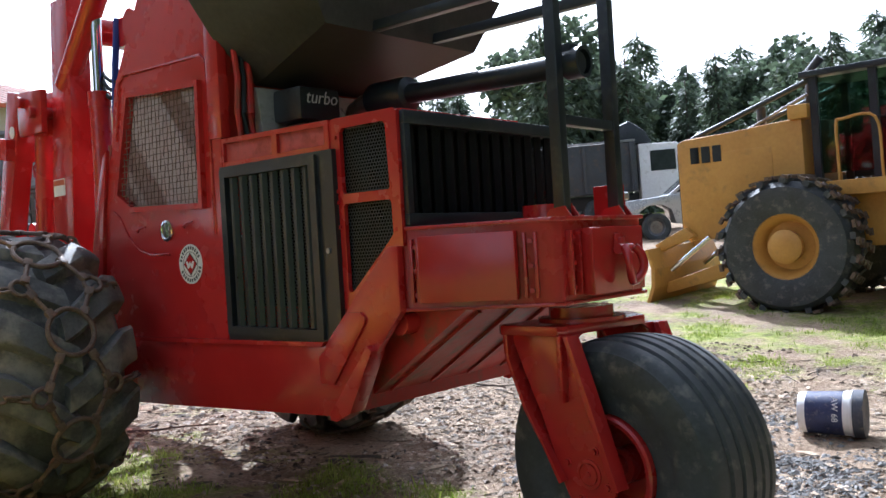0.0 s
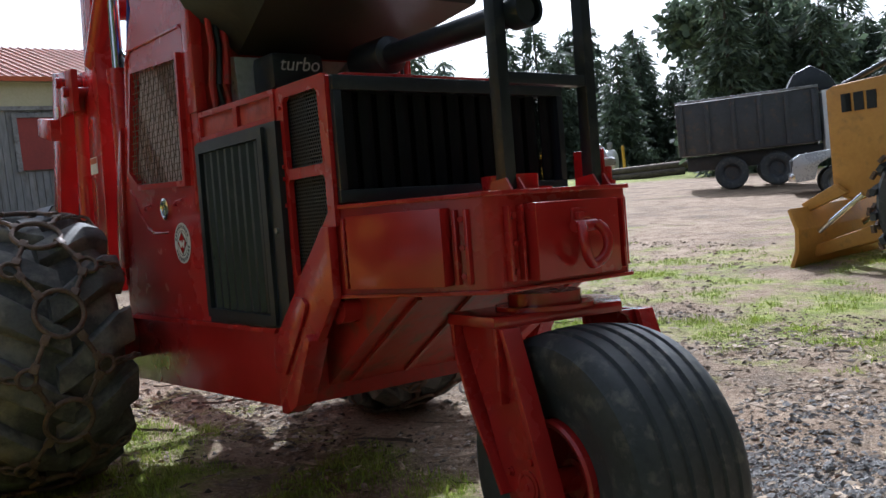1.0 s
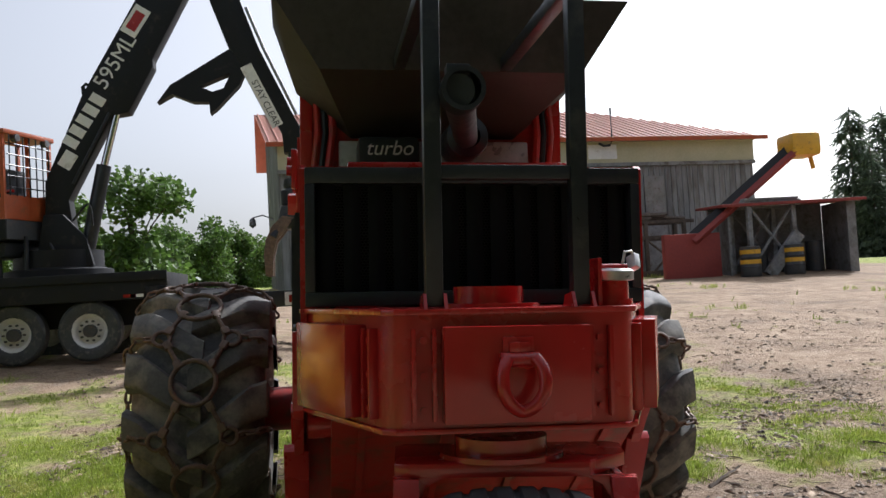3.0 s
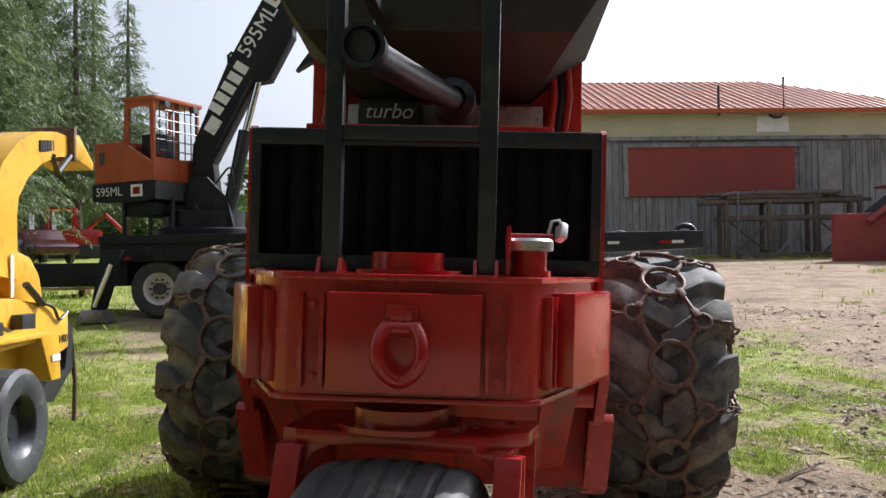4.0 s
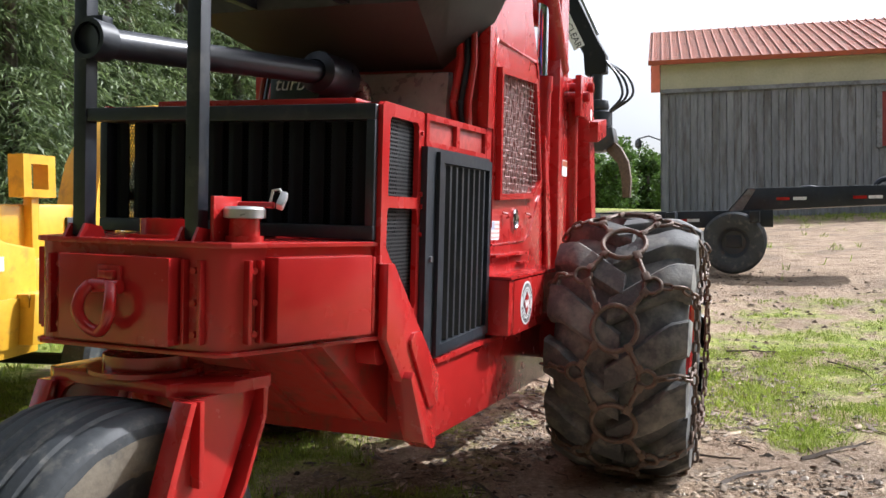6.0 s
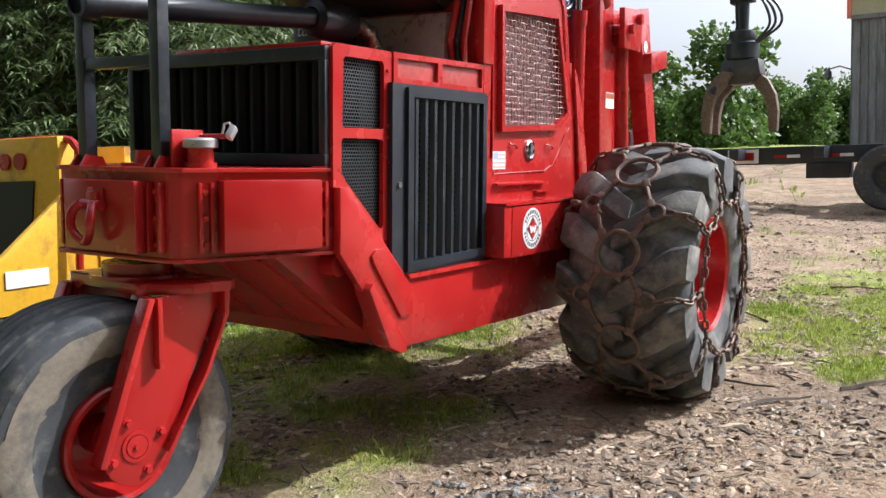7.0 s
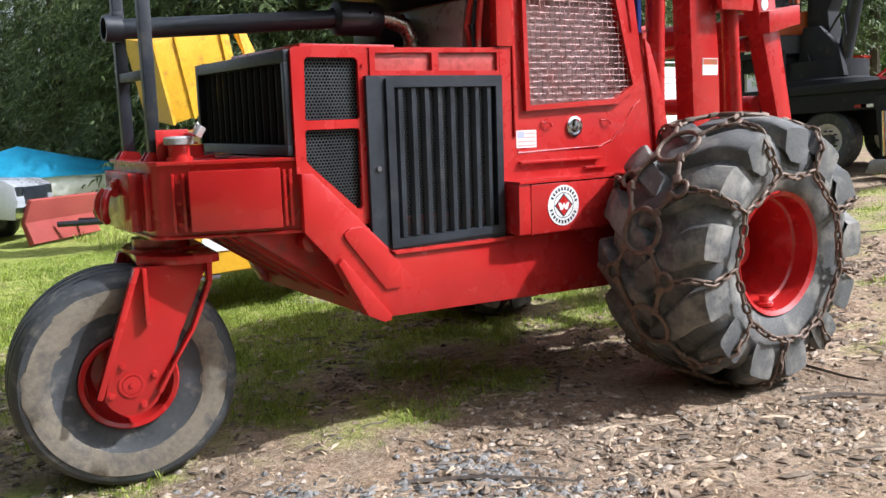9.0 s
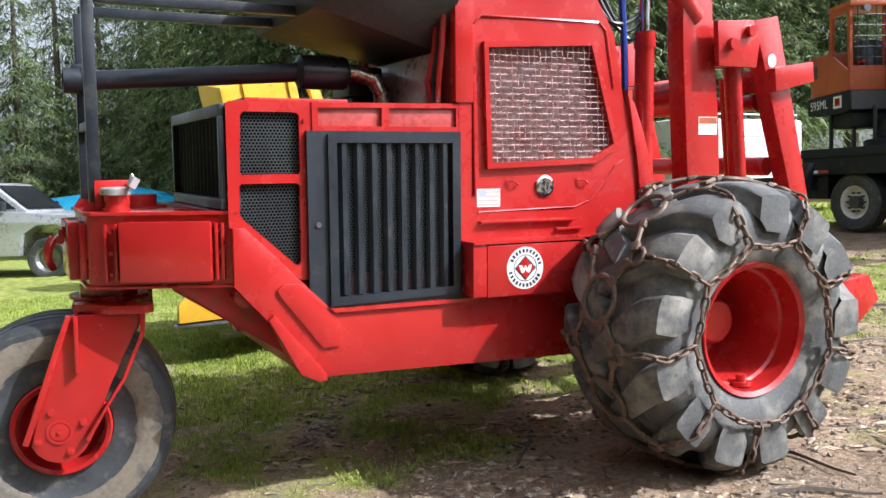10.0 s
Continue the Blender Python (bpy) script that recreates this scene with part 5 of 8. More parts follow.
GROVE = [broadleaf(91 + i, 6.0, 3.0, NEEDLES, 0.26, 5000, -0.1) for i in range(2)]
for az, d, sc in ((-74.0, 57, 1.55), (-76.5, 60, 1.6), (-71.0, 64, 1.75), (-58.0, 52, 1.85), (-59.8, 56, 1.6), (-64.5, 68, 1.5), (-68.5, 70, 1.6)):
    x, y = polar(-2.0, 3.2, az, d)
    plant("leafy_tree", "tall green leafy tree among the spruces", GROVE[int(d) % 2], x, y, sc, az, "leafy trees behind the yard")
x, y = polar(-2.4, -3.0, 15.6, 44)
plant("leafy_tree", "slender pale green tree above the hedge", BUSH[0], x, y, 0.98, 2.0, "")

# ---- barn ----
BX, BY0, BY1, EAVE, RIDGE, DEPTH = 31.0, 1.8, -18.1, 7.5, 9.95, 6.9
barn = thing("barn", "long weathered grey board barn with a red metal roof", "barn", Matrix.Translation((BX, BY0, -0.1)) @ Matrix.Rotation(radians(6.5), 4, "Z") @ Matrix.Translation((-BX, -BY0, 0)))


def span(bm, y0, y1, x0, x1, z0, z1):
    bx(bm, min(x0, x1), max(x0, x1), min(y0, y1), max(y0, y1), z0, z1)


bm = B()
span(bm, BY0, BY1, BX + 0.05, BX + 0.25, 0.2, EAVE)
span(bm, BY0, BY1, BX + DEPTH - 0.2, BX + DEPTH, 0.2, EAVE)
prism(bm, [(BX + 0.25, 1.0), (BX + DEPTH - 0.2, 1.0), (BX + DEPTH - 0.2, RIDGE - 0.15), (BX + 0.25, EAVE)], BY0 - 0.2, BY0)
span(bm, BY1, BY1 + 0.2, BX + 0.25, BX + DEPTH - 0.2, 0.2, EAVE)
barn_wall = part("wall", bm, WOOD_GREY, barn)
bm = B()
span(bm, BY0 + 0.02, BY1 - 0.02, BX - 0.06, BX + 0.05, 6.45, EAVE)
part("upper_siding", bm, CREAM, barn, "pale cream siding band under the eaves")
bm = B()
span(bm, BY0 + 0.05, BY1 - 0.05, BX - 0.12, BX + 0.05, 6.32, 6.46)
part("trim_board", bm, WOOD_GREY, barn)
bm = B()
span(bm, -5.5, -12.0, BX - 0.10, BX + 0.0, 4.2, 6.1)
barn_door = part("sliding_door", bm, DOOR_RED, barn, "faded red sliding hatch")
bm = B()
span(bm, -5.35, -12.4, BX - 0.16, BX - 0.10, 6.05, 6.20)
span(bm, -5.35, -5.52, BX - 0.14, BX - 0.02, 4.15, 6.1)
part("door_track", bm, WOOD_GREY, barn_door)
ov = 0.45
bm = B()
y0r, y1r = BY0 + ov, BY1 - ov
hip = 5.0
mid = BX + DEPTH
for pts in ([(BX - ov, y0r, EAVE - 0.1), (BX - ov, y1r, EAVE - 0.1), (mid, y1r + hip, RIDGE), (mid, y0r, RIDGE)], [(BX + DEPTH + ov, y1r, EAVE - 0.1), (BX + DEPTH + ov, y0r, EAVE - 0.1), (mid, y0r, RIDGE), (mid, y1r + hip, RIDGE)], [(BX - ov, y1r, EAVE - 0.1), (BX + DEPTH + ov, y1r, EAVE - 0.1), (mid, y1r + hip, RIDGE)]):
    bm.faces.new([bm.verts.new(p) for p in pts])
bmesh.ops.solidify(bm, geom=bm.faces[:], thickness=0.10)
roof = part("roof", bm, ROOF_RED, barn, "orange-red ribbed metal roof")
slope = Vector((mid - BX + ov, 0, RIDGE - EAVE + 0.1))
bm = B()
bx(bm, 0.0, slope.length, -0.022, 0.022, 0.0, 0.045)
rib_mesh = mesh_of("roof_rib", bm, ROOF_RED)
ang = math.atan2(slope.z, slope.x)
for i in range(60):
    y = y0r - 0.15 - i * 0.34
    if y < y1r + 0.1:
        break
    k = min(1.0, (y - y1r) / hip)
    o = part("roof_rib", rib_mesh, None, roof)
    o.matrix_basis = Matrix.Translation((BX - ov, y, EAVE - 0.09)) @ Matrix.Rotation(-ang, 4, "Y") @ Matrix.Diagonal((k, 1, 1, 1))
bm = B()
span(bm, y0r, y1r, BX - ov - 0.08, BX - ov, EAVE - 0.22, EAVE - 0.06)
part("gutter", bm, ORANGE, barn)
bm = B()
span(bm, BY0, BY1, BX - ov + 0.01, BX - 0.0, EAVE - 0.2, EAVE - 0.14)
part("soffit", bm, CREAM, barn)
bm = B()
tube(bm, [(BX - 0.35, -11.5, 8.65), (BX - 0.35, -11.5, 7.3), (BX - 0.33, -11.4, 7.14), (BX - 0.3, -11.15, 7.12), (BX - 0.1, -11.05, 7.25)], 0.05, 8)
part("vent_pipe", bm, DARK_GREY, barn)
bm = B()
cyl(bm, (BX - 0.3, -9.0, 7.2), (BX - 0.3, -9.0, 8.35), 0.05, seg=10)
part("vent_pipe", bm, DARK_GREY, barn)
bm = B()
span(bm, -12.95, -13.85, BX - 0.05, BX + 0.0, 2.0, 5.9)
part("side_door", bm, GREY_STEEL, barn, "pale grey-blue side door")
bm = B()
span(bm, -10.55, -11.8, BX - 0.09, BX - 0.06, 6.62, 7.2)
part("patch_panel", bm, WHITE, barn)
bm = B()
bx(bm, 0, 0.03, 0, 0.235, 0, 1)
board_mesh = mesh_of("board", bm, WOOD_GREY)
i, y = 0, BY0 - 0.24
while y > BY1:
    for z0, z1 in (((0.5, 6.32),) if not -12.2 < y < -5.6 else ((0.5, 4.15), (6.15, 6.32))):
        o = part("board", board_mesh, None, barn)
        o.matrix_basis = Matrix.Translation((BX - 0.002 + rng.uniform(0, 0.02), y, z0)) @ Matrix.Diagonal((1, rng.uniform(0.92, 1.0), z1 - z0, 1))
    y -= 0.25
bm = B()
bx(bm, 0, 0.235, 0, 0.03, 0, 1)
board2 = mesh_of("board", bm, WOOD_GREY)
for i in range(int((DEPTH - 0.3) / 0.25)):
    x = BX + 0.05 + i * 0.25
    top = EAVE + (RIDGE - EAVE) * (x - BX) / DEPTH - 0.15
    o = part("board", board2, None, barn)
    o.matrix_basis = Matrix.Translation((x, BY0 + rng.uniform(0, 0.015), 1.2)) @ Matrix.Diagonal((1, 1, top - 1.2, 1))
# yard lamp on the gable
bm = B()
tube(bm, [(BX + 3, BY0, 4.9), (BX + 3, BY0 + 0.5, 5.1), (BX + 3, BY0 + 0.9, 5.0)], 0.03, 6)
lamp = part("yard_lamp", bm, GREY_STEEL, barn)
bm = B()
lathe(bm, [(0.05, 0.3), (0.12, 0.22), (0.14, 0.0), (0.0, -0.12)], (BX + 3, BY0 + 0.9, 4.7), 12, "z")
part("shade", bm, GREY_STEEL, lamp)


# ---- vehicles and machines round the yard ----
def wheel(parent, c, r, w, axis, rim_mat=WHITE, name="wheel", rim_r=0.56, lugs=0):
    """A tyre with a dished rim and nuts. axis: 'x' or 'y', the axle's way."""
    bm = B()
    h = w / 2
    lathe(bm, [(r * rim_r, -h * 0.8), (r * 0.72, -h), (r * 0.92, -h * 0.96), (r, -h * 0.72), (r, h * 0.72), (r * 0.92, h * 0.96), (r * 0.72, h), (r * rim_r, h * 0.8)], c, 36, axis)
    ty = part(name, bm, RUBBER_DRY, parent, "black rubber tyre")
    for e in (1, -1) if lugs else ():
        lug = B()
        for v in bx(lug, -0.05 * r, 0.05 * r, 0.02, h * 0.98, r * 0.97, r * 1.05, 0):
            v.co.x += v.co.y * 0.35
            v.co.y *= e
        bmesh.ops.recalc_face_normals(lug, faces=lug.faces[:])
        lug_mesh = mesh_of("tread_lug", lug, RUBBER_DRY)
        for k in range(lugs):
            o = part("tread_lug", lug_mesh, None, ty)
            o.matrix_basis = Matrix.Translation(c) @ Matrix.Rotation(2 * math.pi * (k + (0.5 if e > 0 else 0)) / lugs, 4, "Y")
    bm = B()
    q = r * rim_r
    for e in (1, -1):
        lathe(bm, [(0, e * h * 0.25), (q * 0.35, e * h * 0.25), (q * 0.38, e * h * 0.12), (q * 0.75, e * h * 0.15), (q * 0.86, e * h * 0.6), (q * 1.02, e * h * 0.82), (q * 1.02, e * h * 0.7)], c, 32, axis)
    part("rim", bm, rim_mat, ty)
    return ty


def slab(name, mat, parent, box, bev=0.01, label="", m=None):
    bm = B()
    bx(bm, *box, bev, m)
    return part(name, bm, mat, parent, label)


def profile(name, mat, parent, poly, a0, a1, axis="y", bev=0.01, label=""):
    bm = B()
    prism(bm, poly, a0, a1, axis, bev)
    return part(name, bm, mat, parent, label)


def rods(name, mat, parent, *runs, r=0.03, seg=8, label=""):
    bm = B()
    for pts in runs:
        tube(bm, arc_pts(pts) if name in ("hose", "cable", "handrail", "safety_bar", "strap_coil") else pts, r, seg)
    return part(name, bm, mat, parent, label)


def stand(x, y, turn=0.0, dz=0.0):
    return Matrix.Translation((x, y, gz(x, y) + dz)) @ Matrix.Rotation(radians(turn), 4, "Z")


# yellow wheeled skidder with a blade
sk = thing("log_skidder", "faded yellow log skidder with a blade and chained tyres", "log skidder", stand(1.96, -7.71, -1, -0.03))
profile("hood", CAT_YELLOW, sk, [(-0.1, 0.95), (1.50, 0.92), (1.62, 1.05), (1.62, 1.98), (1.52, 2.02), (0.9, 2.05), (-0.1, 2.12)], -2.1, -0.62, bev=0.03)
slab("front_grille", BLACK, sk, (1.61, 1.66, -2.0, -0.70, 1.0, 1.85))
slab("side_panel", CAT_YELLOW, sk, (0.30, 1.05, -0.635, -0.612, 1.30, 1.80), 0.004)
slab("step_box", CAT_YELLOW, sk, (-0.20, 0.05, -0.9, -0.55, 2.10, 2.28), 0.02)
bm = B()
for x0, x1, z0, z1 in ((1.30, 1.42, 1.68, 1.90), (1.30, 1.36, 1.68, 1.90), (1.14, 1.26, 1.68, 1.90), (0.98, 1.10, 1.68, 1.90)):
    bx(bm, x0, x1, -0.618, -0.606, z0, z1)
part("maker_mark", bm, BLACK, sk)
slab("rear_frame", CAT_YELLOW, sk, (-3.6, 0.0, -2.0, -0.75, 0.75, 1.35), 0.03)
slab("fender", CAT_YELLOW, sk, (-1.5, -0.2, -0.85, -0.45, 1.25, 1.38), 0.02)
bm = B()
for x, y in ((-0.25, -0.70), (-0.25, -1.95), (-1.75, -0.70), (-1.75, -1.95), (-0.95, -0.70)):
    bx(bm, x - 0.045, x + 0.045, y - 0.045, y + 0.045, 1.35, 2.62)
bx(bm, -1.9, -0.1, -2.05, -0.60, 2.60, 2.68, 0.02)
cab = part("cab_frame", bm, BLACK, sk, "black roll cage cab")
for x0, x1 in ((-0.90, -0.30), (-1.70, -1.0)):
    slab("cab_glass", GLASS_GREEN, cab, (x0, x1, -0.71, -0.70, 1.45, 2.58), 0)
slab("cab_back", BLACK, cab, (-1.75, -0.25, -1.96, -1.95, 1.4, 2.0), 0)
slab("seat", BLACK, cab, (-1.3, -0.8, -1.6, -1.1, 1.35, 2.05), 0.05)
for y in (-0.75, -1.95):
    rods("guard_bar", BLACK, sk, [(1.45, y, 2.02), (-0.3, y, 2.62)], r=0.035)
rods("guard_bar", GREY_STEEL, sk, [(0.75, -0.9, 2.05), (-0.1, -0.9, 2.42)], r=0.02)
rods("handrail", CAT_YELLOW, sk, [(-0.55, -0.5, 1.38), (-0.55, -0.5, 1.95), (-0.62, -0.5, 2.02), (-1.0, -0.5, 2.0), (-1.05, -0.5, 1.38)], r=0.018)
rods("handrail", CAT_YELLOW, sk, [(-1.3, -0.5, 1.38), (-1.3, -0.5, 2.02), (-1.7, -0.5, 2.02), (-1.75, -0.5, 1.38)], r=0.018)
rods("intake_stack", DARK_GREY, sk, [(0.55, -1.0, 2.0), (0.55, -1.0, 2.35)], r=0.06, seg=12)
rods("exhaust_stack", DARK_GREY, sk, [(0.0, -1.2, 2.1), (-0.05, -1.2, 2.75), (-0.2, -1.2, 2.9)], r=0.06, seg=12)
bm = B()
prism(bm, [(2.0, 0.02), (2.06, 0.0), (1.92, 0.35), (1.90, 0.6), (1.98, 0.85), (1.94, 0.87), (1.84, 0.6), (1.86, 0.33)], -2.25, -0.15, bev=0.01)
blade = part("blade", bm, CAT_YELLOW, sk, "worn steel dozer blade")
for y in (-0.65, -1.7):
    profile("blade_arm", CAT_YELLOW, sk, [(0.5, 0.55), (1.88, 0.22), (1.9, 0.36), (0.6, 0.75)], y, y + 0.12)
    profile("push_beam", CAT_YELLOW, sk, [(1.4, 1.0), (1.95, 0.80), (2.02, 0.9), (1.55, 1.12)], y, y + 0.12)
    rods("blade_cylinder", CHROME, sk, [(1.15, y + 0.2, 0.98), (1.75, y + 0.2, 0.55)], r=0.035, seg=10)
for x in (0.0, -3.0):
    for y in (-0.28, -2.42):
        t = wheel(sk, (x, y, 0.83), 0.80, 0.60, "y", CAT_YELLOW, "chained_wheel", 0.50, 18)
        bm = B()
        for q in range(5):
            p = Vector((0.86 * math.sin(0.04 * q), -0.26 + q * 0.13, 0.86 * math.cos(0.04 * q)))
            bx(bm, -0.045, 0.045, -0.03, 0.03, -0.02, 0.02, 0, Matrix.Translation(p) @ Matrix.Rotation(q * 0.8, 4, "Z"))
        tube(bm, [(0.86 * math.sin(0.04 * q), -0.30 + q * 0.15, 0.855 * math.cos(0.04 * q)) for q in range(5)], 0.014, 6)
        cross_chain = mesh_of("wheel_chain", bm, RUST)
        for i in range(26):
            o = part("wheel_chain", cross_chain, None, t, "rusty studded cross chain")
            o.matrix_basis = Matrix.Translation((x, y, 0.83)) @ Matrix.Rotation(2 * math.pi * i / 26, 4, "Y")
        bm = B()
        lathe(bm, [(0.20, 0.16), (0.21, 0.26), (0.15, 0.30), (0.0, 0.30)], (x, y, 0.83), 24)
        part("hub", bm, CAT_YELLOW, t)

# its hood and cage stand tall over the wheels
for o in sk.children:
    if o.name.split(".")[0] not in ("chained_wheel", "blade", "blade_arm", "blade_cylinder", "push_beam"):
        for ob in (o, *o.children):
            for v in ob.data.vertices:
                v.co.z += 0.30 * min(1.0, max(0.0, (v.co.z - 0.9) / 0.7))

# oil pail lying on its side
px_, py_ = -0.02, -2.79
pail = thing("oil_pail", "white plastic oil pail with a blue label lying on its side", "pail", Matrix.Translation((px_, py_, gz(px_, py_) + 0.155)) @ Matrix.Rotation(radians(8), 4, "Z"))
bm = B()
lathe(bm, [(0.0, 0.19), (0.128, 0.19), (0.134, 0.18), (0.146, -0.13), (0.153, -0.132), (0.153, -0.145), (0.148, -0.148), (0.149, -0.19), (0.154, -0.192), (0.154, -0.20), (0.142, -0.20), (0.128, 0.17), (0.0, 0.175)], (0, 0, 0), 36, "x")
body = part("pail_body", bm, WHITE, pail)
bm = B()
lathe(bm, [(0.1365, 0.14), (0.1457, -0.09)], (0, 0, 0), 36, "x")
part("label", bm, LABEL_BLUE, pail, "dark blue label")
bm = B()
lathe(bm, [(0.152, -0.15), (0.156, -0.15), (0.156, -0.215), (0.14, -0.215), (0.0, -0.21)], (0, 0, 0), 36, "x")
part("lid", bm, LID_BLUE, pail, "dusty dark blue lid")
lettering("AW 68", 0.055, WHITE, pail, Matrix.Translation((-0.045, 0.1385, 0.054)) @ Euler((radians(68), 0, radians(180))).to_matrix().to_4x4() @ Matrix.Rotation(radians(-90), 4, "Z"))


def pickup(name, label, m, paint, group=""):
    """A crew pickup; x ahead, y left."""
    t = thing(name, label, "pickup truck", m, group)
    bm = B()
    prism(bm, [(2.75, 0.45), (2.82, 0.75), (2.78, 1.05), (2.6, 1.16), (1.45, 1.24), (1.40, 1.26), (-0.65, 1.26), (-0.70, 1.24), (-2.7, 1.24), (-2.75, 0.6), (-2.3, 0.5), (-2.2, 0.85), (-1.95, 1.0), (-1.6, 1.0), (-1.35, 0.85), (-1.25, 0.45), (1.25, 0.45), (1.35, 0.85), (1.6, 1.0), (1.95, 1.0), (2.2, 0.85), (2.3, 0.5)], -0.95, 0.95, bev=0.03)
    part("body", bm, paint, t)
    bm = B()
    prism(bm, [(1.40, 1.25), (0.72, 1.78), (0.5, 1.82), (-0.55, 1.82), (-0.72, 1.25)], -0.80, 0.80, bev=0.03)
    cabin = part("cabin", bm, paint, t)
    for s in (1, -1):
        profile("side_window", GLASS_DARK, cabin, [(1.18, 1.31), (0.70, 1.70), (0.30, 1.74), (0.30, 1.31)], s * 0.800, s * 0.815, bev=0)
        profile("side_window", GLASS_DARK, cabin, [(0.22, 1.31), (0.22, 1.74), (-0.50, 1.74), (-0.62, 1.31)], s * 0.800, s * 0.815, bev=0)
        slab("mirror", BLACK, t, (0.95, 1.08, min(s * 0.95, s * 1.15), max(s * 0.95, s * 1.15), 1.28, 1.45), 0.02)
        slab("headlight", GLASS_DARK, t, (2.74, 2.81, min(s * 0.62, s * 0.93), max(s * 0.62, s * 0.93), 0.86, 1.03), 0.01)
    bm = B()
    vs = [bm.verts.new(p) for p in ((1.37, -0.72, 1.31), (1.37, 0.72, 1.31), (0.80, 0.66, 1.76), (0.80, -0.66, 1.76))]
    bm.faces.new(vs)
    bmesh.ops.solidify(bm, geom=bm.faces[:], thickness=0.02)
    part("windscreen", bm, GLASS_DARK, cabin)
    slab("grille", BLACK, t, (2.76, 2.83, -0.60, 0.60, 0.72, 1.02), 0.01)
    slab("bumper", CHROME, t, (2.74, 2.90, -0.95, 0.95, 0.48, 0.68), 0.03)
    for x in (1.78, -1.78):
        for y in (-0.82, 0.82):
            wheel(t, (x, y, 0.39), 0.39, 0.26, "y", GREY_STEEL, "wheel", 0.6)
    return t


GLASS_DARK = material("dark_car_glass", (0.02, 0.025, 0.028), (0.035, 0.04, 0.045), 0.08, 0, 2, 10, 0.0)

pickup("pickup_truck", "silver pickup truck parked beyond the skidder", stand(8.5, -21.0, 33), SILVER, "parked pickups")
# dump truck with a white cab
wt = thing("dump_truck", "dark high-sided dump truck with a white cab", "lorry", stand(14.35, -22.6, -145))
slab("dump_box", DARK_GREY, wt, (-1.9, 2.2, -1.2, 1.2, 1.15, 2.75), 0.04)
for i in range(6):
    slab("box_rib", DARK_GREY, wt, (-1.8 + i * 0.76, -1.68 + i * 0.76, -1.28, -1.2, 1.2, 2.7), 0.01)
slab("top_rail", GREY_STEEL, wt, (-1.9, 2.2, -1.26, -1.18, 2.75, 2.82), 0.01)
slab("chassis", BLACK, wt, (-1.7, 4.8, -0.45, 0.45, 0.65, 1.1), 0.02)
profile("cab", WHITE, wt, [(2.3, 0.85), (3.85, 0.85), (3.85, 1.7), (3.55, 2.62), (2.3, 2.65)], -1.1, 1.1, bev=0.05)
for yy in (-1.12, 1.09):
    slab("side_window", GLASS_DARK, wt, (2.65, 3.45, yy, yy + 0.03, 1.75, 2.4), 0)
slab("nose", WHITE, wt, (3.8, 5.05, -0.9, 0.9, 0.75, 1.65), 0.1)
rods("mirror_arm", WHITE, wt, [(3.45, -1.12, 2.3), (3.5, -1.35, 2.25), (3.5, -1.35, 1.75), (3.45, -1.12, 1.7)], r=0.025)
profile("spoil_load", BLACK, wt, [(1.3, 2.7), (1.6, 3.25), (2.1, 3.45), (2.6, 3.1), (2.8, 2.7)], -0.7, 0.7, bev=0.05)
for xx in (-0.4, 0.9, 4.25):
    for yy in (-0.98, 0.98):
        wheel(wt, (xx, yy, 0.5), 0.5, 0.3, "y", DARK_GREY)

# far edge: fuel tank, marker posts, logs
x, y = polar(-2.4, 1.4, -46.8, 56)
ft = thing("fuel_tank", "pale blue-white horizontal fuel tank on legs", "tank", stand(x, y, 30))
bm = B()
lathe(bm, [(0, -1.25), (0.5, -1.22), (0.68, -1.1), (0.70, -1.0), (0.70, 1.0), (0.68, 1.1), (0.5, 1.22), (0, 1.25)], (0, 0, 0.95), 24, "x")
bx(bm, -0.9, -0.75, -0.5, 0.5, 0, 0.5)
bx(bm, 0.75, 0.9, -0.5, 0.5, 0, 0.5)
part("tank_shell", bm, WHITE, ft)
slab("pump", GREY_STEEL, ft, (-1.0, -0.7, -0.15, 0.15, 1.6, 2.1), 0.03)
for az, d, h in ((-43.3, 55, 1.75), (-48.4, 53, 1.85)):
    x, y = polar(-2.4, 1.4, az, d)
    bm = B()
    cyl(bm, (0, 0, -0.2), (0, 0, h), 0.09, seg=10)
    cyl(bm, (0, 0, h), (0, 0, h + 0.04), 0.07, 0.03, seg=10)
    solid("marker_post", bm, YELLOW, "faded yellow steel marker post at the yard edge", "post", stand(x, y), "marker posts")
x, y = polar(-2.4, 1.4, -49.4, 50)
lp = thing("log_pile", "low pile of brown logs at the yard edge", "log pile", stand(x, y, 42))
for k, (yy, zz) in enumerate(((0, 0.18), (0.42, 0.2), (0.85, 0.17), (0.22, 0.52), (0.66, 0.5))):
    bm = B()
    cyl(bm, (-2.0 - 0.1 * k, yy, zz), (1.8 + 0.15 * k, yy + 0.05, zz), 0.2, 0.17, 12)
    part("log", bm, WOOD_TAN if k % 2 else BARK, lp)

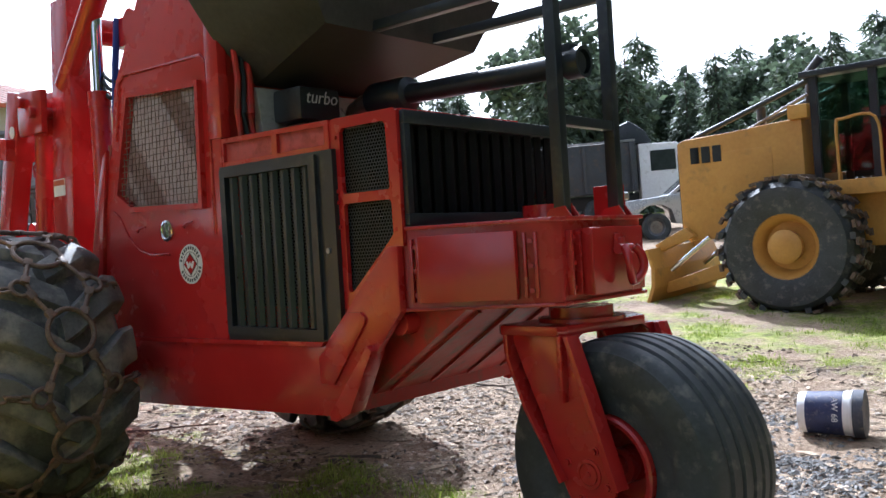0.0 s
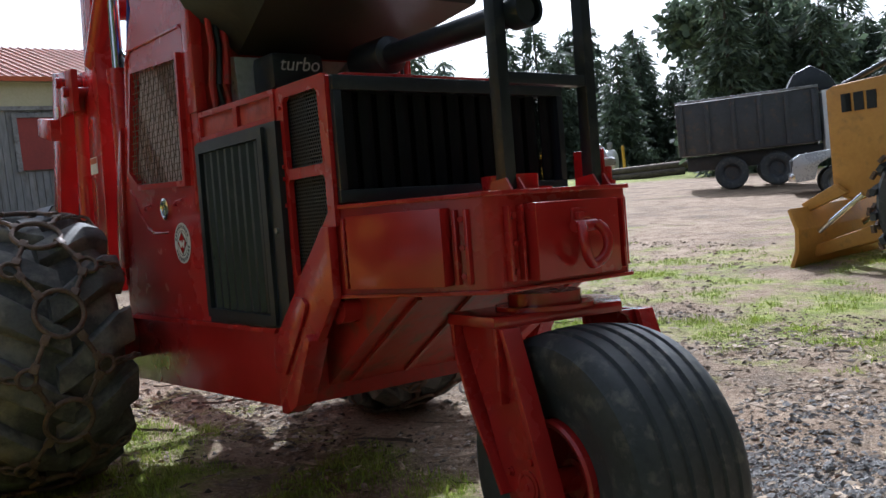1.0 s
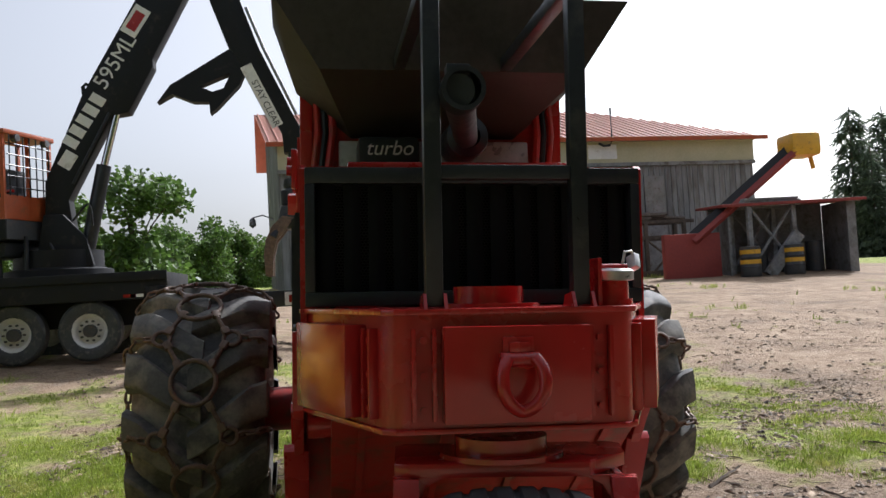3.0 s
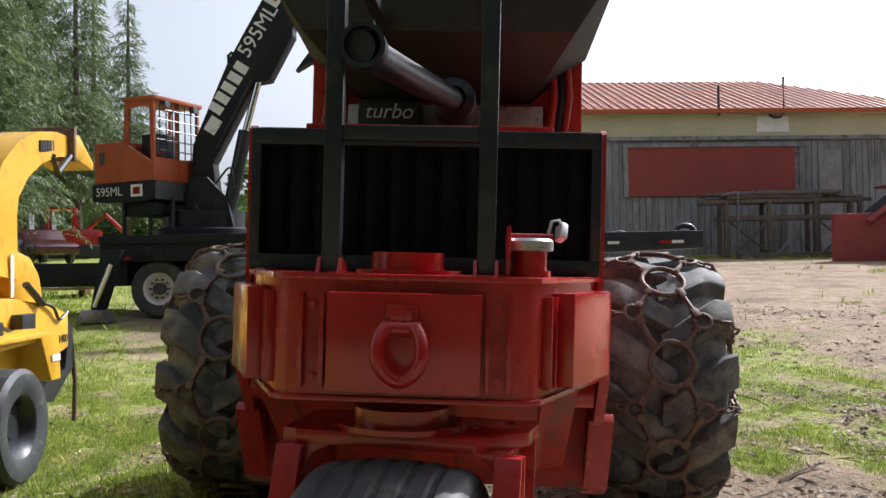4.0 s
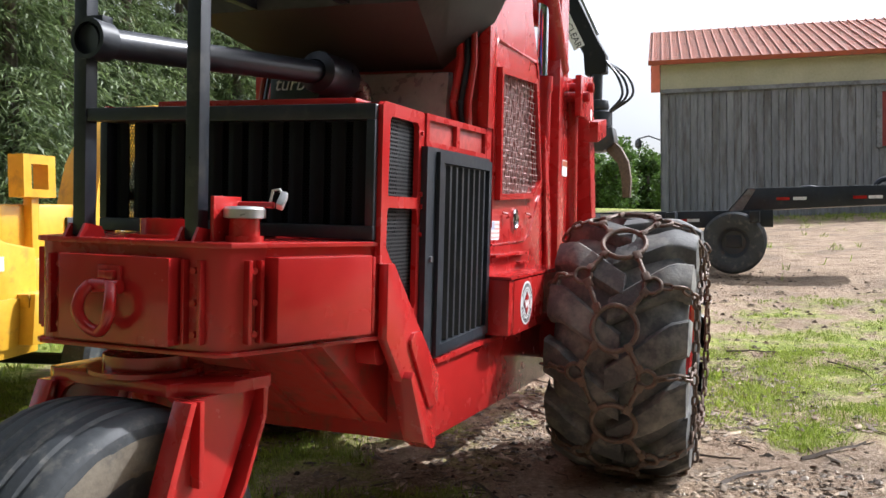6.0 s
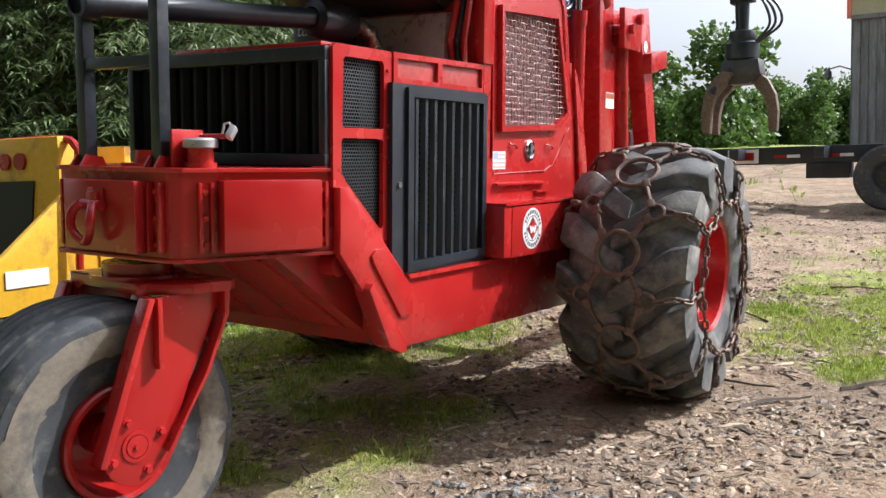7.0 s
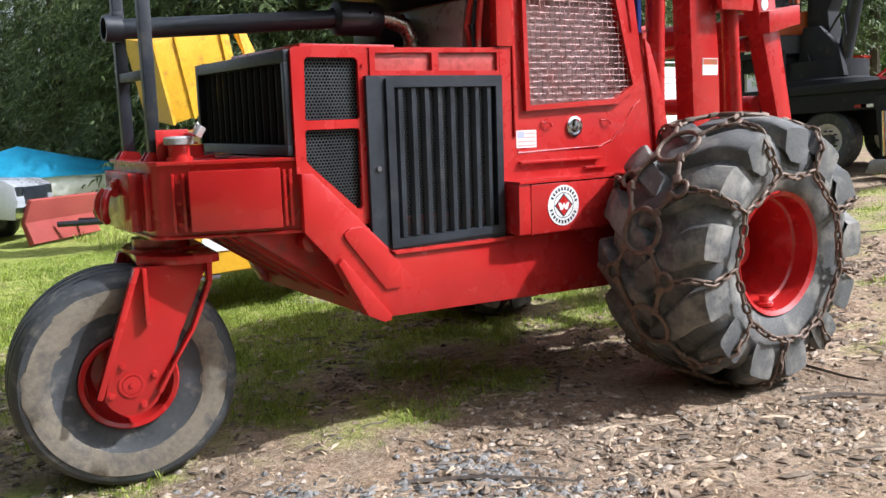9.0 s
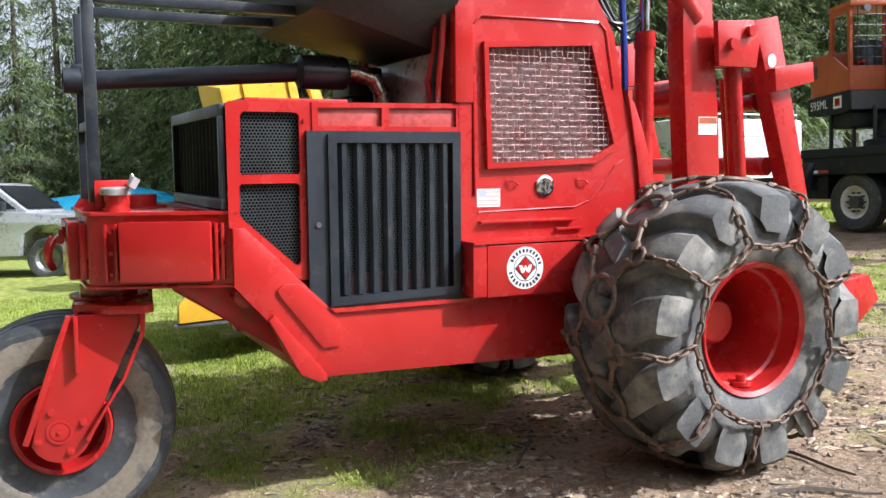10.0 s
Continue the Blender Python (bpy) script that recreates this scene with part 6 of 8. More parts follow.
# open shed, conveyor, barrels beside the barn
sx, sy = 26.4, -15.7
shed = thing("open_shed", "small dark open-fronted wooden shed", "shed", stand(sx, sy, -8))
slab("back_wall", WOOD_GREY, shed, (2.3, 2.4, -2.0, 2.2, -0.2, 2.5))
slab("side_wall", WOOD_GREY, shed, (0, 2.3, 2.1, 2.2, -0.2, 2.42))
slab("side_wall", WOOD_GREY, shed, (0, 2.3, -2.1, -2.0, -0.2, 2.42))
slab("corner_post", WOOD_GREY, shed, (-0.15, 0.05, -2.15, -1.85, -0.2, 2.38))
profile("roof", DOOR_RED, shed, [(-0.5, 2.36), (2.8, 2.52), (2.8, 2.60), (-0.5, 2.46)], -2.4, 2.5)
bm = B()
for k in range(3):
    cyl(bm, (1.2, -1.2 + k, 0), (1.2, -1.2 + k, 1.1), 0.3, seg=12)
part("stored_drum", bm, DARK_GREY, shed)
cv = thing("conveyor", "red inclined conveyor with a yellow head on a timber stand", "conveyor", stand(27.0, -14.8, 0))
bm = B()
for s in (1, -1):
    p0, p1 = Vector((s * 0.45, 2.6, 1.2)), Vector((s * 0.45, -1.55, 4.35))
    tube(bm, [p0, p1], 0.13, 4)
part("conveyor_frame", bm, DOOR_RED, cv)
bm = B()
tube(bm, [(0, 2.6, 1.25), (0, -1.5, 4.4)], 0.22, 4)
part("belt", bm, BLACK_MATT, cv)
slab("head_guard", YELLOW, cv, (-0.6, 0.6, -2.25, -1.15, 4.0, 4.85), 0.2, "", Matrix.Rotation(radians(0), 4, "X"))
rods("chute_chain", YELLOW, cv, [(0, -2.1, 4.1), (0, -2.2, 3.6)], r=0.08)
stand_top = slab("timber_stand", WOOD_GREY, cv, (-0.8, 0.8, -1.1, 0.9, 2.5, 2.58), 0.01, "weathered timber stand")
for xx in (-0.7, 0.7):
    for yy in (-0.9, 0.7):
        slab("stand_post", WOOD_GREY, stand_top, (xx - 0.08, xx + 0.08, yy - 0.08, yy + 0.08, -0.3, 2.3), 0.01)
    slab("stand_rail", WOOD_GREY, stand_top, (xx - 0.06, xx + 0.06, -1.2, 1.0, 2.3, 2.5), 0.01)
    rods("stand_brace", WOOD_GREY, stand_top, [(xx, -0.9, 0.2), (xx, 0.7, 2.3)], r=0.05, seg=6)
    rods("stand_brace", WOOD_GREY, stand_top, [(xx, 0.7, 0.2), (xx, -0.9, 2.3)], r=0.05, seg=6)
slab("hopper_panel", DOOR_RED, cv, (-0.3, 0.0, 1.6, 3.6, -0.3, 1.5), 0.02)
slab("ladder_board", WOOD_GREY, cv, (-1.1, -0.9, -0.2, 0.2, -0.1, 1.7), 0.01, "", Matrix.Translation((-0.2, 0.3, 0.0)) @ Matrix.Rotation(radians(40), 4, "X"))
for bx_, by_ in ((25.6, -13.7), (25.7, -15.3)):
    t = thing("oil_drum", "black and yellow banded steel drum", "drum", stand(bx_, by_), "drums by the conveyor")
    bm = B()
    lathe(bm, [(0, 0), (0.33, 0), (0.34, 0.02), (0.33, 0.3), (0.345, 0.32), (0.33, 0.34), (0.33, 0.62), (0.345, 0.64), (0.33, 0.66), (0.33, 0.98), (0.30, 1.0), (0, 0.99)], (0, 0, 0), 24, "z")
    part("drum_shell", bm, DARK_GREY, t)
    for z in (0.42, 0.75):
        bm = B()
        lathe(bm, [(0.336, z), (0.336, z + 0.14)], (0, 0, 0), 24, "z")
        part("band", bm, YELLOW, t)

# ---- log loader truck, its boom and grapple ----
lt = thing("loader_truck", "black truck with an orange-cabbed knuckleboom log loader", "loader truck", Matrix.Translation((13.1, 4.5, gz(12.2, 4.6))))
inv = lt.matrix_world.inverted()


def loc(p):
    """A place in the yard brought into the truck's frame."""
    return inv @ Vector(p)


def set_down(ob, m=None):
    """Moves a part that was built at its place in the yard into the truck's frame."""
    ob.data.transform(inv @ m if m else inv)
    return ob


# deck, chassis and wheels; the truck stands across the yard
set_down(slab("deck", LOADER_STEEL, lt, (11.95, 14.2, 2.85, 6.15, 1.76, 2.17), 0.02))
set_down(slab("deck_edge", LOADER_STEEL, lt, (11.90, 11.95, 2.85, 6.15, 2.05, 2.19), 0.008))
set_down(slab("chassis", LOADER_STEEL, lt, (12.6, 13.6, 2.9, 8.6, 1.35, 1.76), 0.02))
set_down(slab("rear_plate", LOADER_STEEL, lt, (12.0, 14.1, 6.02, 6.14, 1.5, 1.76), 0.02))
set_down(slab("tool_box", LOADER_STEEL, lt, (12.1, 12.6, 5.75, 6.08, 1.36, 1.76), 0.03))
for y0, mat in ((3.22, WHITE), (3.33, LAMP_RED), (5.62, LAMP_RED), (5.83, WHITE)):
    set_down(slab("marker_strip", mat, lt, (11.944, 11.949, y0, y0 + 0.2, 1.79, 1.84), 0))
for yy in (4.07, 5.20):
    for xx, s in ((12.18, -1), (14.0, 1)):
        c = loc((xx, yy, 1.305))
        w_ = wheel(lt, c, 0.475, 0.32, "x", WHITE, "wheel", 0.56)
        bm = B()
        cyl(bm, c, c + Vector((s * 0.15, 0, 0)), 0.10, seg=14)
        for k in range(10):
            t = 2 * math.pi * k / 10
            o = Vector((0, 0.155 * math.cos(t), 0.155 * math.sin(t)))
            cyl(bm, c + o + Vector((s * 0.06, 0, 0)), c + o + Vector((s * 0.12, 0, 0)), 0.018, seg=6)
        part("hub", bm, DARK_GREY, w_)
# outriggers let down at both ends of the deck
for y0, y1, reach in ((3.02, 2.98, -0.05), (5.72, 5.98, -0.55)):
    bm = B()
    beam_x = 11.98 + reach
    prism(bm, [(y0 - 0.17, 1.95), (y0 + 0.17, 1.95), (y1 + 0.10, 0.95), (y1 - 0.10, 0.95)], beam_x - 0.02, beam_x + 0.16, "x", 0.012)
    leg = set_down(part("outrigger", bm, LOADER_STEEL, lt, "dark steel outrigger leg"))
    bm = B()
    cyl(bm, (beam_x - 0.07, y0 - 0.02, 1.72), (beam_x - 0.07, y1, 1.05), 0.045, seg=10)
    set_down(part("outrigger_ram", bm, CHROME, leg, "bright outrigger ram"))
    bm = B()
    prism(bm, [(y1 - 0.25, 0.80), (y1 + 0.25, 0.80), (y1 + 0.16, 1.0), (y1 - 0.16, 1.0)], beam_x - 0.2, beam_x + 0.2, "x", 0.01)
    set_down(part("outrigger_foot", bm, GREY_STEEL, leg))
# slewing base
bm = B()
lathe(bm, [(0.0, 2.17), (0.85, 2.17), (0.85, 2.30), (0.70, 2.34), (0.70, 2.62), (0.0, 2.62)], (13.05, 4.75, 0), 28, "z")
set_down(part("turntable", bm, LOADER_STEEL, lt))
for yy in (5.05, 5.45, 5.9):
    bm = B()
    cyl(bm, (12.35, yy, 2.15), (12.35, yy, 2.85), 0.035, seg=8)
    set_down(part("house_post", bm, BLACK, lt))
# upper house, slewed round: x runs to its rear, y out of its lettered side
HOUSE = Matrix(((0.365, -0.931, 0, 12.0), (0.931, 0.365, 0, 5.24), (0, 0, 1, 0), (0, 0, 0, 1)))
bm = B()
prism(bm, [(0.0, 3.11), (0.0, 2.80), (0.25, 2.76), (1.0, 2.76), (1.37, 2.80), (1.37, 3.09)], -1.15, 0.0, bev=0.015)
set_down(part("lower_skirt", bm, LOADER_STEEL, lt), HOUSE)
set_down(slab("front_skirt", DARK_GREY, lt, (-0.012, 0.0, -1.12, -0.02, 2.80, 3.10), 0), HOUSE)
set_down(slab("belly_guard", LOADER_STEEL, lt, (0.1, 0.75, -1.05, -0.1, 2.52, 2.77), 0.06), HOUSE)
set_down(slab("engine_house", ORANGE, lt, (0.64, 1.36, -1.13, -0.04, 3.10, 3.80), 0.03), HOUSE)
set_down(slab("grille_panel", DARK_GREY, lt, (1.12, 1.24, -0.04, -0.032, 3.42, 3.64), 0.002), HOUSE)
bm = B()
holed(bm, [(0.0, 3.11), (0.70, 3.11), (0.66, 3.84), (0.62, 4.44), (0.0, 4.50)], [[(0.06, 3.42), (0.10, 4.38), (0.55, 4.34), (0.57, 3.72)]], -0.05, 0.0)
lcab = set_down(part("operator_cab", bm, ORANGE, lt, "dark orange steel operator cab"), HOUSE)
for box in ((0.0, 0.06, -1.15, -1.09, 3.11, 4.45), (0.60, 0.66, -1.15, -1.09, 3.11, 4.45), (0.0, 0.06, -0.62, -0.57, 3.11, 4.45)):
    set_down(slab("cab_post", ORANGE, lcab, box, 0.01), HOUSE)
set_down(slab("roof_panel", ORANGE, lcab, (-0.04, 0.66, -1.18, 0.02, 4.44, 4.52), 0.02), HOUSE)
set_down(slab("front_panel", ORANGE, lcab, (0.0, 0.05, -1.13, -0.05, 3.11, 3.50), 0.01), HOUSE)
set_down(slab("far_panel", ORANGE, lcab, (0.05, 0.62, -1.14, -1.10, 3.11, 3.55), 0.01), HOUSE)
for k in range(7):
    bm = B()
    cyl(bm, (-0.02, -0.12 - 0.155 * k, 3.48), (-0.02, -0.12 - 0.155 * k, 4.44), 0.011, seg=6)
    set_down(part("guard_bar", bm, BLACK, lcab), HOUSE)
for k in range(5):
    bm = B()
    cyl(bm, (-0.02, -0.06, 3.62 + 0.17 * k), (-0.02, -1.12, 3.62 + 0.17 * k), 0.011, seg=6)
    set_down(part("guard_bar", bm, BLACK, lcab), HOUSE)
for yy in (-0.25, -0.95):
    bm = B()
    cyl(bm, (-0.08, yy, 4.40), (0.02, yy, 4.40), 0.06, seg=12)
    set_down(part("work_lamp", bm, GREY_STEEL, lcab), HOUSE)
set_down(slab("seat", BLACK, lcab, (0.22, 0.60, -0.80, -0.35, 3.2, 3.95), 0.05), HOUSE)
set_down(slab("armrest", LAMP_RED, lcab, (0.08, 0.42, -0.34, -0.26, 3.55, 3.60), 0.015), HOUSE)
flank = Euler((radians(90), 0, radians(180))).to_matrix().to_4x4()
lettering("595ML", 0.21, WHITE, lt, inv @ HOUSE @ Matrix.Translation((0.99, 0.004, 2.945)) @ flank)
set_down(slab("maker_plate", WHITE, lt, (0.25, 0.50, 0.003, 0.010, 2.85, 3.05), 0), HOUSE)
set_down(slab("maker_mark", LAMP_RED, lt, (0.30, 0.45, 0.010, 0.014, 2.89, 3.01), 0), HOUSE)

# main boom in the plane x = 12.9, one welded box with a deeper bracket under it
BOOM_X = 12.9
bm = B()
prism(bm, [(4.88, 2.75), (4.84, 3.75), (4.20, 5.20), (3.30, 6.76), (2.42, 8.25), (2.10, 8.35), (1.90, 8.12), (2.02, 7.65), (2.52, 6.75), (3.06, 5.75), (3.06, 5.62), (3.48, 4.86), (3.74, 4.82), (4.48, 3.44), (4.40, 2.75)], BOOM_X - 0.17, BOOM_X + 0.17, "x", 0.02)
boom = set_down(part("main_boom", bm, LOADER_STEEL, lt, "dark grey main boom with white lettering"))
bm = B()
holed(bm, [(4.24, 5.08), (4.26, 5.34), (4.18, 5.42), (4.10, 5.36), (4.06, 5.30)], [[(4.16, 5.31), (4.20, 5.31), (4.20, 5.36), (4.16, 5.36)]], BOOM_X - 0.02, BOOM_X + 0.02, "x")
set_down(part("lifting_eye", bm, LOADER_STEEL, boom))
for z0, z1, w in ((2.35, 3.2, 0.30),):
    bm = B()
    prism(bm, [(5.0, z0), (4.1, z0), (4.2, z1 - 0.4), (4.55, z1), (4.85, z1)], BOOM_X - w, BOOM_X - 0.18, "x", 0.01)
    set_down(part("boom_bracket", bm, LOADER_STEEL, lt))
along = Vector((0, -0.545, 0.838))
skin = Vector((-1, 0, 0))
across = skin.cross(along)


def on_boom(y, z, off):
    p = loc((BOOM_X - 0.17 - off, y, z))
    return Matrix(((along.x, across.x, skin.x, p.x), (along.y, across.y, skin.y, p.y), (along.z, across.z, skin.z, p.z), (0, 0, 0, 1)))


lettering("595ML", 0.36, WHITE, lt, on_boom(3.66, 5.71, 0.004), 0.004)
for k in range(5):
    bm = B()
    u = (k - 2) * 0.205
    bx(bm, u - 0.075, u + 0.075, -0.125, 0.125, 0, 0.004, 0, on_boom(4.19, 4.74, 0.004))
    part("name_bar", bm, WHITE, lt)
bm = B()
bx(bm, -0.14, 0.14, -0.11, 0.11, 0, 0.004, 0, on_boom(4.47, 4.10, 0.004))
part("notice", bm, WHITE, lt)
bm = B()
bx(bm, -0.26, 0.26, -0.14, 0.14, 0, 0.004, 0, on_boom(3.31, 6.39, 0.004))
part("maker_plate", bm, WHITE, lt)
bm = B()
bx(bm, -0.17, 0.17, -0.085, 0.085, 0.004, 0.007, 0, on_boom(3.31, 6.39, 0.004))
part("maker_mark", bm, LAMP_RED, lt)
rods("boom_cylinder", BLACK, lt, [loc((BOOM_X - 0.1, 4.30, 2.30)), loc((BOOM_X - 0.1, 3.92, 4.0))], r=0.12, seg=14)
rods("boom_rod", CHROME, lt, [loc((BOOM_X - 0.1, 3.92, 4.0)), loc((BOOM_X - 0.1, 3.66, 4.95))], r=0.06, seg=10)
rods("boom_pipe", BLACK, lt, [loc((BOOM_X - 0.19, 4.40, 3.7)), loc((BOOM_X - 0.19, 3.78, 4.86))], r=0.025)
rods("hose", BLACK, lt, [loc((BOOM_X - 0.2, 4.42, 3.1)), loc((BOOM_X - 0.28, 4.15, 3.35)), loc((BOOM_X - 0.25, 4.10, 3.0))], [loc((BOOM_X - 0.2, 4.85, 2.9)), loc((BOOM_X - 0.4, 4.6, 2.5)), loc((BOOM_X - 0.3, 4.3, 2.42))], r=0.02)
# stick with its notice
bm = B()
prism(bm, [(2.42, 8.22), (2.12, 8.40), (1.86, 8.10), (1.60, 6.75), (1.32, 5.92), (0.78, 4.72), (0.62, 4.42), (0.62, 4.12), (0.98, 4.10), (1.00, 4.45), (1.52, 5.52), (1.83, 5.95), (2.10, 6.74)], BOOM_X - 0.13, BOOM_X + 0.13, "x", 0.02)
stick = set_down(part("stick", bm, LOADER_STEEL, lt, "dark grey loader stick"))
rods("stick_pipe", GREY_STEEL, stick, [loc((BOOM_X - 0.16, 1.50, 6.60)), loc((BOOM_X - 0.16, 1.22, 5.85)), loc((BOOM_X - 0.16, 0.74, 4.75))], r=0.028)
sd = Vector((0, -0.42, -0.907))
sm = loc((BOOM_X - 0.134, 1.28, 5.03))
sy_ = skin.cross(sd)
rot = Matrix(((sd.x, sy_.x, skin.x, sm.x), (sd.y, sy_.y, skin.y, sm.y), (sd.z, sy_.z, skin.z, sm.z), (0, 0, 0, 1)))
bm = B()
bx(bm, -0.64, 0.52, -0.10, 0.10, 0, 0.003, 0, rot)
part("notice", bm, WHITE, stick)
lettering("STAY CLEAR", 0.155, BLACK, stick, rot @ Matrix.Translation((0.08, 0, 0.005)), 0.002)
# hooked heel on the stick
bm = B()
holed(bm, [(3.03, 5.02), (2.81, 5.31), (1.82, 5.90), (1.52, 5.62), (1.66, 5.30), (2.04, 4.91), (2.17, 4.81), (2.18, 5.01), (2.45, 5.02), (2.78, 5.16)], [[(2.34, 5.28), (1.80, 5.50), (1.93, 5.24), (2.12, 5.18)]], BOOM_X - 0.12, BOOM_X + 0.12, "x")
heel = set_down(part("heel", bm, LOADER_STEEL, stick, "forked steel heel plate"))
# rotator and grapple
gy = 0.81
bm = B()
lathe(bm, [(0.0, 4.3), (0.12, 4.3), (0.11, 3.95), (0.10, 3.68), (0.20, 3.66), (0.22, 3.55), (0.20, 3.50), (0.27, 3.46), (0.27, 3.22), (0.24, 3.20), (0.0, 3.20)], (BOOM_X, gy, 0), 20, "z")
set_down(part("rotator", bm, BLACK, lt))
bm = B()
prism(bm, [(gy - 0.30, 3.20), (gy + 0.26, 3.20), (gy + 0.34, 2.92), (gy + 0.16, 2.80), (gy - 0.14, 2.80), (gy - 0.34, 2.95)], BOOM_X - 0.2, BOOM_X + 0.2, "x", 0.03)
set_down(part("grapple_head", bm, DARK_GREY, lt))
for s, offs in ((1, (-0.24, 0.24)), (-1, (0.0,))):
    arc = [(0.06, 2.98), (0.24, 3.02), (0.42, 2.86), (0.54, 2.62), (0.58, 2.34), (0.56, 2.02), (0.44, 2.02), (0.42, 2.36), (0.36, 2.60), (0.22, 2.76)]
    for xo in offs:
        bm = B()
        prism(bm, [(gy + s * u, v) for u, v in arc], BOOM_X + xo - 0.08, BOOM_X + xo + 0.08, "x", 0.012)
        set_down(part("grapple_tine", bm, RUST, lt, "worn tan steel grapple tine"))
rods("tine_ram", BLACK, lt, [loc((BOOM_X - 0.1, gy + 0.10, 3.15)), loc((BOOM_X - 0.3, gy + 0.42, 2.66))], r=0.07, seg=10)
for o, sag in ((0.0, 0.0), (0.05, 0.08), (-0.05, -0.07)):
    rods("hose", BLACK, lt, arc_pts([tuple(loc((BOOM_X - 0.1 + o, 0.62, 4.30))), tuple(loc((BOOM_X - 0.1 + o, 0.36 - sag, 4.05))), tuple(loc((BOOM_X - 0.1 + o, 0.28 - sag, 3.72))), tuple(loc((BOOM_X - 0.1 + o, 0.56, 3.46)))], 5), r=0.022)

# black flat trailer with a raised neck
tr = thing("flat_trailer", "black steel trailer frame with a raised neck", "trailer", stand(13.6, -1.40, 90, 0.02))
slab("main_beam", BLACK, tr, (-0.6, 6.4, 0.25, 0.45, 0.74, 1.02), 0.01)
slab("main_beam", BLACK, tr, (-0.6, 6.4, -0.55, -0.35, 0.74, 1.02), 0.01)
for k in range(5):
    slab("cross_member", BLACK, tr, (-0.4 + k * 1.3, -0.25 + k * 1.3, -0.9, 0.95, 0.82, 1.0), 0.01)
profile("neck", BLACK, tr, [(0.12, 1.0), (-0.20, 1.38), (-2.54, 1.38), (-2.54, 1.08)], -0.55, 0.45, bev=0.01)
profile("neck_tip", GREY_STEEL, tr, [(0.08, 1.01), (-0.22, 1.365), (-0.34, 1.365), (-0.12, 1.01)], 0.455, 0.462, bev=0)
slab("sign_board", WHITE, tr, (2.0, 2.5, 0.455, 0.47, 0.76, 0.99), 0)
slab("sign_mark", LAMP_RED, tr, (2.07, 2.43, 0.47, 0.476, 0.81, 0.94), 0)
for x0, z0, mat in ((1.55, 0.84, LAMP_RED), (1.35, 0.84, WHITE), (0.75, 0.84, LAMP_RED), (0.55, 0.84, WHITE), (-0.85, 1.17, LAMP_RED), (-1.1, 1.17, WHITE), (-1.98, 1.17, LAMP_RED), (-2.2, 1.17, WHITE)):
    slab("reflector", mat, tr, (x0, x0 + 0.2, 0.452, 0.458, z0, z0 + 0.05), 0)
for yy in (0.75, -0.85):
    wheel(tr, (0.0, yy, 0.50), 0.50, 0.34, "y", DARK_GREY, "wheel", 0.5)
slab("axle_beam", BLACK, tr, (-0.12, 0.12, -0.9, 0.8, 0.42, 0.62), 0.02)
slab("mud_step", BLACK, tr, (0.6, 1.25, 0.1, 0.5, 0.50, 0.74), 0.01)
rods("strap_coil", BLACK, tr, [(-0.9, 0, 1.32), (-1.15, 0.1, 1.38), (-1.4, 0, 1.32), (-1.7, -0.1, 1.36), (-1.9, 0, 1.33)], r=0.04)
bm = B()
tube(bm, [(-2.3 + 0.16 * math.cos(t), 0.1, 1.36 + 0.12 * math.sin(t)) for t in [2 * math.pi * i / 18 for i in range(18)]], 0.05, 8, True)
part("spare_hose_coil", bm, BLACK, tr)

# ---- yellow chipper ----
ch = thing("wood_chipper", "bright yellow towed wood chipper with a curved discharge chute", "wood chipper", stand(3.43, 3.40, 4, 0.0))
profile("body", YELLOW, ch, [(-1.0, 0.62), (0.75, 0.62), (1.25, 0.80), (1.45, 0.85), (1.45, 1.20), (1.0, 1.32), (0.35, 1.40), (-1.0, 1.36)], -0.25, 1.25, bev=0.02)
profile("engine_cover", YELLOW, ch, [(-0.75, 1.35), (0.95, 1.35), (0.80, 1.72), (0.62, 1.86), (0.40, 1.90), (-0.75, 1.88)], -0.05, 1.05, bev=0.04)
profile("nose_cover", YELLOW, ch, [(0.55, 1.30), (1.10, 1.28), (1.02, 1.60), (0.85, 1.78), (0.55, 1.86)], -0.20, 1.15, bev=0.05)
slab("instrument_panel", BLACK, ch, (-0.05, 0.35, -0.075, -0.045, 1.50, 1.76), 0.01)
for k in range(2):
    bm = B()
    cyl(bm, (0.06 + 0.17 * k, -0.08, 1.66), (0.06 + 0.17 * k, -0.09, 1.66), 0.05, seg=14)
    part("gauge", bm, GREY_STEEL, ch)
slab("instruction_label", WHITE, ch, (0.45, 0.50, -0.215, -0.205, 1.40, 1.80), 0)
slab("instruction_label", WHITE, ch, (0.0, 0.30, -0.082, -0.076, 1.42, 1.48), 0)
profile("front_skirt", BLACK, ch, [(0.55, 0.42), (1.45, 0.62), (1.50, 0.85), (1.50, 1.12), (1.62, 1.05), (1.64, 0.62), (1.2, 0.38)], -0.22, 1.2, bev=0.01)
profile("side_shelf", YELLOW, ch, [(-0.9, 0.98), (0.40, 1.02), (0.40, 0.92), (-0.9, 0.88)], -0.42, -0.25)
profile("fender", YELLOW, ch, [(-0.75, 0.62), (-0.62, 0.86), (-0.38, 0.95), (0.38, 0.95), (0.55, 0.62), (0.72, 0.62), (0.68, 0.98), (-0.88, 0.98), (-0.92, 0.62)], -0.46, -0.2)
slab("battery_box", BLACK, ch, (0.35, 0.58, -0.34, -0.255, 1.02, 1.25), 0.01)
slab("pump_block", BLACK, ch, (-0.35, -0.05, -0.40, -0.26, 1.03, 1.22), 0.03)
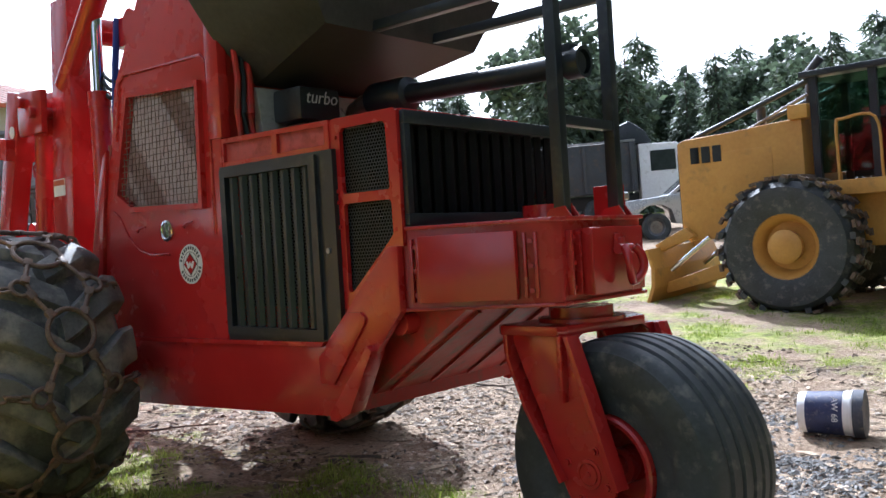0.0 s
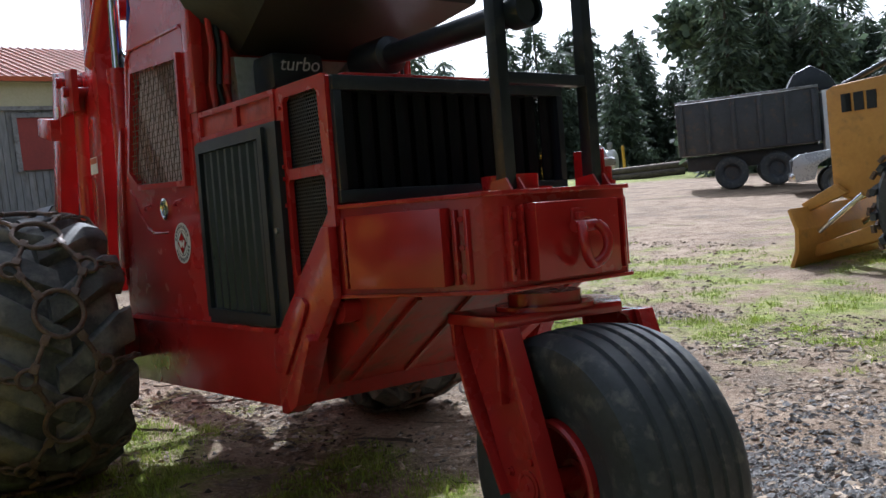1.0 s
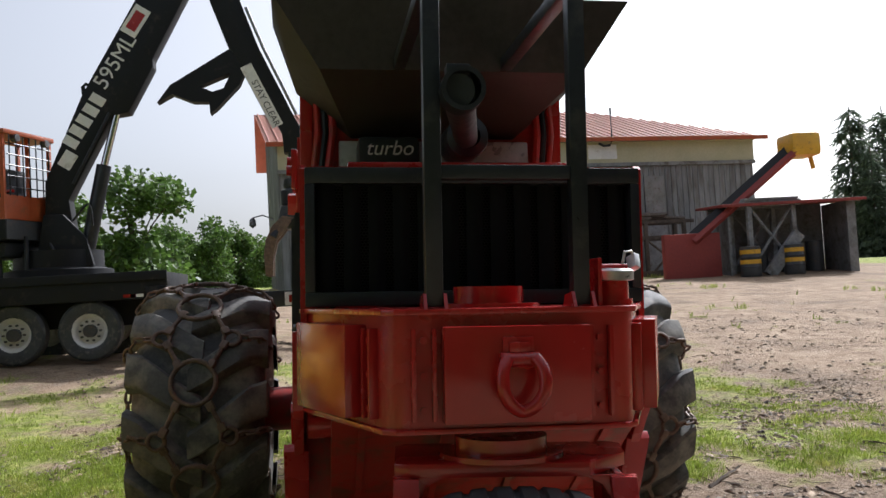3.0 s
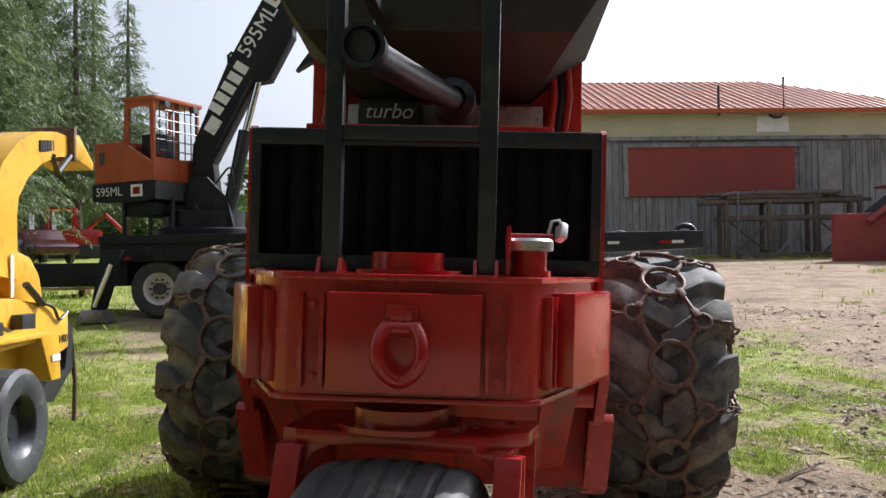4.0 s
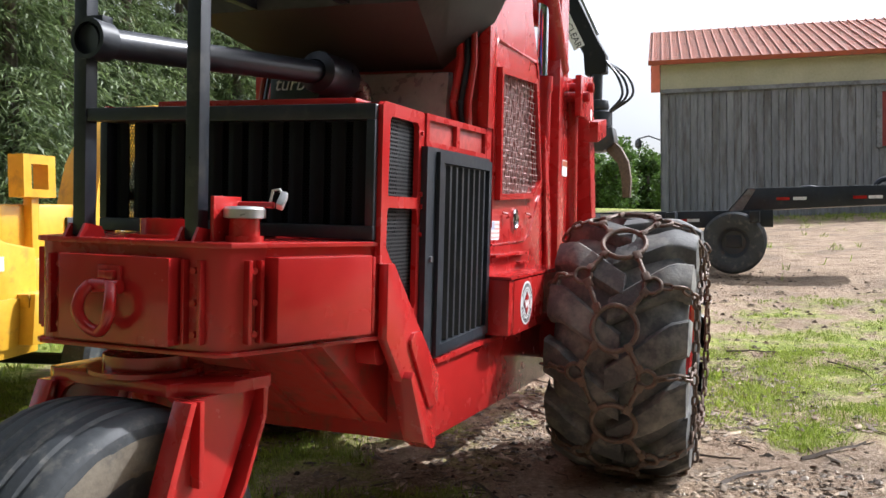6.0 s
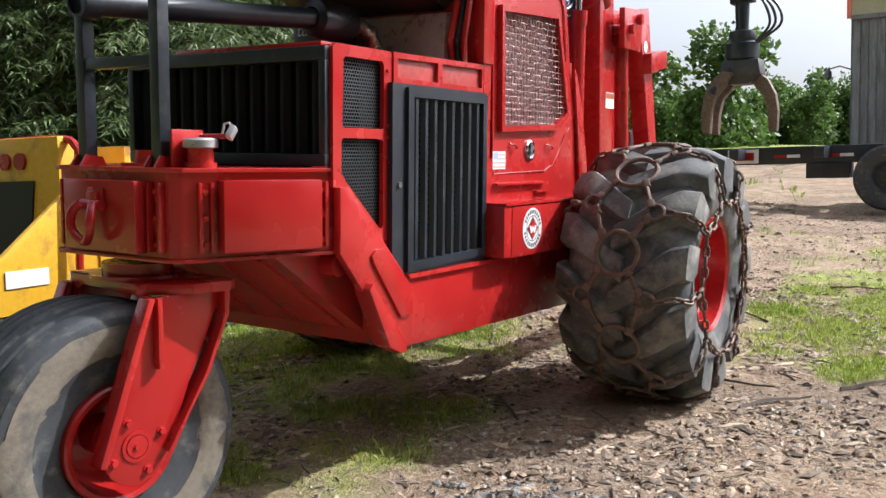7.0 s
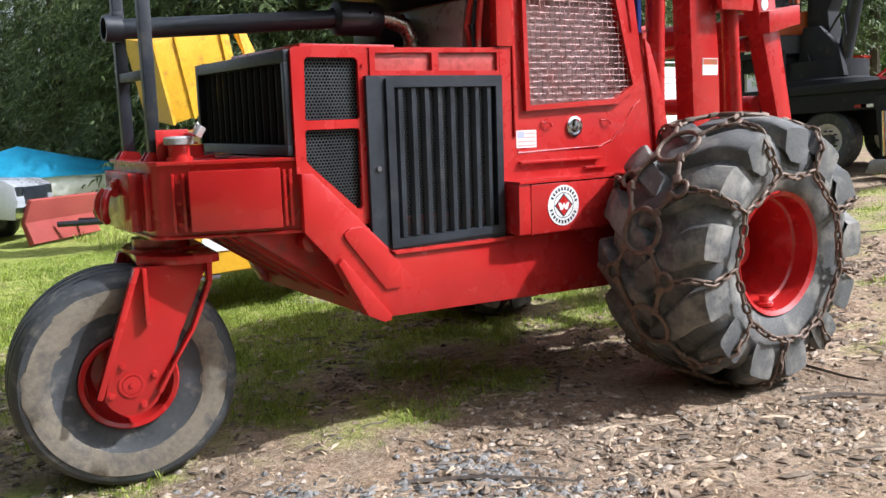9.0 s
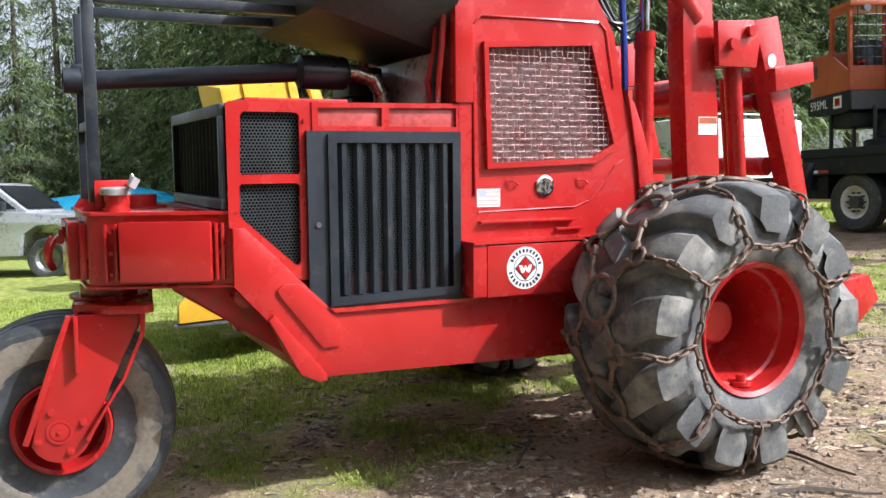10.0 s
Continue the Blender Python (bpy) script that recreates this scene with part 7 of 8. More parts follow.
rods("lever", BLACK, ch, [(0.55, -0.28, 1.52), (0.85, -0.28, 1.32)], r=0.03)
rods("cable", BLACK, ch, [(-0.05, -0.35, 1.2), (0.15, -0.33, 1.12), (0.36, -0.3, 1.1)], r=0.014, seg=6)
rods("cable", BLACK, ch, [(0.8, -0.26, 1.35), (1.05, -0.28, 1.28), (1.2, -0.27, 1.15), (1.35, -0.28, 1.22)], r=0.014, seg=6)
lettering("BC1400", 0.095, BLACK, ch, Matrix.Translation((1.20, -0.258, 0.88)) @ Euler((radians(90), 0, 0)).to_matrix().to_4x4())
slab("stripe_decal", WHITE, ch, (0.55, 0.70, -0.472, -0.462, 0.80, 0.86), 0)
wheel(ch, (-0.08, -0.42, 0.39), 0.39, 0.26, "y", BLACK, "wheel", 0.55)
wheel(ch, (-0.08, 1.45, 0.39), 0.39, 0.26, "y", BLACK, "wheel", 0.55)
rods("axle", BLACK, ch, [(-0.08, -0.42, 0.39), (-0.08, 1.45, 0.39)], r=0.05)
rods("drawbar", YELLOW, ch, [(1.3, 0.5, 0.6), (2.9, 0.5, 0.55)], r=0.08)
rods("jack_stand", GREY_STEEL, ch, [(2.6, 0.65, 0.9), (2.6, 0.65, 0.03)], r=0.05)
rods("safety_chain", RUST, ch, [(1.62, -0.2, 0.95), (1.66, -0.22, 0.5), (1.68, -0.2, 0.15)], r=0.02)
# discharge chute
bm = B()
path = [(0.36, 1.4), (0.39, 1.70), (0.44, 1.92), (0.55, 2.12), (0.80, 2.31), (1.2, 2.44), (1.65, 2.51), (2.05, 2.53)]
secs = []
for i, (cx, cz) in enumerate(path):
    a, b = path[max(0, i - 1)], path[min(len(path) - 1, i + 1)]
    t = Vector((b[0] - a[0], 0, b[1] - a[1])).normalized()
    nrm = Vector((-t.z, 0, t.x))
    w, hgt = 0.20 - 0.010 * i, 0.24 - 0.022 * i
    secs.append([bm.verts.new(Vector((cx, 0.45, cz)) + Vector((0, w * p, 0)) + nrm * hgt * q) for p, q in ((-1, -1), (1, -1), (1, 1), (-1, 1))])
for A, C in zip(secs, secs[1:]):
    for k in range(4):
        bm.faces.new((A[k], A[(k + 1) % 4], C[(k + 1) % 4], C[k]))
bm.faces.new(secs[0][::-1])
bm.faces.new(secs[-1])
chute = part("discharge_chute", bm, YELLOW, ch)
profile("chute_flap", YELLOW, chute, [(2.03, 2.63), (2.14, 2.64), (2.60, 2.43), (2.58, 2.36), (2.03, 2.43)], 0.26, 0.64)
slab("flap_hinge", RUST, chute, (2.00, 2.08, 0.26, 0.64, 2.40, 2.70), 0.01)
rods("flap_rod", BLACK, chute, [(1.5, 0.3, 2.40), (1.62, 0.3, 2.27), (1.98, 0.3, 2.44)], r=0.03)
for k in range(7):
    slab("name_bar", BLACK, chute, (1.15 + 0.075 * k, 1.20 + 0.075 * k, 0.285 + 0.0045 * k, 0.30 + 0.0045 * k, 2.405 + 0.008 * k, 2.495 + 0.008 * k), 0)
for o in (chute, *chute.children):
    for v in o.data.vertices:
        v.co.y -= 0.45
        v.co.x = v.co.x if v.co.x < 0.9 else 0.9 + (v.co.x - 0.9) * 0.74
# infeed end, facing back down the yard
profile("infeed_hopper", YELLOW, ch, [(-0.7, 0.55), (-0.7, 1.30), (-1.0, 1.35), (-1.55, 1.68), (-1.62, 1.68), (-1.62, 0.50)], -0.32, 1.35, bev=0.015)
# flat black plate on the solid hopper, standing for the shaded opening
profile("infeed_throat", BLACK_MATT, ch, [(0.05, 0.75), (1.0, 0.75), (1.1, 1.35), (-0.05, 1.35)], -1.64, -1.622, "x", 0)
profile("infeed_table", YELLOW, ch, [(-1.60, -0.30), (-2.50, -0.30), (-1.72, 1.28), (-1.60, 1.28)], 0.40, 0.50, "z")
profile("table_lip", GREY_STEEL, ch, [(-2.0, -0.34), (-2.54, -0.34), (-1.75, 1.30), (-1.66, 1.30)], 0.36, 0.398, "z")
profile("table_side", YELLOW, ch, [(-1.62, 0.42), (-2.50, 0.40), (-2.50, 0.56), (-1.62, 1.25)], -0.36, -0.31)
rods("safety_bar", RED, ch, [(-1.60, -0.45, 0.55), (-1.55, -0.45, 1.45), (-1.54, -0.42, 1.60), (-1.54, -0.25, 1.66), (-1.54, 0.5, 1.66), (-1.54, 1.25, 1.66), (-1.54, 1.42, 1.60), (-1.55, 1.45, 1.45), (-1.60, 1.45, 0.55)], r=0.03, label="red tubular safety bar")
for k, (u, z) in enumerate(((-1.15, 1.15), (-1.0, 0.85), (-1.35, 1.0))):
    slab("instruction_label", WHITE if k < 2 else BLACK, ch, (u, u + 0.12, -0.335, -0.322, z, z + 0.10), 0)
slab("access_panel", YELLOW, ch, (-1.30, -0.80, -0.34, -0.322, 0.60, 0.95), 0.004)
for yy in (0.1, 0.28, 0.85, 1.03):
    bm = B()
    cyl(bm, (-1.62, yy, 1.50), (-1.645, yy, 1.50), 0.065, seg=16)
    part("tail_light", bm, LAMP_RED, ch)
slab("warning_label", WHITE, ch, (-2.15, -1.80, -0.372, -0.362, 0.60, 0.72), 0)
slab("control_post", YELLOW, ch, (-0.50, -0.42, -0.12, -0.04, 1.1, 1.72), 0.01)
bm = B()
holed(bm, [(-0.62, 1.68), (-0.28, 1.68), (-0.28, 2.0), (-0.62, 2.0)], [[(-0.54, 1.74), (-0.36, 1.74), (-0.36, 1.93), (-0.54, 1.93)]], -0.16, -0.02)
part("control_frame", bm, YELLOW, ch, "yellow square control frame")
slab("valve_block", BLACK, ch, (-0.95, -0.75, 0.2, 0.6, 1.30, 1.50), 0.03)

SQUASH = ("body", "engine_cover", "nose_cover", "instrument_panel", "gauge", "instruction_label", "front_skirt", "side_shelf", "battery_box", "pump_block", "lever", "cable", "stripe_decal", "safety_chain")
for o in ch.children:
    if o.name.split(".")[0] in SQUASH and (o.data.vertices[0].co.x > -0.8 or o.name.startswith("body")):
        for v in o.data.vertices:
            v.co.x = v.co.x if v.co.x < 0.35 else 0.35 + (v.co.x - 0.35) * 0.95
            v.co.z = v.co.z if v.co.z < 0.62 else 0.62 + (v.co.z - 0.62) * 0.80

# second yellow chipper standing behind the first
c2 = thing("wood_chipper", "yellow wood chipper with a square upright chute", "wood chipper", stand(3.3, 8.5, 6))
profile("body", YELLOW, c2, [(-0.25, 0.55), (2.2, 0.55), (2.2, 1.2), (0.5, 1.35), (-0.3, 1.28), (-0.36, 1.0)], -0.4, 0.9, bev=0.02)
slab("top_plate", BLACK, c2, (-0.34, 0.45, -0.42, 0.92, 1.30, 1.36), 0.01)
bm = B()
lathe(bm, [(0.24, 1.34), (0.24, 1.95), (0.18, 1.98), (0.18, 2.08), (0.0, 2.08)], (0.18, -0.15, 0), 24, "z")
part("swivel_post", bm, BLACK, c2, "black round swivel post")
mm = Matrix.Translation((-0.15, -0.10, 2.55)) @ Matrix.Rotation(radians(-15), 4, "Y") @ Matrix.Rotation(radians(10), 4, "X")
bm = B()
bx(bm, -0.60, 0.55, -0.42, 0.42, -0.58, 0.56, 0.02, mm)
tube2 = part("square_chute", bm, YELLOW, c2, "square yellow sheet steel chute")
for k in (-0.60, -0.27, 0.42):
    bm = B()
    bx(bm, k - 0.02, k + 0.02, -0.45, 0.44, -0.59, 0.57, 0, mm)
    part("chute_rib", bm, YELLOW, tube2)
bm = B()
holed(bm, [(0.35, 2.05), (0.95, 1.98), (0.78, 2.35), (0.85, 2.75), (0.62, 3.25), (0.52, 3.25), (0.66, 2.78), (0.42, 2.62)], [[(0.58, 2.32), (0.66, 2.35), (0.70, 2.60), (0.62, 2.62)]], -0.35, -0.28)
lug2 = part("chute_bracket", bm, YELLOW, c2)
rods("bracket_arm", YELLOW, c2, [(0.25, -0.2, 2.0), (0.6, -0.3, 2.15)], r=0.07)
rods("chute_lever", YELLOW, c2, [(0.72, -0.3, 2.7), (0.48, -0.3, 3.25)], r=0.035)
for yy in (-0.52, 1.02):
    wheel(c2, (0.6, yy, 0.39), 0.39, 0.24, "y", BLACK, "wheel", 0.55)
rods("axle", BLACK, c2, [(0.6, -0.52, 0.39), (0.6, 1.02, 0.39)], r=0.05)

# white box body, maroon car, red machine and lumber beyond the chipper
bt = thing("box_trailer", "white ribbed box trailer with a roof rack", "trailer", stand(14.7, 11.2, 0))
slab("box", WHITE, bt, (-1.8, 1.8, -1.0, 1.0, 0.45, 2.2), 0.10)
for k in range(11):
    slab("side_rib", WHITE, bt, (-1.7, 1.7, -1.012, -1.0, 0.55 + 0.14 * k, 0.60 + 0.14 * k), 0)
rods("roof_rack", GREY_STEEL, bt, *[[(u, -0.9, 2.18), (u, -0.9, 2.5)] for u in (-1.6, 0.1, 1.7)], [(-1.6, -0.9, 2.3), (1.7, -0.9, 2.3)], r=0.025)
for yy in (-0.95, 0.95):
    wheel(bt, (0.3, yy, 0.36), 0.36, 0.24, "y")
x, y = polar(-2.45, -0.66, 28.0, 40)
car = thing("saloon_car", "dark maroon saloon car parked under the trees", "car", stand(x, y, 228))
profile("body", MAROON, car, [(2.2, 0.35), (2.25, 0.65), (1.9, 0.82), (1.0, 0.92), (0.35, 1.38), (-0.8, 1.40), (-1.6, 0.98), (-2.2, 0.92), (-2.25, 0.4)], -0.85, 0.85, bev=0.08)
profile("side_glass", GLASS_DARK, car, [(0.85, 0.95), (0.32, 1.30), (-0.75, 1.32), (-1.35, 0.98)], 0.84, 0.86, bev=0)
profile("side_glass", GLASS_DARK, car, [(0.85, 0.95), (0.32, 1.30), (-0.75, 1.32), (-1.35, 0.98)], -0.86, -0.84, bev=0)
for xx in (1.4, -1.35):
    for yy in (-0.78, 0.78):
        wheel(car, (xx, yy, 0.32), 0.32, 0.2, "y", GREY_STEEL)
x, y = polar(-2.45, -0.66, 26.5, 44)
rm = thing("red_tractor", "small orange-red tracked machine parked far off", "tractor", stand(x, y, 110))
slab("hull", RED, rm, (-1.6, 1.4, -0.8, 0.8, 0.5, 1.3), 0.05)
slab("track", BLACK, rm, (-1.7, 1.5, 0.6, 0.95, 0.03, 0.6), 0.1)
slab("track", BLACK, rm, (-1.7, 1.5, -0.95, -0.6, 0.03, 0.6), 0.1)
bm = B()
for xx in (-0.5, 0.6):
    for yy in (-0.6, 0.6):
        bx(bm, xx - 0.06, xx + 0.06, yy - 0.06, yy + 0.06, 1.3, 2.2)
bx(bm, -0.6, 0.7, -0.7, 0.7, 2.2, 2.3)
part("cab_frame", bm, RED, rm)
rods("boom", RED, rm, [(-1.0, 0, 1.3), (-1.8, 0, 2.0), (-2.6, 0, 1.2)], r=0.1)
x, y = polar(-2.45, -0.66, 28.2, 22)
lu = thing("lumber_stack", "small stack of sawn lumber on the grass", "lumber", stand(x, y, 120))
for k in range(12):
    slab("plank", WOOD_TAN, lu, (-1.3 + 0.05 * (k % 3), 1.3 + 0.07 * (k % 2), -0.45 + 0.3 * (k % 4), -0.19 + 0.3 * (k % 4), 0.16 + 0.10 * (k // 4), 0.21 + 0.10 * (k // 4)), 0.004, "", Matrix.Rotation(radians((k * 37 % 23) - 11), 4, "Z"))
for xx in (-0.9, 0.9):
    slab("bearer", WOOD_TAN, lu, (xx - 0.06, xx + 0.06, -0.5, 1.0, 0.0, 0.16), 0.004)

# old rack of dark timber in front of the barn
rk = thing("timber_rack", "dark weathered rack with rough timber stacked on it", "rack", Matrix.Translation((0, -0.75, 0.3)))
rz = gz(29.9, -9.0)
for yy in (-7.8, -9.3, -10.9, -12.4):
    for xx in (29.6, 30.5):
        slab("rack_post", BARK, rk, (xx - 0.07, xx + 0.07, yy - 0.07, yy + 0.07, rz - 0.3, 3.4), 0.01)
for xx in (29.6, 30.5):
    slab("rack_rail", BARK, rk, (xx - 0.05, xx + 0.05, -12.6, -7.6, 2.72, 2.88), 0.01)
    slab("rack_rail", BARK, rk, (xx - 0.06, xx + 0.06, -12.8, -7.0, 3.32, 3.45), 0.01)
for y0 in (-7.9, -10.95):
    rods("rack_brace", BARK, rk, [(29.6, y0, 2.7), (29.6, y0 - 1.35, 1.55)], r=0.045, seg=6)
    rods("rack_brace", BARK, rk, [(29.6, y0 - 1.35, 2.7), (29.6, y0 - 0.2, 1.55)], r=0.045, seg=6)
rng = random.Random(77)
for k in range(16):
    yy, xx, zz = rng.uniform(-10.5, -9.2), 29.55 + 0.14 * (k % 8), 3.52 + 0.13 * (k // 8) + rng.uniform(-0.02, 0.03)
    L = rng.uniform(1.4, 2.4)
    rods("rough_board", BARK, rk, [(xx, yy - L, zz), (xx + rng.uniform(-0.05, 0.05), yy + L * 0.3, zz + 0.02), (xx, yy + L, zz + rng.uniform(-0.05, 0.05))], r=0.075, seg=6)
pp = thing("pole_frame", "thin galvanised pole with a short arm at the barn", "pole", Matrix.Translation((29.3, -8.9, gz(29.3, -8.9))))
rods("pole", GREY_STEEL, pp, [(0, 0, -0.2), (0, 0.02, 2.35)], r=0.035)
rods("arm", GREY_STEEL, pp, [(0, 0.02, 2.33), (0, 0.58, 2.2)], r=0.03)
bm = B()
tube(bm, [(29.2, -10.1, gz(29.2, -10.1)), (29.7, -11.1, 2.75)], 0.035, 8)
solid("leaning_pole", bm, GREY_STEEL, "pale pole leaning on the timber rack", "pole")
bm = B()
bx(bm, 29.0, 29.3, -14.6, -8.8, gz(29.1, -9) - 0.1, gz(29.1, -9) + 0.2, 0.02)
solid("squared_timber", bm, BARK, "long dark timber lying in the grass", "timber")

# silver pickup with a plough, boat under a blue tarp
pickup("pickup_truck", "silver pickup truck parked on the grass by the trees", stand(-0.7, 14.6, -28, -0.06), SILVER, "parked pickups")
plow = thing("snow_plough", "red snow plough blade standing on the grass", "plough", stand(2.0, 12.2, -38))
profile("blade", DOOR_RED, plow, [(0.0, 0.02), (0.10, 0.05), (-0.02, 0.4), (0.12, 0.75), (0.06, 0.78), (-0.10, 0.4)], -1.2, 1.2, "y")
rods("frame", BLACK, plow, [(0.1, 0.4, 0.3), (0.9, 0.2, 0.3), (0.9, -0.2, 0.3), (0.1, -0.4, 0.3)], r=0.05)
boat = thing("covered_boat", "white boat on a trailer under a bright blue tarp", "boat", stand(2.6, 19.4, -8, 0.12))
bm = B()
prism(bm, [(-2.4, 0.95), (2.6, 1.05), (2.2, 0.6), (1.5, 0.45), (-2.3, 0.45)], -0.95, 0.95, bev=0.1)
part("hull", bm, WHITE, boat)
bm = B()
hump = [(-2.5, 1.0), (-1.9, 1.35), (-1.0, 1.5), (-0.1, 1.78), (0.7, 1.55), (1.8, 1.30), (2.7, 1.05)]
prev = None
for (u, z) in hump:
    ring = [bm.verts.new((u, v, 0.95 + (z - 0.95) * (1 - abs(v / 1.05) ** 1.6) + random.uniform(-0.03, 0.03))) for v in (-1.05, -0.8, -0.5, -0.2, 0.2, 0.5, 0.8, 1.05)]
    if prev:
        for k in range(7):
            bm.faces.new((prev[k], prev[k + 1], ring[k + 1], ring[k]))
    prev = ring
bmesh.ops.solidify(bm, geom=bm.faces[:], thickness=0.01)
part("tarp", bm, TARP, boat, "bright blue creased tarp")
rods("trailer_frame", GREY_STEEL, boat, [(-2.4, 0.6, 0.4), (2.4, 0.6, 0.4), (3.2, 0, 0.4)], [(-2.4, -0.6, 0.4), (2.4, -0.6, 0.4), (3.2, 0, 0.4)], [(3.0, 0, 0.4), (3.0, 0, 0.02)], r=0.04)
for yy in (-1.0, 1.0):
    wheel(boat, (-0.7, yy, 0.3), 0.3, 0.18, "y", WHITE)

# ---- loose ground cover ----
rng = random.Random(77)


def fine_z(x, y):
    p = Vector((x, y, 0))
    near = smooth(22, 8, math.hypot(x - 1, y))
    return height(x, y) + near * (0.030 * noise.noise(p * 1.1) + 0.018 * noise.noise(p * 3.7) + 0.014 * noise.noise(p * 9.0) + 0.008 * noise.noise(p * 21.0))


def scatter(count, x0, x1, y0, y1, keep):
    out = []
    for k in range(count * 4):
        if len(out) >= count:
            break
        x, y = rng.uniform(x0, x1), rng.uniform(y0, y1)
        if rng.random() < keep(x, y):
            out.append((x, y, fine_z(x, y)))
    return out


def lush(x, y):
    g = green(x, y) + noise.noise(Vector((x * 2.0, y * 2.0, 9.0))) * 0.30 + 0.25 * noise.noise(Vector((x * 0.8, y * 0.8, 4.0)))
    return max(0.0, min(1.0, (g - 0.44) * 3.4))


V, F = [], []
for zone in ((90000, -2.5, 7.0, -5.0, 5.0, 0.020), (3500, -2.5, 6.0, -5.0, 5.0, 0.06), (50000, -3.0, 15.0, -9.5, 9.0, 0.035), (12000, 2, 28, 4, 26, 0.13), (9000, 12, 31, -14, 4, 0.12)):
    for x, y, z in scatter(*zone[:5], lush):
        for b in range(3):
            a = rng.uniform(0, 6.28)
            h = zone[5] * rng.uniform(0.4, 1.25)
            dx, dy = math.cos(a), math.sin(a)
            lean = h * rng.uniform(0.1, 0.9)
            wv = 0.0025 + 0.035 * h
            px, py = x + rng.gauss(0, 0.02), y + rng.gauss(0, 0.02)
            o = len(V)
            if zone[5] < 0.03:
                V += [(px - dy * wv, py + dx * wv, z - 0.01), (px + dy * wv, py - dx * wv, z - 0.01), (px + dx * lean, py + dy * lean, z + h)]
                F.append((o, o + 1, o + 2))
                continue
            V += [(px - dy * wv, py + dx * wv, z - 0.01), (px + dy * wv, py - dx * wv, z - 0.01), (px + dx * lean * 0.5 + dy * wv * 0.7, py + dy * lean * 0.5 - dx * wv * 0.7, z + h * 0.65), (px + dx * lean, py + dy * lean, z + h)]
            F += [(o, o + 1, o + 2), (o, o + 2, o + 3)]
solid("grass", stuff_mesh("grass", V, F, GRASS), None, "patchy short green yard grass", "grass", kind="stuff")


def litter(x, y):
    """Loose stuff gathers in drifts."""
    return max(0.06, min(1.0, 0.5 + 1.5 * noise.noise(Vector((x * 0.9, y * 0.9, 21.0))) + 0.7 * noise.noise(Vector((x * 3.1, y * 3.1, 5.0)))))


def pebbles(count, area, lo, hi, flat, mat, name, label, heart=None):
    V, F = [], []
    for x, y, z in scatter(count, *area, lambda x, y: (1.0 - 0.8 * lush(x, y)) * litter(x, y) * (1.0 if heart is None else smooth(heart[2], 0.3 * heart[2], math.hypot(x - heart[0], y - heart[1]) + 0.35 * noise.noise(Vector((x * 2.2, y * 2.2, 9.0)))))):
        s = lo + (hi - lo) * rng.random() ** 3
        a = rng.uniform(0, 6.28)
        ex, ey, ez = s * rng.uniform(0.7, 1.4) * (1.0 + 1.6 * rng.random() if flat < 0.5 else 1.0), s * rng.uniform(0.35, 0.9), s * flat * rng.uniform(0.6, 1.2)
        o = len(V)
        ring = []
        for k in range(5):
            t = 2 * math.pi * k / 5 + rng.uniform(-0.3, 0.3)
            u, v = ex * math.cos(t), ey * math.sin(t)
            ring.append((x + u * math.cos(a) - v * math.sin(a), y + u * math.sin(a) + v * math.cos(a), z + ez * rng.uniform(0.0, 0.4)))
        V += ring + [(x + rng.gauss(0, s * 0.2), y + rng.gauss(0, s * 0.2), z + ez), (x + ex * 0.4 * math.cos(a), y + ex * 0.4 * math.sin(a), z + ez * 0.9)]
        for k in range(5):
            F.append((o + k, o + (k + 1) % 5, o + (5 if k < 3 else 6)))
        F += [(o + 3, o + 6, o + 5), (o, o + 5, o + 6)]
    solid(name, stuff_mesh(name, V, F, mat), None, label, name, kind="stuff")


pebbles(9000, (-2.5, 6.0, -5.0, 4.0), 0.006, 0.035, 0.6, STONE, "gravel", "loose grey gravel on the dirt")
pebbles(9000, (-1.2, 1.8, -3.2, -0.3), 0.006, 0.034, 0.6, GRAVEL, "gravel", "patch of loose grey gravel by the tail wheel", (0.25, -1.75, 1.5))
pebbles(16000, (-2.5, 6.5, -5.0, 3.0), 0.005, 0.042, 0.35, CHIP, "wood_chips", "scattered bark and wood chips on the dirt")
pebbles(16000, (-2.5, 7.0, -5.5, 3.0), 0.006, 0.030, 0.7, SOIL, "dirt_clods", "crumbled dry dirt clods")
pebbles(5000, (4.0, 14.0, -10.0, 4.0), 0.015, 0.05, 0.6, SOIL, "dirt_clods", "crumbled dry dirt clods on the far yard")
V, F = [], []
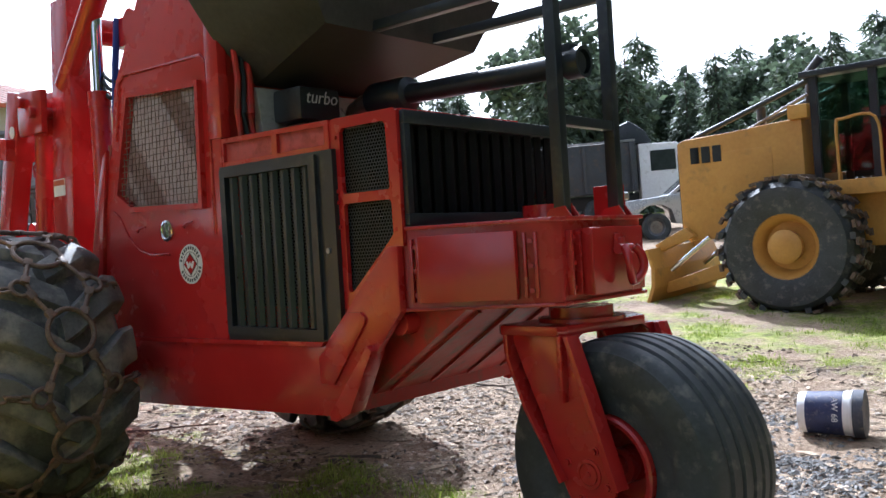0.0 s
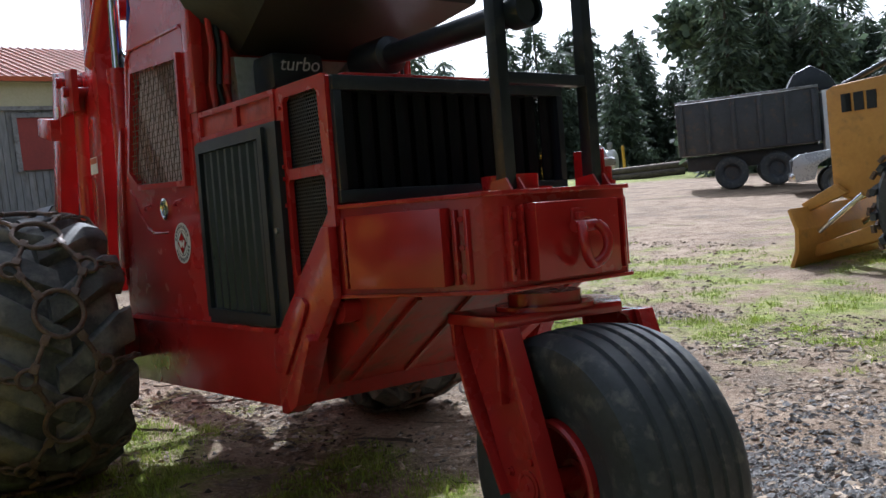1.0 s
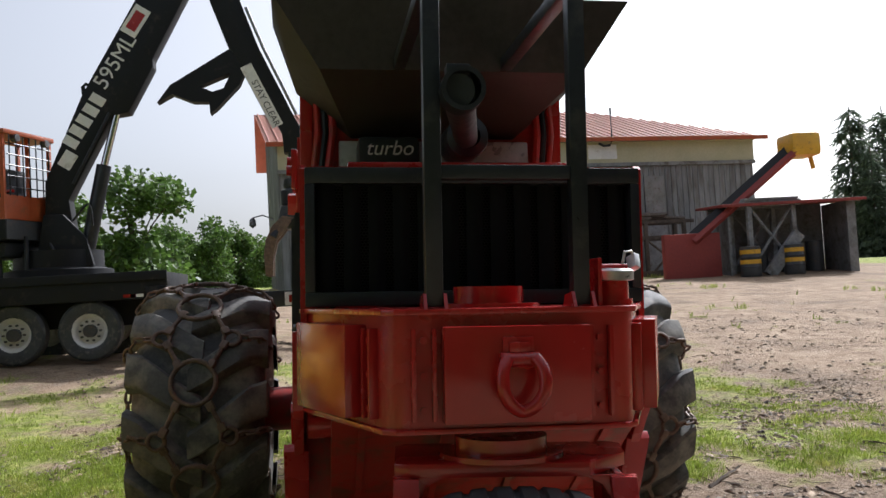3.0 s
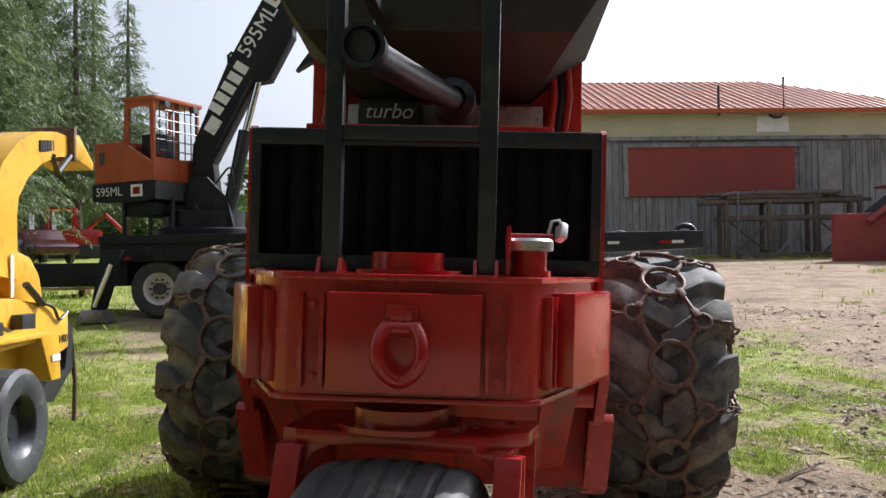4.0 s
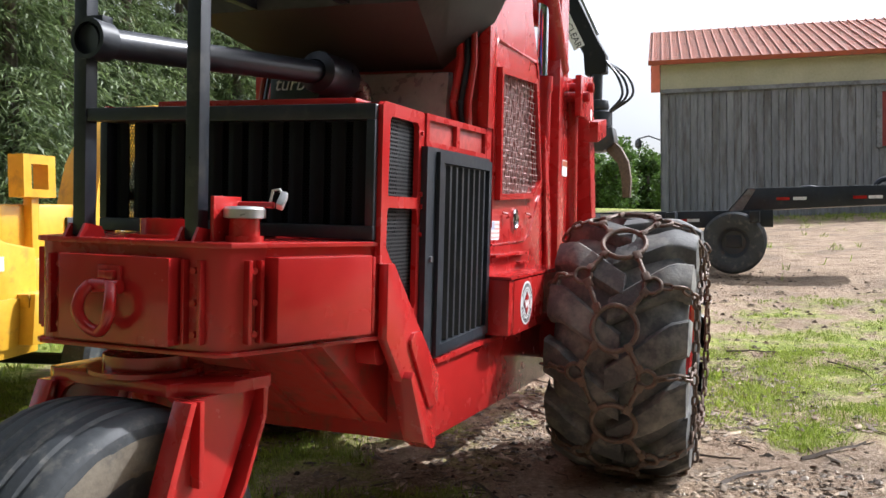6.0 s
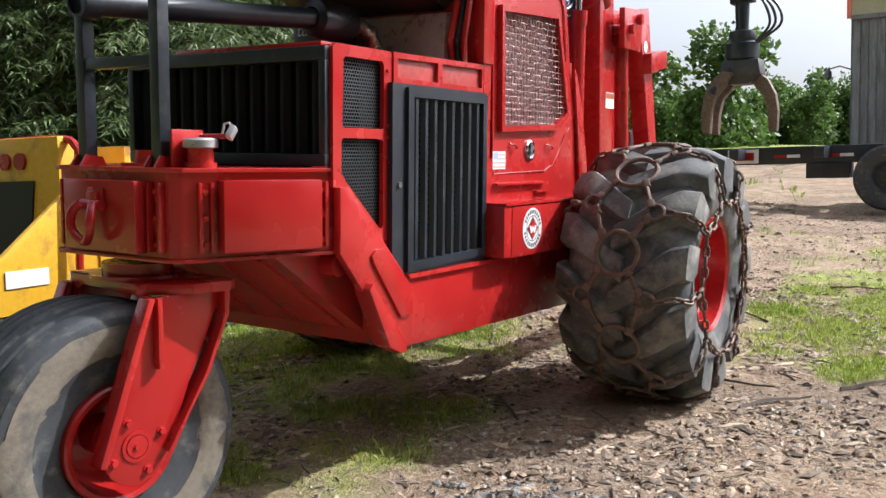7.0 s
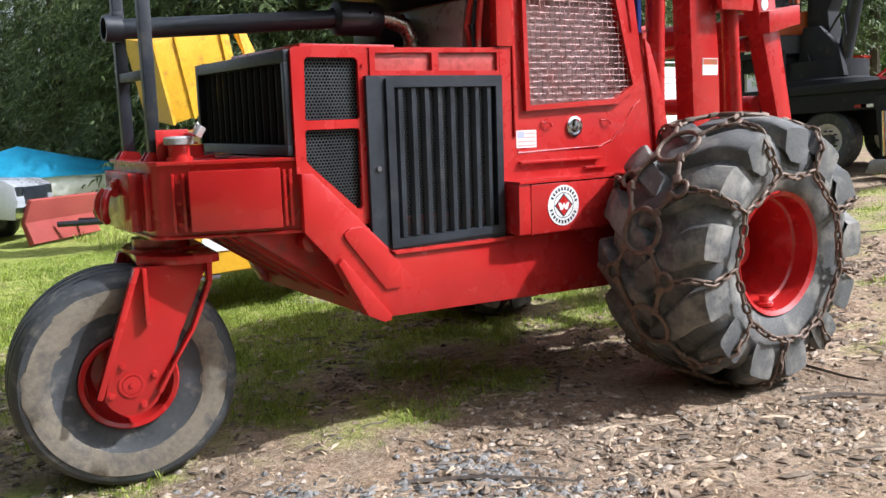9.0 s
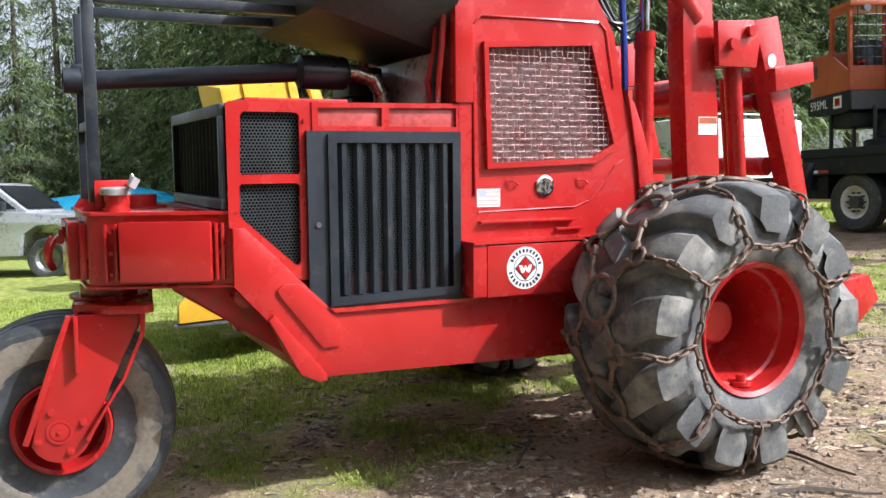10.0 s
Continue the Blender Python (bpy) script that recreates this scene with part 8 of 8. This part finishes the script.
for x, y, z in scatter(420, -2.5, 7.0, -5.0, 3.0, lambda x, y: 1.0):
    long = rng.random() < 0.08
    a, L, w = rng.uniform(0, 6.28), rng.uniform(0.35, 0.9) if long else rng.uniform(0.04, 0.22), rng.uniform(0.005, 0.011) if long else rng.uniform(0.002, 0.005)
    bend = rng.uniform(-0.5, 0.5)
    k = 6 if long else 3
    o = len(V)
    for i in range(k + 1):
        t = i / k
        cx, cy = x + L * t * math.cos(a + bend * t), y + L * t * math.sin(a + bend * t)
        cz = fine_z(cx, cy) + 0.004 + (0.02 * t if long else 0)
        dx, dy, r = math.cos(a + 2 * bend * t), math.sin(a + 2 * bend * t), w * (1.1 - 0.6 * t)
        V += [(cx - dy * r, cy + dx * r, cz), (cx + dy * r, cy - dx * r, cz), (cx, cy, cz + r * 1.8)]
    for i in range(k):
        p = o + 3 * i
        F += [(p, p + 1, p + 4, p + 3), (p + 1, p + 2, p + 5, p + 4), (p + 2, p, p + 3, p + 5)]
solid("twigs", stuff_mesh("twigs", V, F, BARK), None, "dry twigs and thin branches lying on the dirt", "twigs", kind="stuff")
V, F = [], []
for x, y, z in scatter(15000, -2.5, 7.5, -5.2, 3.2, lambda x, y: litter(x + 3.7, y - 1.3)):
    a, L, w = rng.uniform(0, 6.28), rng.uniform(0.015, 0.11), rng.uniform(0.0012, 0.0034)
    bend, up = rng.uniform(-0.8, 0.8), rng.uniform(0.003, 0.016)
    dx, dy = math.cos(a), math.sin(a)
    mx, my = x + dx * L * 0.5 - dy * bend * L * 0.3, y + dy * L * 0.5 + dx * bend * L * 0.3
    o = len(V)
    V += [(x - dy * w, y + dx * w, z + 0.002), (x + dy * w, y - dx * w, z + 0.002), (mx + dy * w, my - dx * w, z + up), (mx - dy * w, my + dx * w, z + up), (x + dx * L, y + dy * L, z + 0.004)]
    F += [(o, o + 1, o + 2, o + 3), (o + 3, o + 2, o + 4)]
solid("straw", stuff_mesh("straw", V, F, STRAW), None, "dry straw and wood fibres trodden into the dirt", "straw", kind="stuff")
